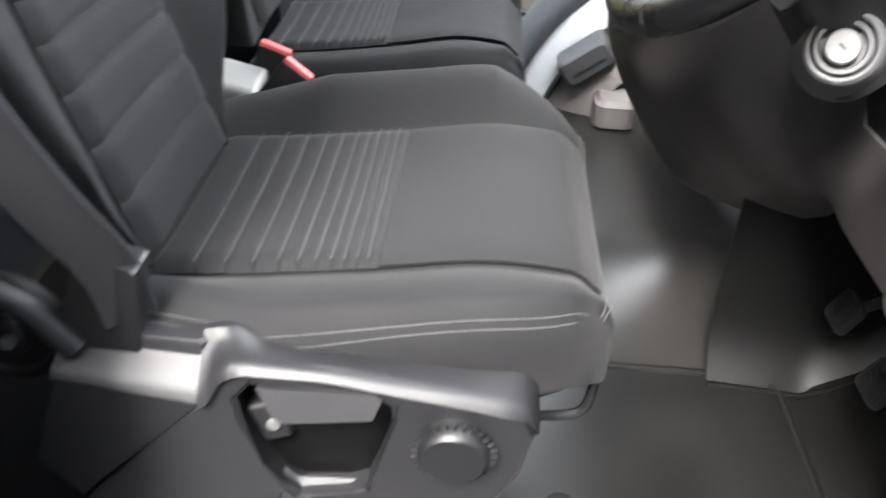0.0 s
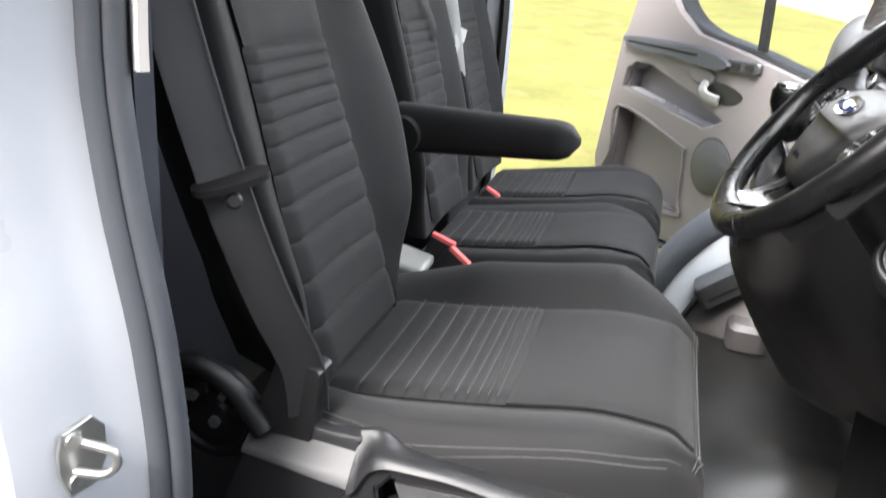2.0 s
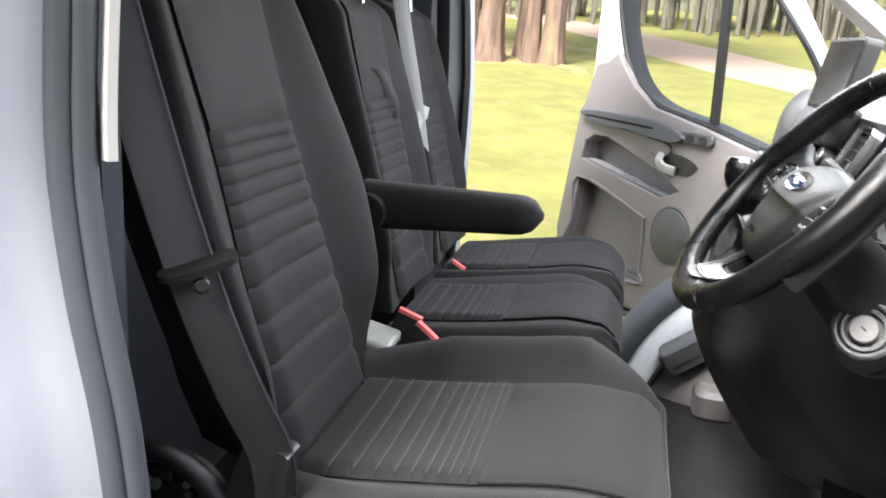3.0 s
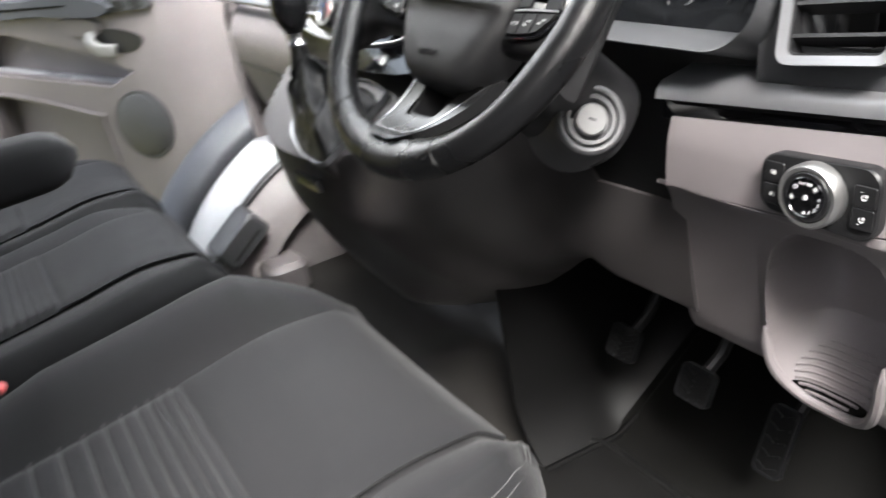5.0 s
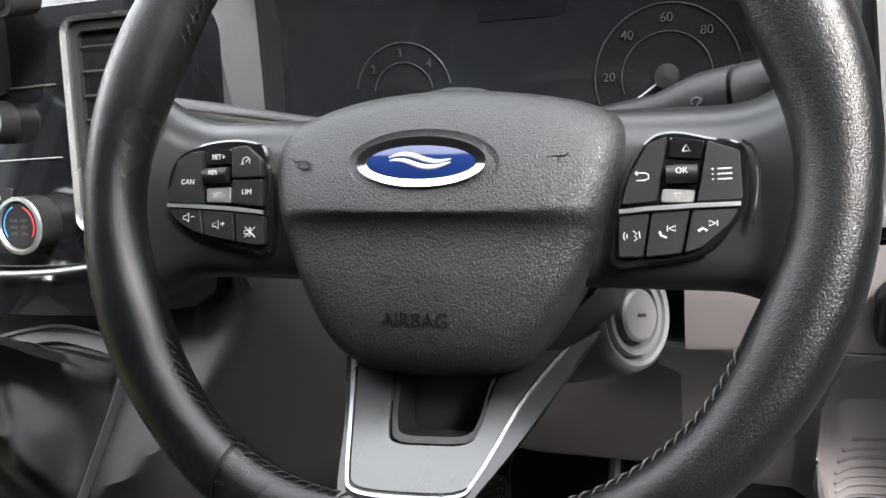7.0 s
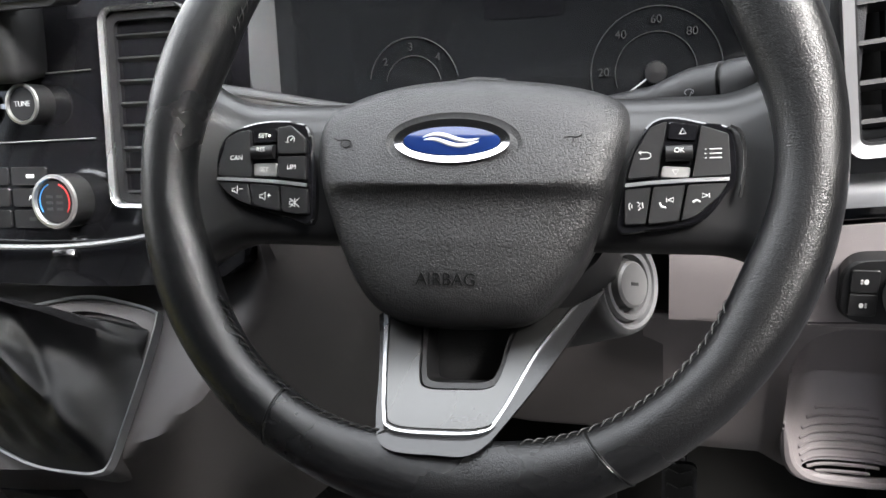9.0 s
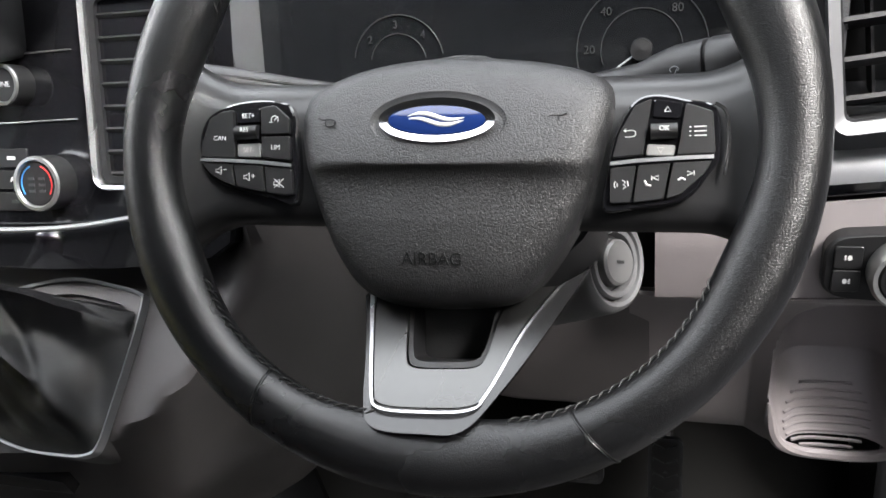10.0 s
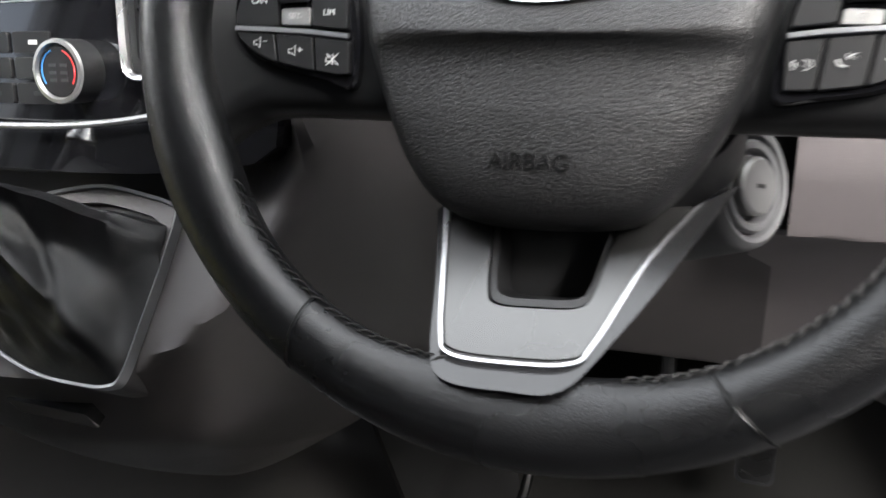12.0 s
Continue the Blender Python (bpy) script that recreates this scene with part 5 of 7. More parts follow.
for k in range(49):
    s = k / 48
    sc = (1 - s) ** 0.85 * 0.9 + 0.1
    w = math.sin(math.pi * min(1, s * 1.02)) ** 0.7
    ring = []
    for p in gin:
        dx, dy = p[0] - GC.x, p[1] - GC.y
        a = math.atan2(dy * 1.35, dx)
        ridge = max(math.exp(-abs((a - c + math.pi) % (2 * math.pi) - math.pi) / 0.16) for c in corners)
        n1 = noise.noise((math.cos(a) * 1.7 + 3, math.sin(a) * 1.7, s * 3.0))
        n2 = noise.noise((math.cos(a) * 4 + 9, math.sin(a) * 4, s * 6.0))
        crease = math.exp(-((s - 0.5 - 0.2 * math.sin(2 * a + 1)) / 0.035) ** 2) * (0.5 + 0.5 * math.sin(3 * a + 2))
        roll = math.exp(-((a - 1.3) / 0.75) ** 2) * math.exp(-((s - 0.2) / 0.11) ** 2)
        fold = 1 + w * (0.16 * ridge - 0.06 + 0.07 * n1 + 0.03 * n2 - 0.05 * crease)
        up = 0.0005 + 0.072 * s ** 1.15 + w * (0.012 * ridge + 0.008 * n1 + 0.005 * n2 - 0.005 * crease) + 0.012 * roll
        cx, cy = GC.x + (-0.012 - GC.x) * s ** 1.2, GC.y + (0.05 - GC.y) * s ** 1.2
        ring.append((cx + dx * sc * fold, cy + dy * sc * fold, up))
    gl.append(ring)
part("gaiter", rings(gl), GAITER, gear, "creased black leather gaiter", sharp=85)
LV = axes((-0.012, 0.05, 0.075), (1, 0, 0), (0, 0.839, -0.543))
part("shaft", lathe([(0, -0.02), (0.017, -0.02), (0.013, 0.0), (0.011, 0.014), (0, 0.014)], 20, LV), GAITER, gear)
part("collar", lathe([(0, 0.01), (0.0115, 0.01), (0.013, 0.013), (0.0115, 0.017), (0.009, 0.02), (0.0085, 0.034), (0, 0.034)], 24, LV), CHROME, gear, "chrome collar")
knob = part("knob", lathe([(0, 0.03), (0.012, 0.03), (0.019, 0.042), (0.0235, 0.06), (0.0235, 0.078), (0.02, 0.085), (0, 0.086)], 28, LV @ Matrix.Diagonal((1.0, 1.12, 1.0, 1.0))), LEATHER, gear, "black leather gear knob")
part("knob_cap", lathe([(0, 0.084), (0.0205, 0.084), (0.0215, 0.087), (0.018, 0.092), (0, 0.094)], 28, LV @ Matrix.Diagonal((1.0, 1.12, 1.0, 1.0))), CHROME, knob, "chrome cap")

# centre stack
CS = axes((0.39, 1.247, 1.428), RIGHT, (0.42, 0, 0.9))
stack = thing("centre_stack", "piano black radio and heating control panel", "control panel", m=CS)
part("fascia", slab(rounded(-0.215, -0.09, 0.215, 0.12, 0.03, 6), -0.03, 0.0, inset=0.003), GLOSS, stack, "piano black fascia")
part("chrome_strip", tube(smooth_line([(0.2, -0.052, 0.012), (0.15, -0.068, 0.014), (0.06, -0.079, 0.015), (-0.06, -0.079, 0.015), (-0.15, -0.068, 0.014), (-0.2, -0.052, 0.012)], 8), 0.0024, 8), BEAM, stack, "bright silver strip")
part("lower_lip", slab(smooth_line([(0.21, -0.05), (0.1, -0.075), (0, -0.08), (-0.1, -0.075), (-0.21, -0.05), (-0.21, -0.1), (0, -0.115), (0.21, -0.1)], 4, True), -0.03, 0.008, inset=0.003), GLOSS, stack, "piano black lower lip")
for kx, ky, r, h in ((0.062, -0.042, 0.022, 0.022), (0.036, 0.036, 0.0165, 0.02), (-0.062, -0.042, 0.022, 0.022), (-0.036, 0.036, 0.0165, 0.02)):
    k = part("knob", lathe([(0, h * 0.9), (r * 0.78, h * 0.9), (r * 0.8, h * 0.84), (r * 0.985, h * 0.88), (r * 1.0, 0), (0, 0)], 36, pose(kx, ky, 0)), BUTTON, stack, "black rotary knob")
    part("knob_ring", lathe([(r * 0.8, h * 0.86), (r * 0.86, h * 0.99), (r * 0.97, h * 0.97), (r * 1.0, h * 0.88), (r * 0.8, h * 0.8), (r * 0.8, h * 0.86)], 40, pose(kx, ky, 0)), SATIN, k, "chrome knob ring")
    if r > 0.02:
        for mat, a0, a1 in ((BLUE, 110, 215), (REDPRINT, 70, -35)):
            part("temperature_arc", tube([(kx + r * 0.66 * math.cos(radians(a)), ky + r * 0.66 * math.sin(radians(a)), h * 0.9) for a in np.linspace(a0, a1, 16)], 0.0007, 5), mat, k)
        for dx in (-0.005, 0.005):
            for dy in (0.004, -0.001, -0.006):
                part("mark", box((0.006, 0.0022, 0.0003), (kx + dx, ky + dy, h * 0.9 + 0.0002)), DIM, k)
    elif kx > 0:
        letters("TUNE", 0.0062, pose(kx, ky, h * 0.9 + 0.0002), GREYPRINT, k)
for i, yy in enumerate((-0.022, -0.04, -0.058)):
    for sx in (0.02, -0.02):
        b = part("button", slab(rounded(sx - 0.018, yy - 0.0075, sx + 0.018, yy + 0.0075, 0.002), -0.002, 0.002, inset=0.0005), BUTTON, stack)
        if i == 1 and sx > 0:
            letters("A/C", 0.006, pose(sx + 0.004, yy, 0.0023), PRINT, b)
        else:
            part("symbol", box((0.008, 0.003, 0.0004), (sx + 0.002, yy, 0.0022)), PRINT if i == 0 else DIM, b)
for yy in (0.008, 0.062):
    part("groove", tube([(-0.09, yy, 0.001), (0.0, yy - 0.002, 0.001), (0.09, yy, 0.001)], 0.0007, 5), SATIN, stack)
part("radio_strip", box((0.05, 0.004, 0.002), (0.0, 0.036, 0.001)), CHROME, stack, "chrome strip between the knobs")
air_vent("centre_air_vent", CS @ Vector((0.146, 0.03, 0.006)), RIGHT, (0.42, 0, 0.9), 0.078, 0.155, 8, DARK, 38, 1, 0.003)
air_vent("centre_air_vent", CS @ Vector((-0.146, 0.03, 0.006)), RIGHT, (0.42, 0, 0.9), 0.078, 0.155, 8, DARK, 38, 1, 0.003)
SCR = axes((0.4, 1.25, 1.6), RIGHT, (0.2, 0, 1))
tab_ = thing("touch_screen", "dark floating touch screen on the dash top", "screen", m=SCR)
part("body", slab(rounded(-0.115, -0.06, 0.115, 0.06, 0.012), -0.025, 0.0, inset=0.002), DARK, tab_)
part("display", slab(rounded(-0.108, -0.054, 0.108, 0.054, 0.006), -0.001, 0.0012), SCREEN, tab_, "dark reflective display")
part("neck", box((0.1, 0.07, 0.05), (0, -0.08, -0.03)), DARK, tab_, bevel=0.01)

# passenger side of the dash


def pass_dash(u, v):
    y = 1.45 + 0.71 * u
    z = 1.36 - 0.34 * v
    x = tab(z, [(1.0, 0.56), (1.06, 0.5), (1.15, 0.46), (1.27, 0.43), (1.33, 0.45), (1.36, 0.5)]) + 0.1 * max(0, (u - 0.85) / 0.15) ** 2
    return Vector((x, y, z))


part("passenger_panel", sheet(pass_dash, 30, 30, 0.005), GREY, DASHB, "stone grey passenger dash panel with glovebox")
part("glovebox_line", tube([pass_dash(k, 0.42) + Vector((-0.001, 0, 0)) for k in np.linspace(0.08, 0.85, 20)], 0.0015, 5), DARK, DASHB)
part("passenger_strip", tube([(0.45, 1.46 + 0.7 * k / 20, 1.362) for k in range(21)], 0.012, 8, flat=0.8), BEAM, DASHB, "satin silver trim strip")
part("dash_end", slab([(0.46, 1.0), (0.45, 1.3), (0.5, 1.46), (0.6, 1.54), (1.05, 1.52), (1.05, 1.0)], 2.15, 2.165, SIDE), GREY, DASHB)
bulge = lathe([(0, -0.1), (0.1, -0.09), (0.13, 0.0), (0.12, 0.06), (0.08, 0.1), (0, 0.11)], 28, pose(0.62, 2.02, 1.44) @ Matrix.Diagonal((1.2, 1.1, 1.1, 1)))
part("dash_shoulder", bulge, DASH, DASHB, "rounded grey dash shoulder")
part("under_dash", box((0.5, 1.65, 0.3), (0.86, 1.3, 1.2)), DARK, DASHB)
part("shelf", box((0.2, 0.6, 0.02), (0.62, 1.8, 0.98)), DARK, DASHB, bevel=0.005)

# footwell flap, carpeted hump
flap = thing("footwell_cover", "black moulded rubber cover over the footwell hump", "floor cover")


def flap_fn(u, v):
    x = 0.468 + 0.6 * u
    y = 1.075 - 0.05 * u - 0.06 * (1 - min(1, v * 3.2)) ** 2 + 0.03 * v
    z = max(floor_z(x, y), 0.63 + 0.12 * max(0, u - 0.25)) + 0.37 * v
    return Vector((x, y, z))


part("cover", sheet(flap_fn, 24, 24, 0.006), MATTRUBBER, flap)
part("foot_bead", tube([flap_fn(k / 12, 0.0) + Vector((0, -0.004, 0.004)) for k in range(13)], 0.007, 8), MATTRUBBER, flap, "rolled lower edge of the cover")

# pedals
for px, py, pz, w, h, kind_ in ((0.597, 0.81, 0.855, 0.055, 0.05, "brake_pedal"), (0.609, 0.968, 0.848, 0.055, 0.05, "clutch_pedal"), (0.643, 0.706, 0.79, 0.04, 0.1, "accelerator_pedal")):
    ped = thing(kind_, "ribbed black rubber foot pedal with worn metal edge", "pedal", "foot pedals", axes((px, py, pz), RIGHT, (0.45, 0, 0.9)))
    part("pad", slab(rounded(-w / 2, -h / 2, w / 2, h / 2, 0.008), -0.008, 0.0, inset=0.002), DARKRUBBER, ped)
    part("edge", frame_ring(rounded(-w / 2 - 0.002, -h / 2 - 0.002, w / 2 + 0.002, h / 2 + 0.002, 0.009), rounded(-w / 2 + 0.002, -h / 2 + 0.002, w / 2 - 0.002, h / 2 - 0.002, 0.007), -0.01, 0.001), TRIM, ped, "worn black metal edge")
    for r in range(5):
        for s in (-1, 1):
            part("tread", box((w * 0.36, 0.004, 0.004), (s * w * 0.22, -h / 2 + h * (r + 0.5) / 5, 0.0015), (0, 0, 25 * s)), DARK, ped)
    part("arm", tube([(0, 0, -0.006), (0.0, 0.05, -0.04), (0, 0.16, -0.06), (0, 0.26, -0.03)], 0.009, 8), DARK, ped)

# ---------------------------------------------------------------- steering wheel and column
yaw = radians(3.2)
WY = Vector((math.cos(yaw), math.sin(yaw), 0)) * math.sin(radians(37.7)) + Vector((0, 0, math.cos(radians(37.7))))
WM = axes((0.2883, 0.8198, 1.4691), (math.sin(yaw), -math.cos(yaw), 0), WY)
wheel = thing("steering_wheel", "black leather steering wheel with silver lower spoke", "steering wheel", m=WM)
RR, RT = 0.1805, 0.0158
RIM_X, RIM_Y = -0.0022, -0.0015


def bell(a, centre, width):
    d = (a - radians(centre) + math.pi) % (2 * math.pi) - math.pi
    return math.exp(-(d / width) ** 2)


def rim_at(a, b, lift=0.0):
    """A point on the rim's skin, at the angle a round the wheel and b round the tube."""
    grip = bell(a, 157, 0.3) + bell(a, 21, 0.3) + 0.55 * bell(a, 203, 0.22) + 0.55 * bell(a, -25, 0.22)
    foot = bell(a, -92, 0.36)
    r = RT * (1 + 0.07 * grip) + lift
    c, s = math.cos(b), math.sin(b)
    q = RR + r * 1.04 * c
    if c < 0:
        q += r * c * (0.42 * grip + 0.55 * foot)
    return Vector((RIM_X + q * math.cos(a), RIM_Y + q * math.sin(a), r * s * (1 - 0.4 * foot * max(0.0, -c))))


loops = []
for i in range(180):
    a = 2 * math.pi * i / 180
    loops.append([rim_at(a, 2 * math.pi * j / 26) for j in range(26)])
loops.append(loops[0])
rimb = rings(loops, caps=False)
bmesh.ops.remove_doubles(rimb, verts=rimb.verts, dist=1e-6)
rim = part("rim", rimb, LEATHER, wheel, "smooth black leather rim", sharp=80)
for a in (-125, -63.5, 62, 118):
    for off, mat, rr_ in ((0.0, MATTRUBBER, 0.0005), (0.006, LEATHER, 0.0006)):
        ringp = [rim_at(radians(a) - off * (1 if -90 < a < 90 else -1) + 0.03 * math.cos(b), b) for b in np.linspace(0, 2 * math.pi, 41)[:-1]]
        part("rim_seam", tube(ringp, rr_, 6, closed=True, up=(0.3, 0.9, 0.1)), mat, rim, "seam across the leather")
for a0, a1 in ((118, 150), (210, 234), (236, 255), (-77, -64), (-62, -32), (30, 62)):
    st = []
    for a in np.arange(a0, a1, 2.1):
        b0 = math.pi - 0.3
        p, m_, q = rim_at(radians(a), b0 - 0.13, 0.0003), rim_at(radians(a + 1.2), b0, 0.0014), rim_at(radians(a + 2.3), b0 + 0.16, 0.0003)
        st.append(tube(smooth_line([p, m_, q], 3), 0.00048, 6, taper=lambda s: 0.55 + 0.45 * math.sin(math.pi * s)))
    part("rim_stitching", merge(*st), DARKTHREAD, rim, "dark twisted hand stitching")
    part("stitched_seam", tube([rim_at(radians(a), math.pi - 0.28, -0.0003) for a in np.linspace(a0, a1, 30)], 0.0007, 5), MATTRUBBER, rim, "sunken seam under the stitches")

# side spokes: flat face for the switches, upper edge sloping back, flaring into the rim
for s in (-1, 1):
    lp_ = []
    for k in range(23):
        t = k / 22
        x = 0.06 + 0.115 * t
        flare = max(0, (t - 0.6) / 0.4) ** 2.4
        tilt = -0.035 * s * x
        top, bot = 0.034 + 0.02 * flare + tilt, -0.053 - 0.028 * flare + tilt
        zc = -0.0105 - 0.004 * (1 - t) + 0.009 * flare
        prof = [(bot + 0.001, zc - 0.026), (bot, zc - 0.016), (bot + 0.002, zc - 0.006), (bot + 0.007, zc - 0.001), (bot + 0.015, zc), (-0.01, zc + 0.0004), (top - 0.022, zc - 0.0002), (top - 0.015, zc - 0.002),
                (top - 0.008, zc - 0.0065), (top - 0.002, zc - 0.013), (top + 0.002, zc - 0.021), (top, zc - 0.028), (top - 0.01, zc - 0.031), (bot + 0.01, zc - 0.031)]
        lp_.append([(s * x, p, q) for p, q in prof])
    part("side_spoke", rings(lp_), SPOKE, wheel, "satin black moulded side spoke", sharp=75)

hub_out = smooth_line([(-0.0895, 0.024), (-0.0833, 0.0315), (-0.0626, 0.0408), (-0.0355, 0.0462), (-0.0027, 0.0472), (0.029, 0.0445), (0.0596, 0.0388), (0.0803, 0.0312), (0.0895, 0.0225), (0.0915, 0.0096), (0.0845, -0.0156), (0.0745, -0.0451), (0.0596, -0.0716), (0.0445, -0.0898), (0.0295, -0.0974), (-0.0013, -0.0993), (-0.0333, -0.0972), (-0.0532, -0.089), (-0.067, -0.0713), (-0.0779, -0.0455), (-0.0857, -0.0193), (-0.0912, 0.0073)], 8, True)
CREASE = -0.0212


def hub_height(x, y, s):
    """Height of the airbag cover: the upper part swells to a crease, the lower part lies behind it."""
    yy = y + 0.032 * x
    side = max(0.0, 1 - (abs(x) / 0.088) ** 5)
    up = min(1.0, max(0.0, (yy - CREASE) / 0.066))
    z_up = 0.0062 - 0.018 * up ** 1.35
    dn = max(0.0, CREASE - yy)
    z_dn = 0.0062 - 0.0075 * (1 - math.exp(-dn / 0.0055)) * side + 0.0018 * min(1.0, dn / 0.03) * side - 0.006 * (dn / 0.077) ** 2
    if abs(yy - CREASE) < 0.0012:
        z = 0.5 * (z_up + z_dn)
    else:
        z = z_up if yy > CREASE else z_dn
    return z - 0.021 * (1 - (1 - s ** 9) ** 0.5) + 0.0015 * (1 - (x / 0.09) ** 2)


loops = []
for k in range(84):
    s = (1 - k / 83 * 0.99) ** 0.85
    ring = []
    for p in hub_out:
        x, y = p.x * s, -0.02 + (p.y + 0.02) * s
        ring.append((x, y, hub_height(x, y, s)))
    loops.append(ring)
loops.insert(0, [(p.x * 0.985, -0.02 + (p.y + 0.02) * 0.985, -0.05) for p in hub_out])
hub = part("airbag_cover", rings(loops), HUB, wheel, "grained black airbag cover", sharp=70)
BM = pose(-0.0048, 0.0032, hub_height(-0.005, 0.003, 0.3) + 0.0006, -7, 0, -2.4)
part("badge_recess", frame_ring(oval(0, 0, 0.0385, 0.0172, 56), oval(0, 0, 0.0325, 0.0122, 56), -0.004, 0.0002, BM, inner_z=-0.0022), HUB, hub, "sunken ring round the badge")
badge = part("badge", merge(frame_ring(oval(0, 0, 0.0327, 0.0126, 56), oval(0, 0, 0.0282, 0.0088, 56), -0.003, 0.0026, BM, inner_z=0.0018), slab(oval(0, 0, 0.0295, 0.0098, 56), -0.002, 0.001, BM)), CHROME, hub, "chrome ringed oval badge")
part("badge_field", slab(oval(0, 0, 0.0272, 0.0082, 56), 0.0, 0.0019, BM, crown=0.0009), BADGEBLUE, badge, "dark blue oval field")
for k in range(2):
    wave = [BM @ Vector((-0.017 + 0.034 * i / 30, (0.0016 - 0.0028 * k) + 0.0019 * math.sin(i / 30 * 2 * math.pi + 0.6 * k), 0.0029 - 0.0007 * ((i - 15) / 15) ** 2)) for i in range(31)]
    part("badge_wave", tube(wave, 0.0011, 6, flat=0.5, taper=lambda q: 0.15 + math.sin(math.pi * q) ** 0.7), PRINT, badge, "pale plain wave on the badge")
TXM = pose(-0.0085, -0.0722, hub_height(-0.009, -0.072, 0.65) + 0.0014, 4, 0, -1.8)
# raised letters, their relief shading painted as a darker colour
mark = letters("AIRBAG", 0.0098, TXM, HUBMARK, hub, depth=0.0007)
cover = BVHTree.FromPolygons([v.co for v in hub.data.vertices], [list(p.vertices) for p in hub.data.polygons])
for v in mark.data.vertices:
    found = cover.ray_cast(Vector((v.co.x, v.co.y, 0.2)), Vector((0, 0, -1)))[0]
    if found:
        v.co.z = found.z + (0.0006 if (TXM.inverted() @ v.co).z > 0 else -0.0006)
for hx, flip in ((-0.069, 1), (0.06, -1)):
    z = hub_height(hx, 0.003, 0.72) + 0.0003
    hm = pose(hx, 0.0045 - 0.03 * hx, z, -9, 0, -2)
    part("horn_mark", tube([hm @ Vector((p.x * flip, p.y, 0)) for p in smooth_line([(-0.0055, 0.0022, 0), (-0.003, 0.0008, 0), (0.001, 0.001, 0), (0.0042, 0.0002, 0), (0.0042, -0.0026, 0), (0.001, -0.0034, 0), (-0.001, -0.002, 0), (-0.0008, 0.0008, 0)], 4)], 0.00042, 5), HUBMARK, hub, "moulded horn sign, relief shading put into the colour")

# switch pods
ZB = -0.0062


def pod(points, grow):
    out = smooth_line(points, 5, True)
    c = sum(out, Vector((0, 0))) / len(out)
    grown = [((p.x - c.x) * (1 + grow) + c.x, (p.y - c.y) * (1 + grow * 1.1) + c.y) for p in out]
    return part("switch_pod", slab(grown, -0.03, ZB - 0.0012, inset=0.0012), GLOSS, wheel, "piano black switch pod")


def soften(pts, r=0.0012, n=3):
    """The outline with its corners rounded."""
    p = [Vector((q[0], q[1])) for q in pts]
    out = []
    for i, c in enumerate(p):
        a, b = p[i - 1] - c, p[(i + 1) % len(p)] - c
        ra, rb = min(r, a.length * 0.4), min(r, b.length * 0.4)
        s, e = c + a.normalized() * ra, c + b.normalized() * rb
        for k in range(n + 1):
            t = k / n
            out.append(s * (1 - t) ** 2 + c * 2 * t * (1 - t) + e * t * t)
    return [(q.x, q.y) for q in out]


def line_marks(b, z, *paths, r=0.00026):
    return part("symbol", merge(*[tube([(p[0], p[1], z) for p in q], r, 4) for q in paths]), PRINT, b)


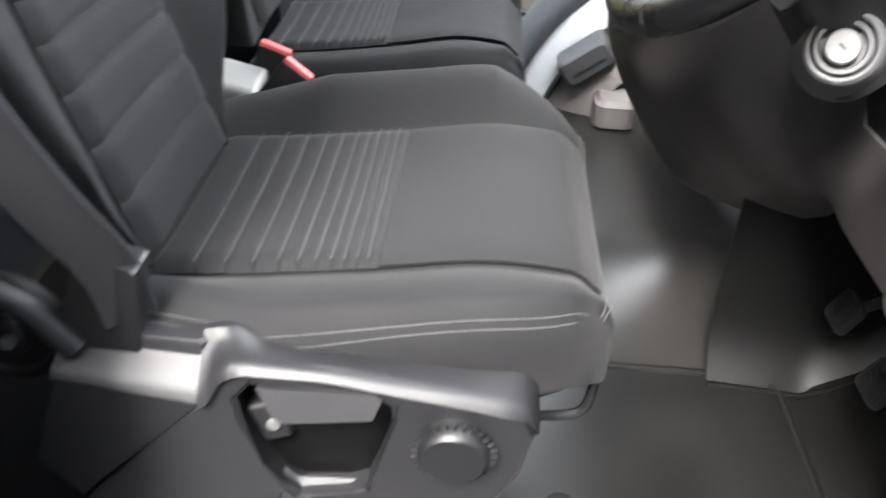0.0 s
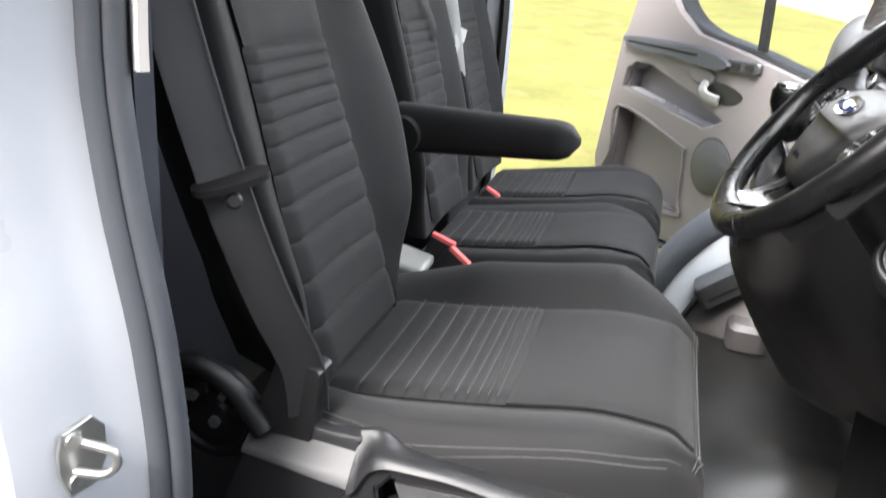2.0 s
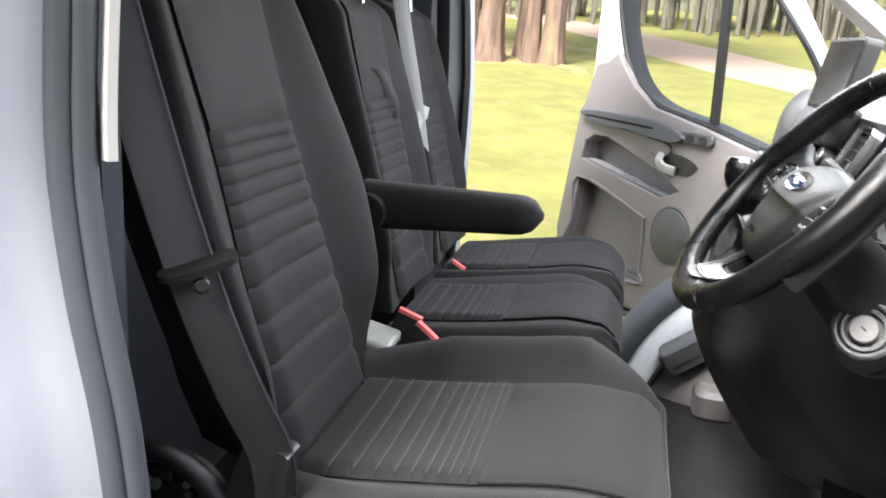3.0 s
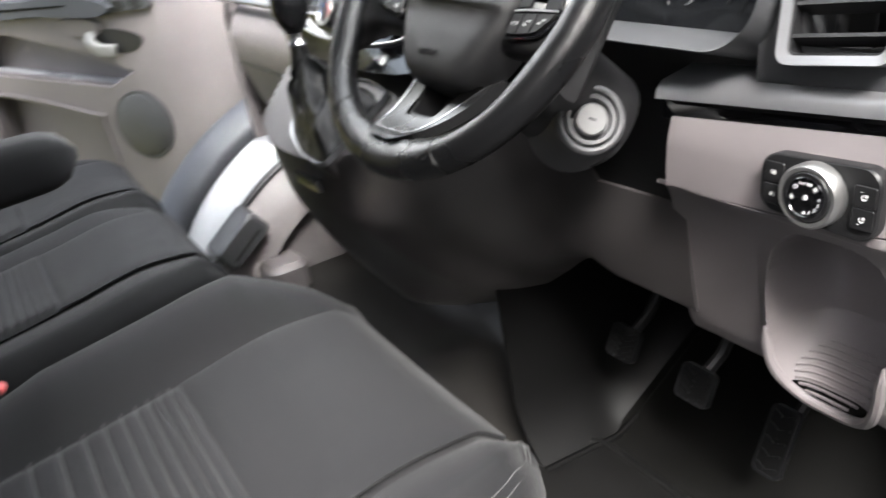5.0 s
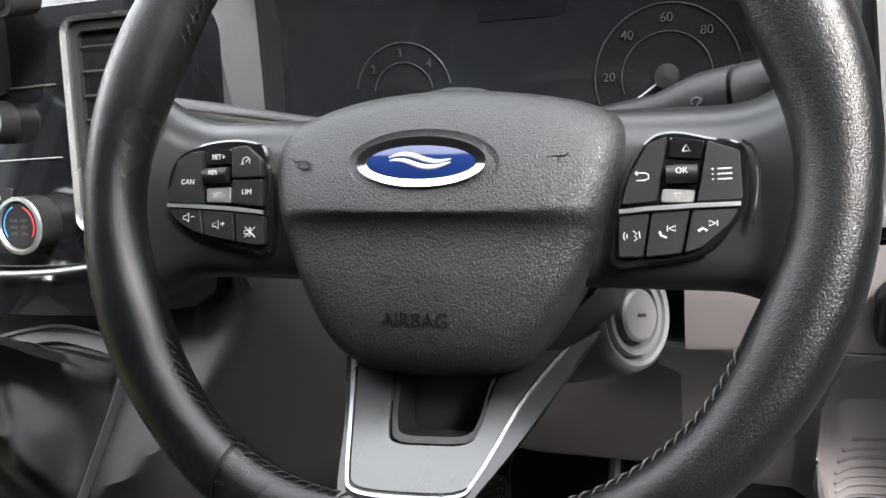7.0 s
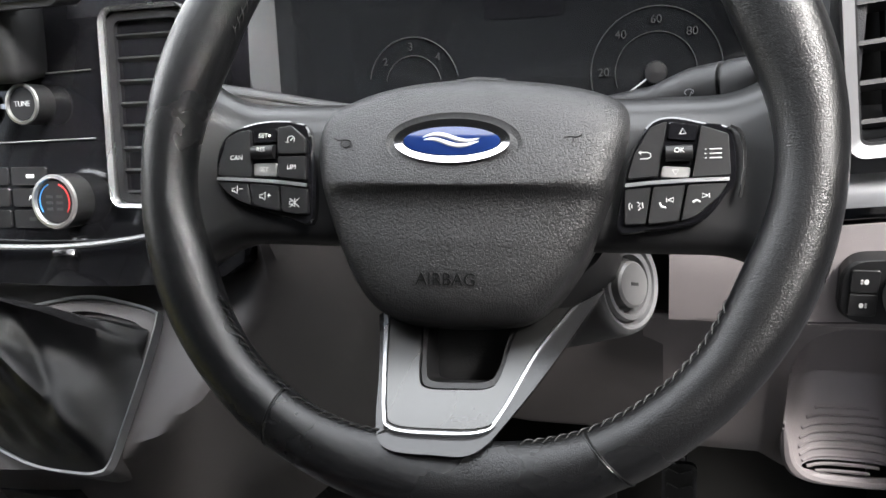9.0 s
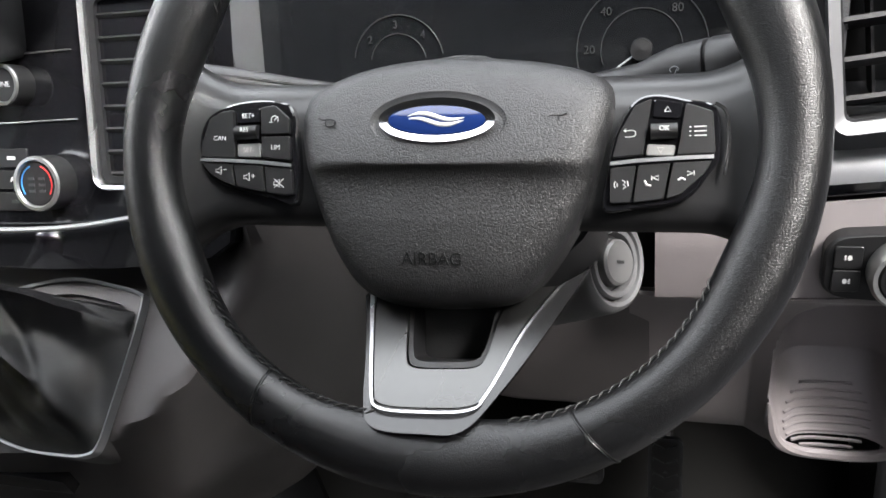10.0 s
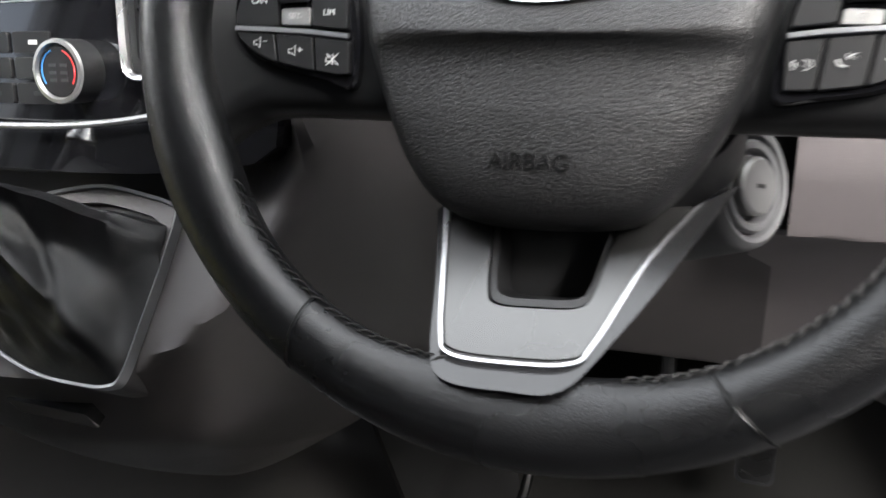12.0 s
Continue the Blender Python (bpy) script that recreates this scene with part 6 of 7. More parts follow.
def key_button(parent, pts, sym="", text="", top=0.0016, mat=BUTTON, at=(0, 0)):
    b = part("button", slab(soften(pts), ZB - 0.003, ZB + top, inset=0.0005), mat, parent, "black push button")
    c = sum((Vector((p[0], p[1])) for p in pts), Vector((0, 0))) / len(pts) + Vector(at)
    z = ZB + top + 0.00015
    x, y = c.x, c.y
    if text:
        letters(text, 0.0039, pose(x, y, z, 0, 0, -2), PRINT, b, depth=0.0001)
    spk_ = [(x - 0.0032, y - 0.0009), (x - 0.0016, y - 0.0009), (x + 0.0002, y - 0.0024), (x + 0.0002, y + 0.0024), (x - 0.0016, y + 0.0009), (x - 0.0032, y + 0.0009), (x - 0.0032, y - 0.0009)]
    if sym == "quieter":
        line_marks(b, z, spk_, [(x + 0.0015, y + 0.0004), (x + 0.0036, y + 0.0004)])
    if sym == "louder":
        line_marks(b, z, spk_, [(x + 0.0015, y + 0.0004), (x + 0.0038, y + 0.0004)], [(x + 0.0026, y + 0.0015), (x + 0.0026, y - 0.0007)])
    if sym == "mute":
        line_marks(b, z, spk_, [(x - 0.003, y - 0.0026), (x + 0.003, y + 0.0026)], [(x - 0.003, y + 0.0026), (x + 0.003, y - 0.0026)])
    if sym == "list":
        line_marks(b, z, *[[(x - 0.0018, y + k * 0.0023), (x + 0.0042, y + k * 0.0023)] for k in (-1, 0, 1)], *[[(x - 0.0042, y + k * 0.0023), (x - 0.0034, y + k * 0.0023)] for k in (-1, 0, 1)], r=0.00032)
    if sym == "back":
        line_marks(b, z, [(x - 0.003, y + 0.0017), (x + 0.0012, y + 0.0017), (x + 0.0028, y + 0.0009), (x + 0.0028, y - 0.0009), (x + 0.0012, y - 0.0017), (x - 0.0026, y - 0.0017)], [(x - 0.002, y + 0.0026), (x - 0.0032, y + 0.0017), (x - 0.002, y + 0.0008)])
    if sym in ("up", "down"):
        k = 1 if sym == "up" else -1
        line_marks(b, z, [(x - 0.0016, y - 0.0012 * k), (x + 0.0016, y - 0.0012 * k), (x, y + 0.0016 * k), (x - 0.0016, y - 0.0012 * k)])
    if sym == "voice":
        line_marks(b, z, *[[(x - 0.001 - r * math.cos(q), y + r * math.sin(q)) for q in np.linspace(-0.7, 0.7, 5)] for r in (0.0014, 0.0028)], [(x + 0.0004, y + 0.0022), (x + 0.002, y + 0.0012), (x + 0.001, y), (x + 0.0022, y - 0.0012), (x + 0.0008, y - 0.0022)], [(x + 0.003, y + 0.002), (x + 0.0034, y - 0.001)])
    if sym in ("answer", "hang_up"):
        d = 1 if sym == "answer" else -1
        line_marks(b, z, [(x - 0.0034, y + 0.001), (x - 0.0026, y - 0.0012), (x - 0.0002, y - 0.002)] if d > 0 else [(x - 0.0038, y - 0.0012), (x - 0.002, y - 0.0001), (x - 0.0002, y - 0.0012)], r=0.0006)
        line_marks(b, z, [(x + 0.0022 - 0.0014 * d, y + 0.0022), (x + 0.0022 + 0.0014 * d, y + 0.0034), (x + 0.0022 + 0.0014 * d, y + 0.0010), (x + 0.0022 - 0.0014 * d, y + 0.0022)], [(x + 0.0022 - 0.002 * d, y + 0.0034), (x + 0.0022 - 0.002 * d, y + 0.001)])
    if sym == "gauge":
        line_marks(b, z, [(x + 0.0022 * math.cos(a), y + 0.0022 * math.sin(a)) for a in np.linspace(-0.6, 3.6, 12)], [(x - 0.0004, y - 0.0006), (x + 0.0012, y + 0.001)], [(x - 0.0034, y - 0.0014), (x - 0.0012, y - 0.0014)])
    return b


def rocker(parent, x, y, w, text):
    """A ribbed thumb roller between two printed fields."""
    body = rings([[(x + w * k, y + 0.0042 * math.cos(a), ZB + 0.0005 + 0.0052 * math.sin(a)) for a in np.linspace(0, math.pi, 12)] for k in (-0.5, -0.45, 0.45, 0.5)])
    b = part("thumb_roller", body, BUTTON, parent, "black thumb roller", sharp=60)
    letters(text, 0.0036, pose(x, y + 0.0006, ZB + 0.0059, 0, 0, -2), PRINT, b, depth=0.0001)
    return b


podl = pod([(-0.1545, -0.004), (-0.1495, 0.0147), (-0.129, 0.0224), (-0.1045, 0.0215), (-0.0945, 0.012), (-0.0915, -0.035), (-0.1075, -0.0345), (-0.1295, -0.029), (-0.146, -0.0215)], 0.03)
podr = pod([(0.0868, -0.0225), (0.0905, -0.006), (0.0998, 0.0095), (0.1105, 0.0133), (0.1265, 0.0098), (0.1408, 0.0045), (0.1422, -0.0196), (0.1375, -0.027), (0.1245, -0.0413), (0.0998, -0.0455), (0.084, -0.0452)], 0.03)
key_button(podl, [(-0.1526, -0.0033), (-0.1522, -0.0092), (-0.1297, -0.0108), (-0.132, 0.0182), (-0.1395, 0.0175), (-0.1474, 0.0137)], text="CAN", at=(0.002, -0.003))
key_button(podl, [(-0.1306, 0.0187), (-0.1152, 0.0187), (-0.1147, 0.0102), (-0.13, 0.0102)], text="SET+", top=0.0003, mat=GLOSS, at=(0, -0.0002))
rocker(podl, -0.1224, 0.0042, 0.0142, "RES")
key_button(podl, [(-0.1296, -0.0022), (-0.1144, -0.0022), (-0.1142, -0.0106), (-0.1292, -0.0098)], text="SET-", top=0.0003, mat=SATIN)
key_button(podl, [(-0.114, 0.0187), (-0.1053, 0.0196), (-0.0962, 0.0115), (-0.0957, 0.0023), (-0.1136, 0.0026)], sym="gauge")
key_button(podl, [(-0.1134, 0.0014), (-0.0956, 0.001), (-0.0948, -0.0134), (-0.1128, -0.0112)], text="LIM")
part("pod_strip", ribbon([(-0.1524, -0.0108, ZB + 0.0014), (-0.1315, -0.0124, ZB + 0.002), (-0.113, -0.0141, ZB + 0.002), (-0.0942, -0.0166, ZB + 0.0014)], 0.0022, 0.0018, (0.08, 1, 0)), BEAM, podl, "bright strip between the switches")
key_button(podl, [(-0.1518, -0.0124), (-0.1322, -0.014), (-0.1298, -0.0274), (-0.1375, -0.0245), (-0.1448, -0.0205), (-0.1502, -0.015)], sym="quieter", at=(0.002, 0.001))
key_button(podl, [(-0.1312, -0.0142), (-0.1122, -0.0163), (-0.1105, -0.0315), (-0.1288, -0.0276)], sym="louder")
key_button(podl, [(-0.1112, -0.0164), (-0.0938, -0.0186), (-0.0928, -0.0335), (-0.1, -0.0336), (-0.1095, -0.0317)], sym="mute")
key_button(podr, [(0.0883, -0.0192), (0.0918, -0.0065), (0.1003, 0.0081), (0.109, 0.0113), (0.104, -0.0182)], sym="back", at=(-0.001, -0.002))
key_button(podr, [(0.1103, 0.0112), (0.1248, 0.0085), (0.1232, 0.0002), (0.109, 0.0018)], sym="up", top=0.0003, mat=GLOSS)
rocker(podr, 0.1148, -0.0062, 0.0134, "OK")
key_button(podr, [(0.1064, -0.0124), (0.1205, -0.0136), (0.1197, -0.0192), (0.1053, -0.0184)], sym="down", top=0.0003, mat=SATIN)
key_button(podr, [(0.126, 0.0082), (0.1393, 0.0032), (0.1402, -0.0186), (0.1212, -0.019)], sym="list", at=(0, -0.0005))
part("pod_strip", ribbon([(0.0874, -0.0225, ZB + 0.0014), (0.1, -0.0215, ZB + 0.002), (0.12, -0.0208, ZB + 0.002), (0.1392, -0.0205, ZB + 0.0014)], 0.0022, 0.0018, (-0.05, 1, 0)), BEAM, podr, "bright strip between the switches")
key_button(podr, [(0.0872, -0.0245), (0.1005, -0.0236), (0.0975, -0.0432), (0.0868, -0.0432)], sym="voice")
key_button(podr, [(0.1016, -0.0236), (0.1178, -0.0228), (0.1142, -0.0418), (0.0987, -0.0432)], sym="answer")
key_button(podr, [(0.119, -0.0228), (0.1385, -0.0224), (0.135, -0.0285), (0.1228, -0.0394), (0.1154, -0.0417)], sym="hang_up", at=(-0.001, 0))
part("pod_edge", tube(smooth_line([(0.1405, 0.0075, ZB), (0.1458, 0.003, ZB), (0.1472, -0.012, ZB), (0.1445, -0.03, ZB)], 6), 0.0011, 6), CHROME, podr, "bright pod edge")


# lower spoke
def spoke_z(y):
    """The lower spoke bends back as it climbs under the airbag cover."""
    return 0.003 - 0.042 * (1 - math.exp(-max(0.0, y + 0.1545) / 0.04)) - 1.0 * min(0.0, y + 0.1545)


def bent(bm, shift=0.0):
    for v in bm.verts:
        v.co.z += spoke_z(v.co.y) + shift
    return bm


def strip_plate(left, right, z0, z1, cross=1):
    """A bent plate between two lines of points, finely divided."""
    la, ra = [smooth_line([(p[0], p[1] + 0.0025 * min(1.0, max(0.0, (-0.12 - p[1]) / 0.03)), 0) for p in side], 6) for side in (left, right)]
    loops_ = []
    for p, q in zip(la, ra):
        ups = [(p.lerp(q, k / cross).x, p.lerp(q, k / cross).y, z1) for k in range(cross + 1)]
        loops_.append(ups + [(q.x, q.y, z0), (p.x, p.y, z0)])
    return bent(rings(loops_))


inner_left = [(-0.05, -0.088), (-0.0475, -0.12), (-0.0427, -0.146), (-0.036, -0.1535), (-0.011, -0.1545), (0.0125, -0.153), (0.0205, -0.1452), (0.0375, -0.1105), (0.0565, -0.086)]
window_left = [(-0.0305, -0.088), (-0.0295, -0.1056), (-0.0278, -0.126), (-0.0229, -0.1332), (-0.0045, -0.1338), (0.0125, -0.1325), (0.0188, -0.1255), (0.0245, -0.1047), (0.033, -0.088)]
part("lower_spoke", strip_plate(inner_left, window_left, -0.006, 0.0, 5), SPOKEPLATE, wheel, "satin silver lower spoke", sharp=50)
outer_line = [(-0.0562, -0.09), (-0.0518, -0.1216), (-0.0466, -0.1463), (-0.0385, -0.1572), (-0.011, -0.159), (0.0145, -0.1568), (0.0237, -0.1468), (0.0416, -0.1108), (0.0665, -0.0803)]
groove = [(p[0] * 1.012, p[1] - 0.0006) for p in inner_left]
mid_line = [((p[0] + q[0]) / 2, (p[1] + q[1]) / 2) for p, q in zip(groove, outer_line)]
part("chrome_edge", strip_plate(groove, mid_line, -0.006, 0.0012, 2), VENTFRAME, wheel, "bright chrome edge", sharp=60)
lip_low = [(-0.0563, -0.0915), (-0.052, -0.124), (-0.0472, -0.152), (-0.0375, -0.1645), (-0.011, -0.1665), (0.0115, -0.1645), (0.0285, -0.1455), (0.05, -0.1135), (0.0745, -0.0765)]
part("spoke_lip", strip_plate([(p[0], p[1] - 0.0002) for p in mid_line], lip_low, -0.014, 0.0006, 3), SPOKELIP, wheel, "gloss graphite lower lip and side", sharp=60)
part("spoke_window_wall", strip_plate([(p[0] * 0.99, p[1] + 0.0006) for p in window_left], [(p[0] * 0.9, p[1] + 0.004) for p in window_left], -0.03, -0.0035, 1), DARK, wheel, "dark wall of the spoke opening")
part("spoke_backing", slab([(-0.046, -0.09), (-0.036, -0.148), (0.014, -0.148), (0.05, -0.09)], -0.075, -0.055), DARK, wheel)
part("hub_back", lathe([(0, -0.1), (0.045, -0.1), (0.06, -0.06), (0.07, -0.03), (0, -0.02)], 28, pose(0, -0.02, 0)), DARK, wheel)

# column
column = thing("steering_column", "dark plastic steering column shroud with ignition lock", "steering column", m=WM)
loops = []
for k in range(9):
    t = k / 8
    z = -0.06 - 0.15 * t
    loops.append([(0.008 + p, -0.03 - 0.01 * t + q, z) for p, q in oval(0.006, -0.01 * t, 0.064 + 0.006 * t, 0.046 + 0.012 * t, 32, 2.4)])
part("shroud", rings(loops), DARK, column, "dark grey shroud")
kp = WM.inverted() @ Vector((0.367, 0.737, 1.327))
ka = WM.inverted().to_3x3() @ Vector((-0.44, -0.84, 0.32)).normalized()
KM = axes(kp, ka.cross(Vector((0, 1, 0))), (0, 1, 0))
if (KM.to_3x3() @ Vector((0, 0, 1))).dot(ka) < 0:
    KM = KM @ pose(0, 0, 0, 180, 0, 0)
part("lock_housing", lathe([(0, -0.09), (0.05, -0.09), (0.044, -0.05), (0.0385, -0.02), (0.036, -0.007), (0.034, -0.002), (0.031, 0.0), (0.0285, -0.001), (0.0265, -0.007), (0, -0.009)], 44, KM), LOCKGREY, column, "dark grey round lock housing")
part("lock_ring", lathe([(0.0195, -0.008), (0.0245, -0.008), (0.026, -0.003), (0.0245, -0.0005), (0.021, -0.001), (0.0195, -0.008)], 40, KM), LOCKGREY, column, "raised ring round the lock")
lock = part("ignition_lock", lathe([(0, 0.0028), (0.0145, 0.0028), (0.0162, 0.001), (0.0162, -0.012), (0, -0.012)], 36, KM), LOCKFACE, column, "grey metal ignition lock barrel")
part("keyhole", box((0.0075, 0.0022, 0.001), (0, 0, 0.0028)), DARK, lock).data.transform(KM)
# right stalk: round shaft, wide collar with wiper signs, dark joint and blunt tip
ST = axes(WM.inverted() @ Vector((0.372, 0.688, 1.4635)), (0, 0, 1), (0, 1, 0))
ra, rb = WM.inverted() @ Vector((0.374, 0.71, 1.458)), WM.inverted() @ Vector((0.352, 0.63, 1.478))
ax_ = (rb - ra).normalized()
SMX = axes(ra, ax_, Vector((0, 1, 0.4)))
stalk = part("stalk", rings([[SMX @ Vector((d, q[0], q[1])) for q in oval(0, 0, h, w, 24, 2.6)] for d, h, w in ((-0.06, 0.009, 0.009), (-0.012, 0.011, 0.011), (0.0, 0.0145, 0.0145), (0.012, 0.0175, 0.0165), (0.031, 0.0182, 0.017), (0.0318, 0.0172, 0.016))]), TRIM, column, "black wiper stalk")
part("stalk_joint", rings([[SMX @ Vector((d, q[0], q[1])) for q in oval(0, 0, 0.0168, 0.0156, 24, 2.6)] for d in (0.031, 0.0335)]), MATTRUBBER, stalk)
part("stalk_tip", rings([[SMX @ Vector((d, q[0], q[1])) for q in oval(0, 0, h, w, 24, 2.6)] for d, h, w in ((0.0334, 0.0175, 0.0164), (0.035, 0.0184, 0.0172), (0.062, 0.0178, 0.0165), (0.068, 0.013, 0.012))]), TRIM, stalk, "blunt rotating tip")
for d, h in ((0.006, -0.004), (0.016, 0.004), (0.021, -0.007)):
    w = 0.0172 if d > 0.01 else 0.0158
    c = SMX @ Vector((d, h, w))
    ey_, ex_ = SMX.to_3x3() @ Vector((0, 0.9, 0)), SMX.to_3x3() @ Vector((0.9, 0, 0))
    arc_ = [c + ex_ * 0.0036 * math.cos(q) + ey_ * (0.0036 * math.sin(q) - 0.001) for q in np.linspace(0.5, 2.6, 7)]
    part("symbol", merge(tube(arc_, 0.00032, 4), tube([c - ey_ * 0.0022, c + ey_ * 0.0008 + ex_ * 0.0018], 0.00032, 4), tube([c - ex_ * 0.002 - ey_ * 0.0008, arc_[-1]], 0.00028, 4), tube([c + ex_ * 0.002 - ey_ * 0.0008, arc_[0]], 0.00028, 4)), GREYPRINT, stalk, "printed wiper sign")
la, lb = WM.inverted() @ Vector((0.395, 0.88, 1.438)), WM.inverted() @ Vector((0.358, 1.02, 1.478))
part("stalk", tube([la, la.lerp(lb, 0.3), la.lerp(lb, 0.5), la.lerp(lb, 0.8), la.lerp(lb, 0.97), lb], 0.0115, 16, flat=0.75, taper=lambda s: tab(s, [(0, 0.7), (0.4, 0.8), (0.7, 1.0), (0.95, 0.95), (1.0, 0.6)])), DARK, column, "black indicator stalk")
part("stalk_ridge", tube([la.lerp(lb, 0.45) + Vector((0, 0.003, 0.0075)), la.lerp(lb, 0.97) + Vector((0, 0.003, 0.0078))], 0.0012, 6), DARK, column)

# ---------------------------------------------------------------- passenger door, standing open
DT = Vector((-0.71, 0.78, 0)).normalized()
DM = axes((0.6, 2.2, 0), DT, (0, 0, 1))
door = thing("passenger_door", "open white passenger door with stone grey lining and window", "door", m=DM)
OUTER = [(0.02, 0.72), (0.0, 1.0), (0.0, 1.45), (0.04, 1.58), (0.3, 1.93), (0.45, 2.02), (0.98, 2.02), (1.03, 1.85), (1.03, 1.55), (1.055, 1.39), (1.12, 0.95), (1.1, 0.75), (1.0, 0.66), (0.3, 0.66), (0.1, 0.67)]
WIN = smooth_line([(0.055, 1.5), (0.06, 1.6), (0.27, 1.83), (0.4, 1.95), (0.9, 1.95), (0.935, 1.85), (0.872, 1.64), (0.79, 1.51), (0.66, 1.437), (0.43, 1.395), (0.19, 1.345), (0.08, 1.37)], 4, True)
WIN = [(p.x, p.y) for p in WIN]
P1 = [(1.0, 1.27), (0.95, 1.3), (0.87, 1.3), (0.64, 1.232), (0.485, 1.168), (0.57, 1.13), (1.014, 1.2)]
P2 = [(1.015, 1.13), (0.66, 1.055), (0.63, 1.025), (0.62, 0.86), (0.63, 0.8), (1.06, 0.8), (1.03, 0.95)]
part("door_shell", plate(OUTER, [WIN, P1, P2], -0.11, -0.035), WHITE, door, "white painted steel door frame", bevel=0.006)
PANEL = [(0.06, 0.74), (0.04, 1.0), (0.05, 1.33), (0.19, 1.34), (0.43, 1.392), (0.66, 1.432), (0.77, 1.5), (0.87, 1.61), (0.92, 1.575), (0.985, 1.56), (1.03, 1.41), (1.05, 1.39), (1.125, 0.9), (1.08, 0.76), (1.0, 0.7), (0.2, 0.7)]
part("door_card", plate(PANEL, [P1, P2], -0.034, -0.004), GREY, door, "stone grey moulded door lining", bevel=0.005)
for p in (P1, P2):
    part("pocket_back", slab([(q[0], q[1]) for q in p], -0.1, -0.085), GREY, door, "recessed back of the door pocket")
    part("pocket_wall", frame_ring([(q[0] * 1.001, q[1]) for q in p], [(q[0] * 0.985 + 0.012, q[1] * 0.985 + 0.017) for q in p], -0.09, -0.032), GREY, door)
part("window_seal", tube([(p[0], p[1], -0.034) for p in WIN], 0.009, 6, closed=True, up=(0, 0, 1)), DARK, door, "black window seal")
part("window_reveal", frame_ring(WIN, [(0.5 + (p[0] - 0.5) * 0.965, 1.65 + (p[1] - 1.65) * 0.955) for p in WIN], -0.108, -0.033), DARK, door, "black rubber window channel")
part("window_bar", box((0.026, 0.56, 0.02), (0.44, 1.67, -0.06), (0, 0, -3)), DARK, door, "black upright window bar")
dg = part("window_pane", slab(WIN, -0.075, -0.071), PANE, door, "clear door window")
dg.visible_shadow = False
grip = smooth_line([(1.02, 1.385), (0.9, 1.395), (0.62, 1.392), (0.48, 1.358), (0.52, 1.328), (0.7, 1.34), (0.85, 1.345), (0.98, 1.36)], 4, True)
part("armrest_strip", slab([(p.x, p.y) for p in grip], -0.01, 0.024, inset=0.008), SEAL, door, "dark charcoal grab strip")
part("strip_groove", tube([(0.98, 1.373, 0.0225), (0.8, 1.37, 0.0235), (0.62, 1.366, 0.0225)], 0.004, 6), MATTRUBBER, door)
part("switch_bezel", slab(rounded(0.36, 1.335, 0.5, 1.372, 0.012), -0.006, 0.012, inset=0.005), DASH, door, "dark window switch bezel")
for bx in (0.4, 0.455):
    part("window_switch", slab(rounded(bx - 0.018, 1.342, bx + 0.018, 1.365, 0.005), 0.011, 0.016, inset=0.002), DARK, door)
part("pull_cup", slab(smooth_line([(0.66, 1.33), (0.56, 1.322), (0.545, 1.285), (0.6, 1.27), (0.655, 1.29)], 4, True), -0.006, 0.006, inset=0.006), GREY, door, "moulded pull cup under the strip")
spk = part("speaker", lathe([(0, 0.006), (0.078, 0.006), (0.083, 0.003), (0.085, -0.006), (0, -0.006)], 40, pose(0.495, 1.012, 0.0) @ Matrix.Diagonal((1.0, 1.1, 1, 1))), DASH, door, "round grey speaker grille")
part("speaker_ring", lathe([(0.083, 0.0), (0.092, 0.001), (0.094, -0.004), (0.083, -0.005), (0.083, 0.0)], 44, pose(0.495, 1.012, -0.001) @ Matrix.Diagonal((1.0, 1.1, 1, 1))), DASH, spk)
hd = part("handle_recess", slab(smooth_line([(0.6, 1.285), (0.5, 1.29), (0.42, 1.262), (0.45, 1.228), (0.52, 1.225), (0.58, 1.25)], 4, True), -0.012, -0.0015), DARK, door, "dark handle recess")
part("door_handle", tube(smooth_line([(0.58, 1.285, 0.0), (0.575, 1.262, 0.018), (0.55, 1.24, 0.018), (0.51, 1.232, 0.004)], 5), 0.018, 8, flat=0.5), GREASE, hd, "pale silver inner door handle")
part("door_seal", tube(smooth_line([(1.12, 0.86, -0.03), (1.06, 0.7, -0.03), (0.7, 0.665, -0.03), (0.3, 0.68, -0.03), (0.08, 0.76, -0.03), (0.03, 1.0, -0.03), (0.02, 1.35, -0.03)], 8), 0.018, 8), DARK, door, "black door edge seal")
part("pocket_lip", tube(smooth_line([(p[0], p[1], 0.0) for p in P2], 4, True), 0.006, 6, closed=True, up=(0, 0, 1)), GREY, door, "rounded lip of the door pocket")
part("reflector", box((0.02, 0.03, 0.01), (1.125, 0.89, -0.03)), RED, door, "small red door reflector")

for ob in door.children_recursive:
    ob.data.transform(Matrix.Diagonal((1, 1, -1, 1)))
    ob.data.flip_normals()

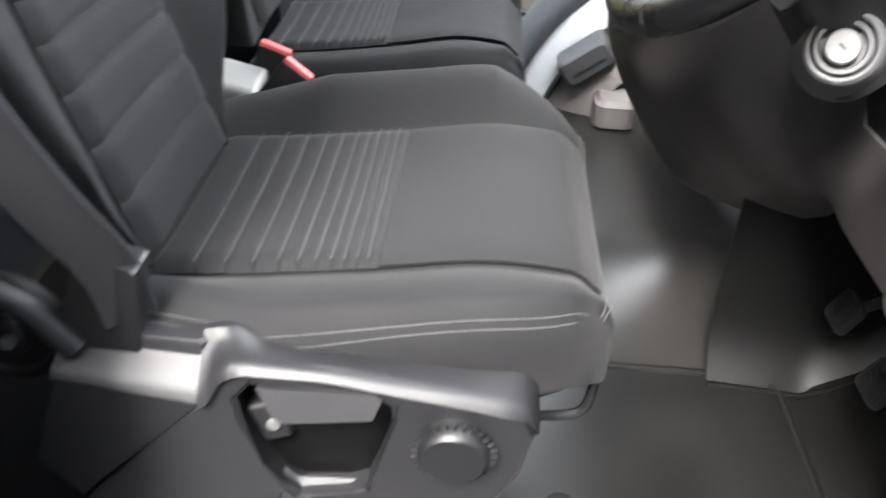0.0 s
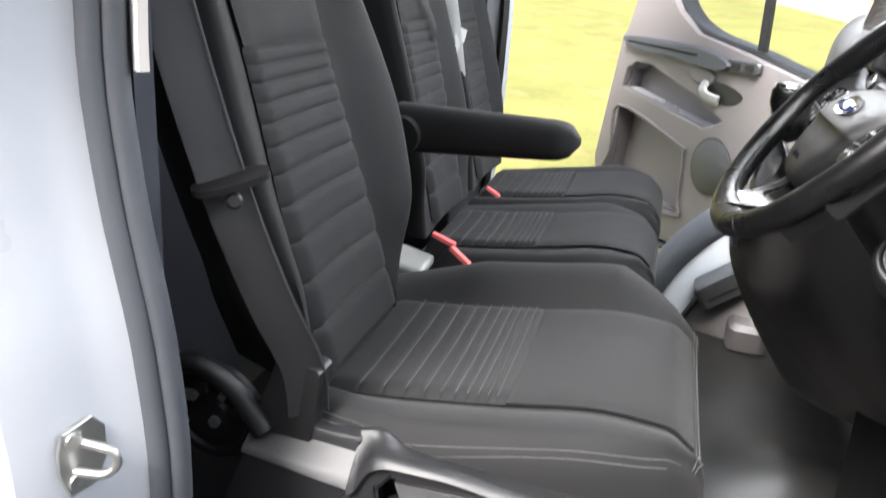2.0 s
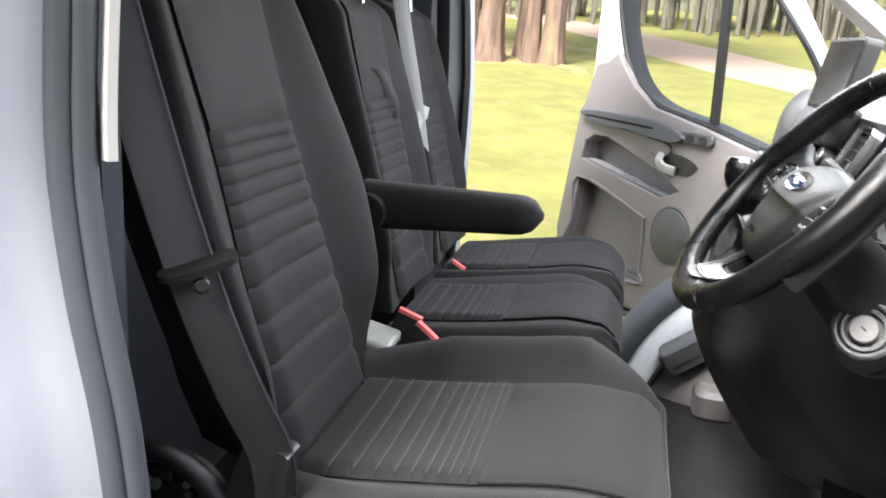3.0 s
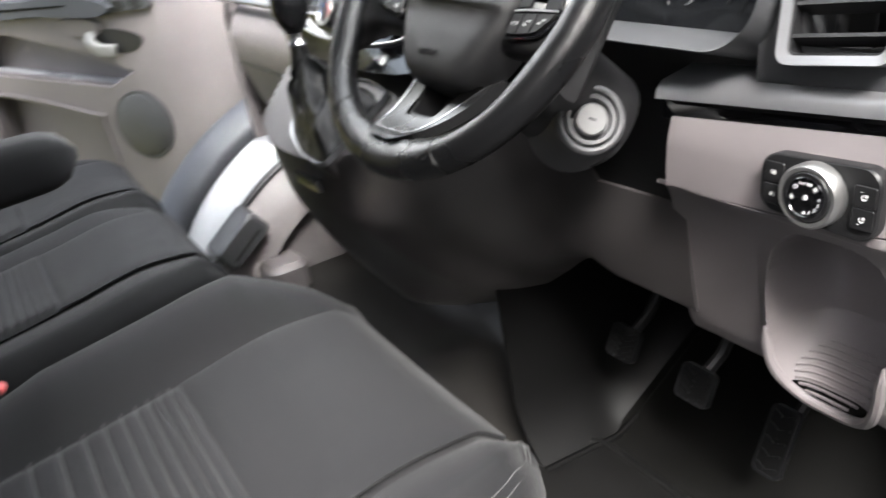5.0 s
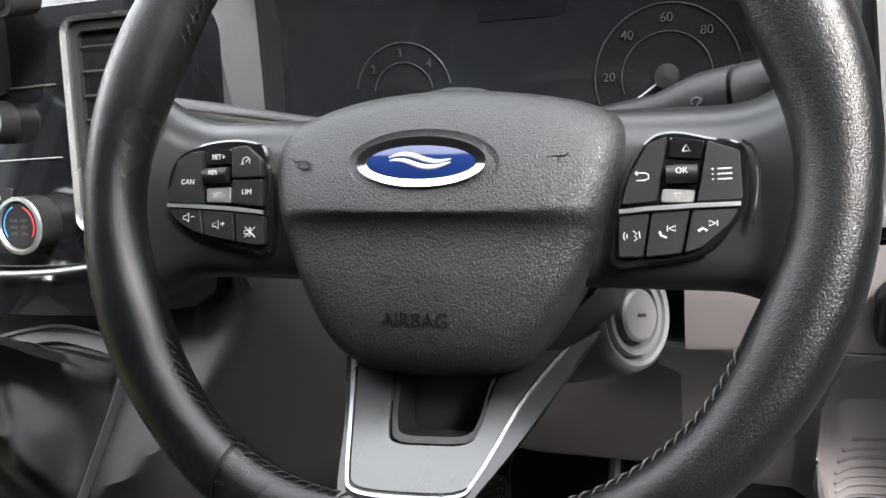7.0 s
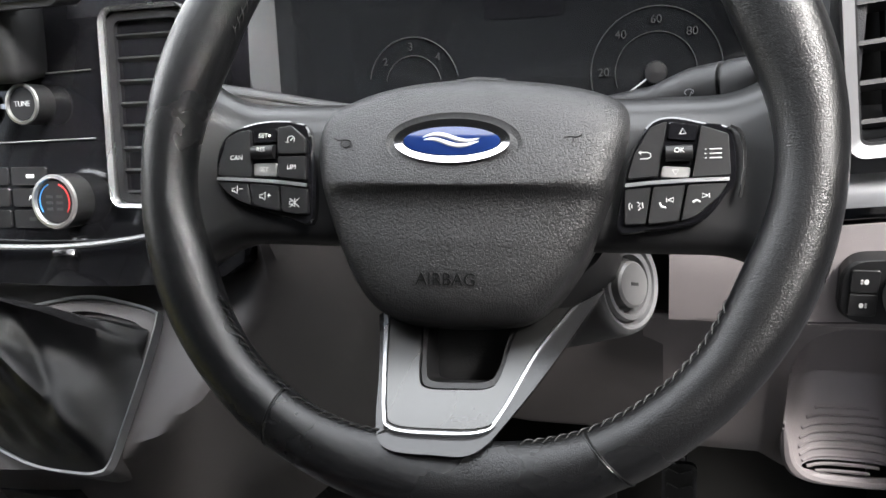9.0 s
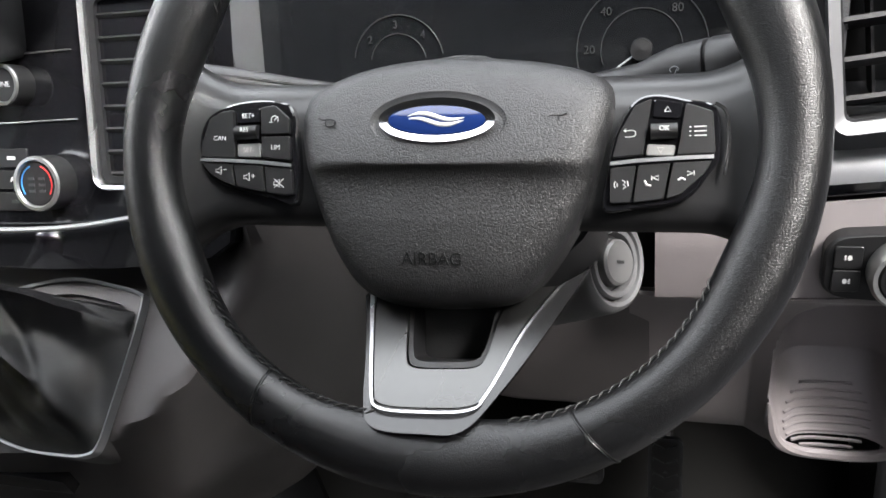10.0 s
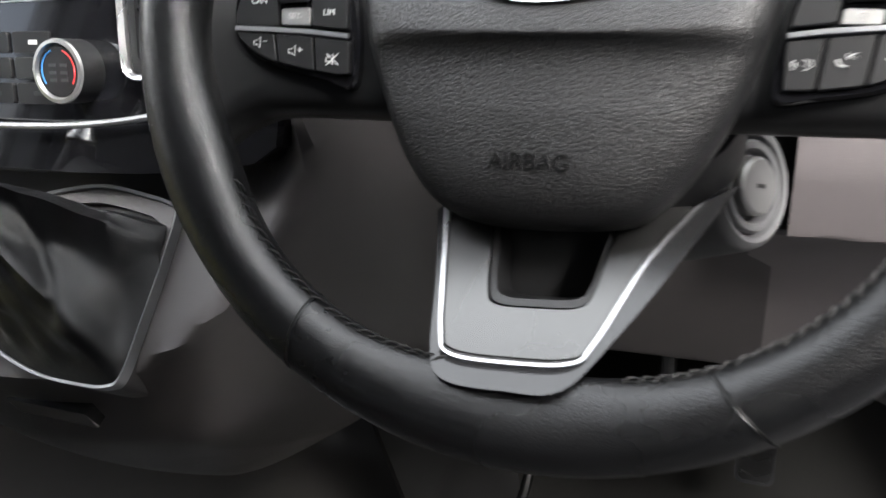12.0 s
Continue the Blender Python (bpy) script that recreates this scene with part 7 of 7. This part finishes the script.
# ---------------------------------------------------------------- on the driver's pillar
JM = axes((-0.366, 0.303, 1.165), (0.25, 0.97, 0), (0, 0, 1))
if (JM.to_3x3() @ Vector((0, 0, 1))).x < 0:
    JM = axes((-0.366, 0.303, 1.165), (-0.25, -0.97, 0), (0, 0, 1))
sk = thing("door_striker", "zinc steel door striker loop with two screws", "door striker", m=JM)
part("plate", slab([(-0.02, 0.03), (0.01, 0.035), (0.022, 0.02), (0.022, -0.012), (0.008, -0.035), (-0.018, -0.035), (-0.026, -0.01), (-0.026, 0.012)], 0.0, 0.004, inset=0.001), STEEL, sk)
part("loop", tube(smooth_line([(-0.004, 0.014, 0.002), (0.004, 0.013, 0.026), (0.008, 0.008, 0.034), (0.008, -0.004, 0.034), (0.0, -0.012, 0.026), (-0.012, -0.012, 0.002)], 6), 0.0042, 10), STEEL, sk, "bright steel loop")
for s in (0.02, -0.022):
    part("screw", lathe([(0, 0.004), (0.008, 0.004), (0.0075, 0.007), (0.004, 0.0075), (0, 0.006)], 14, pose(-0.012, s, 0)), STEEL, sk)
SM = axes((-0.366, 0.308, 0.97), JM.to_3x3() @ Vector((1, 0, 0)), (0, 0, 1))
lab = thing("tyre_pressure_sticker", "black tyre pressure sticker with white print", "sticker", m=SM @ pose(0, 0.014, 0) @ Matrix.Diagonal((0.8, 0.88, 1, 1)))
part("film", slab(rounded(-0.045, -0.075, 0.045, 0.075, 0.008), 0.0, 0.0012), STICKER, lab)


def mark(u0, v0, u1, v1, mat=PRINT):
    """A printed bar between two places on the sticker, from its upper corner."""
    part("print", box((abs(u1 - u0) * 0.09, abs(v1 - v0) * 0.15, 0.0004), (-0.045 + 0.09 * (u0 + u1) / 2, 0.075 - 0.15 * (v0 + v1) / 2, 0.0014)), mat, lab)


for k in range(9):
    mark(0.13, 0.1 + 0.036 * k, 0.24, 0.127 + 0.036 * k)
for k in range(5):
    mark(0.86, 0.22 + 0.036 * k, 0.93, 0.248 + 0.036 * k, GREYPRINT)
mark(0.33, 0.03, 0.345, 0.97, GREYPRINT)
mark(0.04, 0.57, 0.6, 0.578, GREYPRINT)
mark(0.04, 0.73, 0.6, 0.738, GREYPRINT)
mark(0.6, 0.57, 0.615, 0.88, GREYPRINT)
mark(0.82, 0.05, 0.95, 0.14)
mark(0.74, 0.57, 0.92, 0.65)
mark(0.8, 0.65, 0.83, 0.83)
mark(0.72, 0.83, 0.82, 0.88)
for v in (0.62, 0.78, 0.92):
    for k in range(3):
        mark(0.08 + 0.085 * k, v, 0.14 + 0.085 * k, v + 0.045)
part("print_ring", tube([(0.004 + 0.0125 * math.cos(a), 0.061 + 0.0105 * math.sin(a), 0.0014) for a in np.linspace(0, 6.1, 24)], 0.0012, 5, closed=True), PRINT, lab)
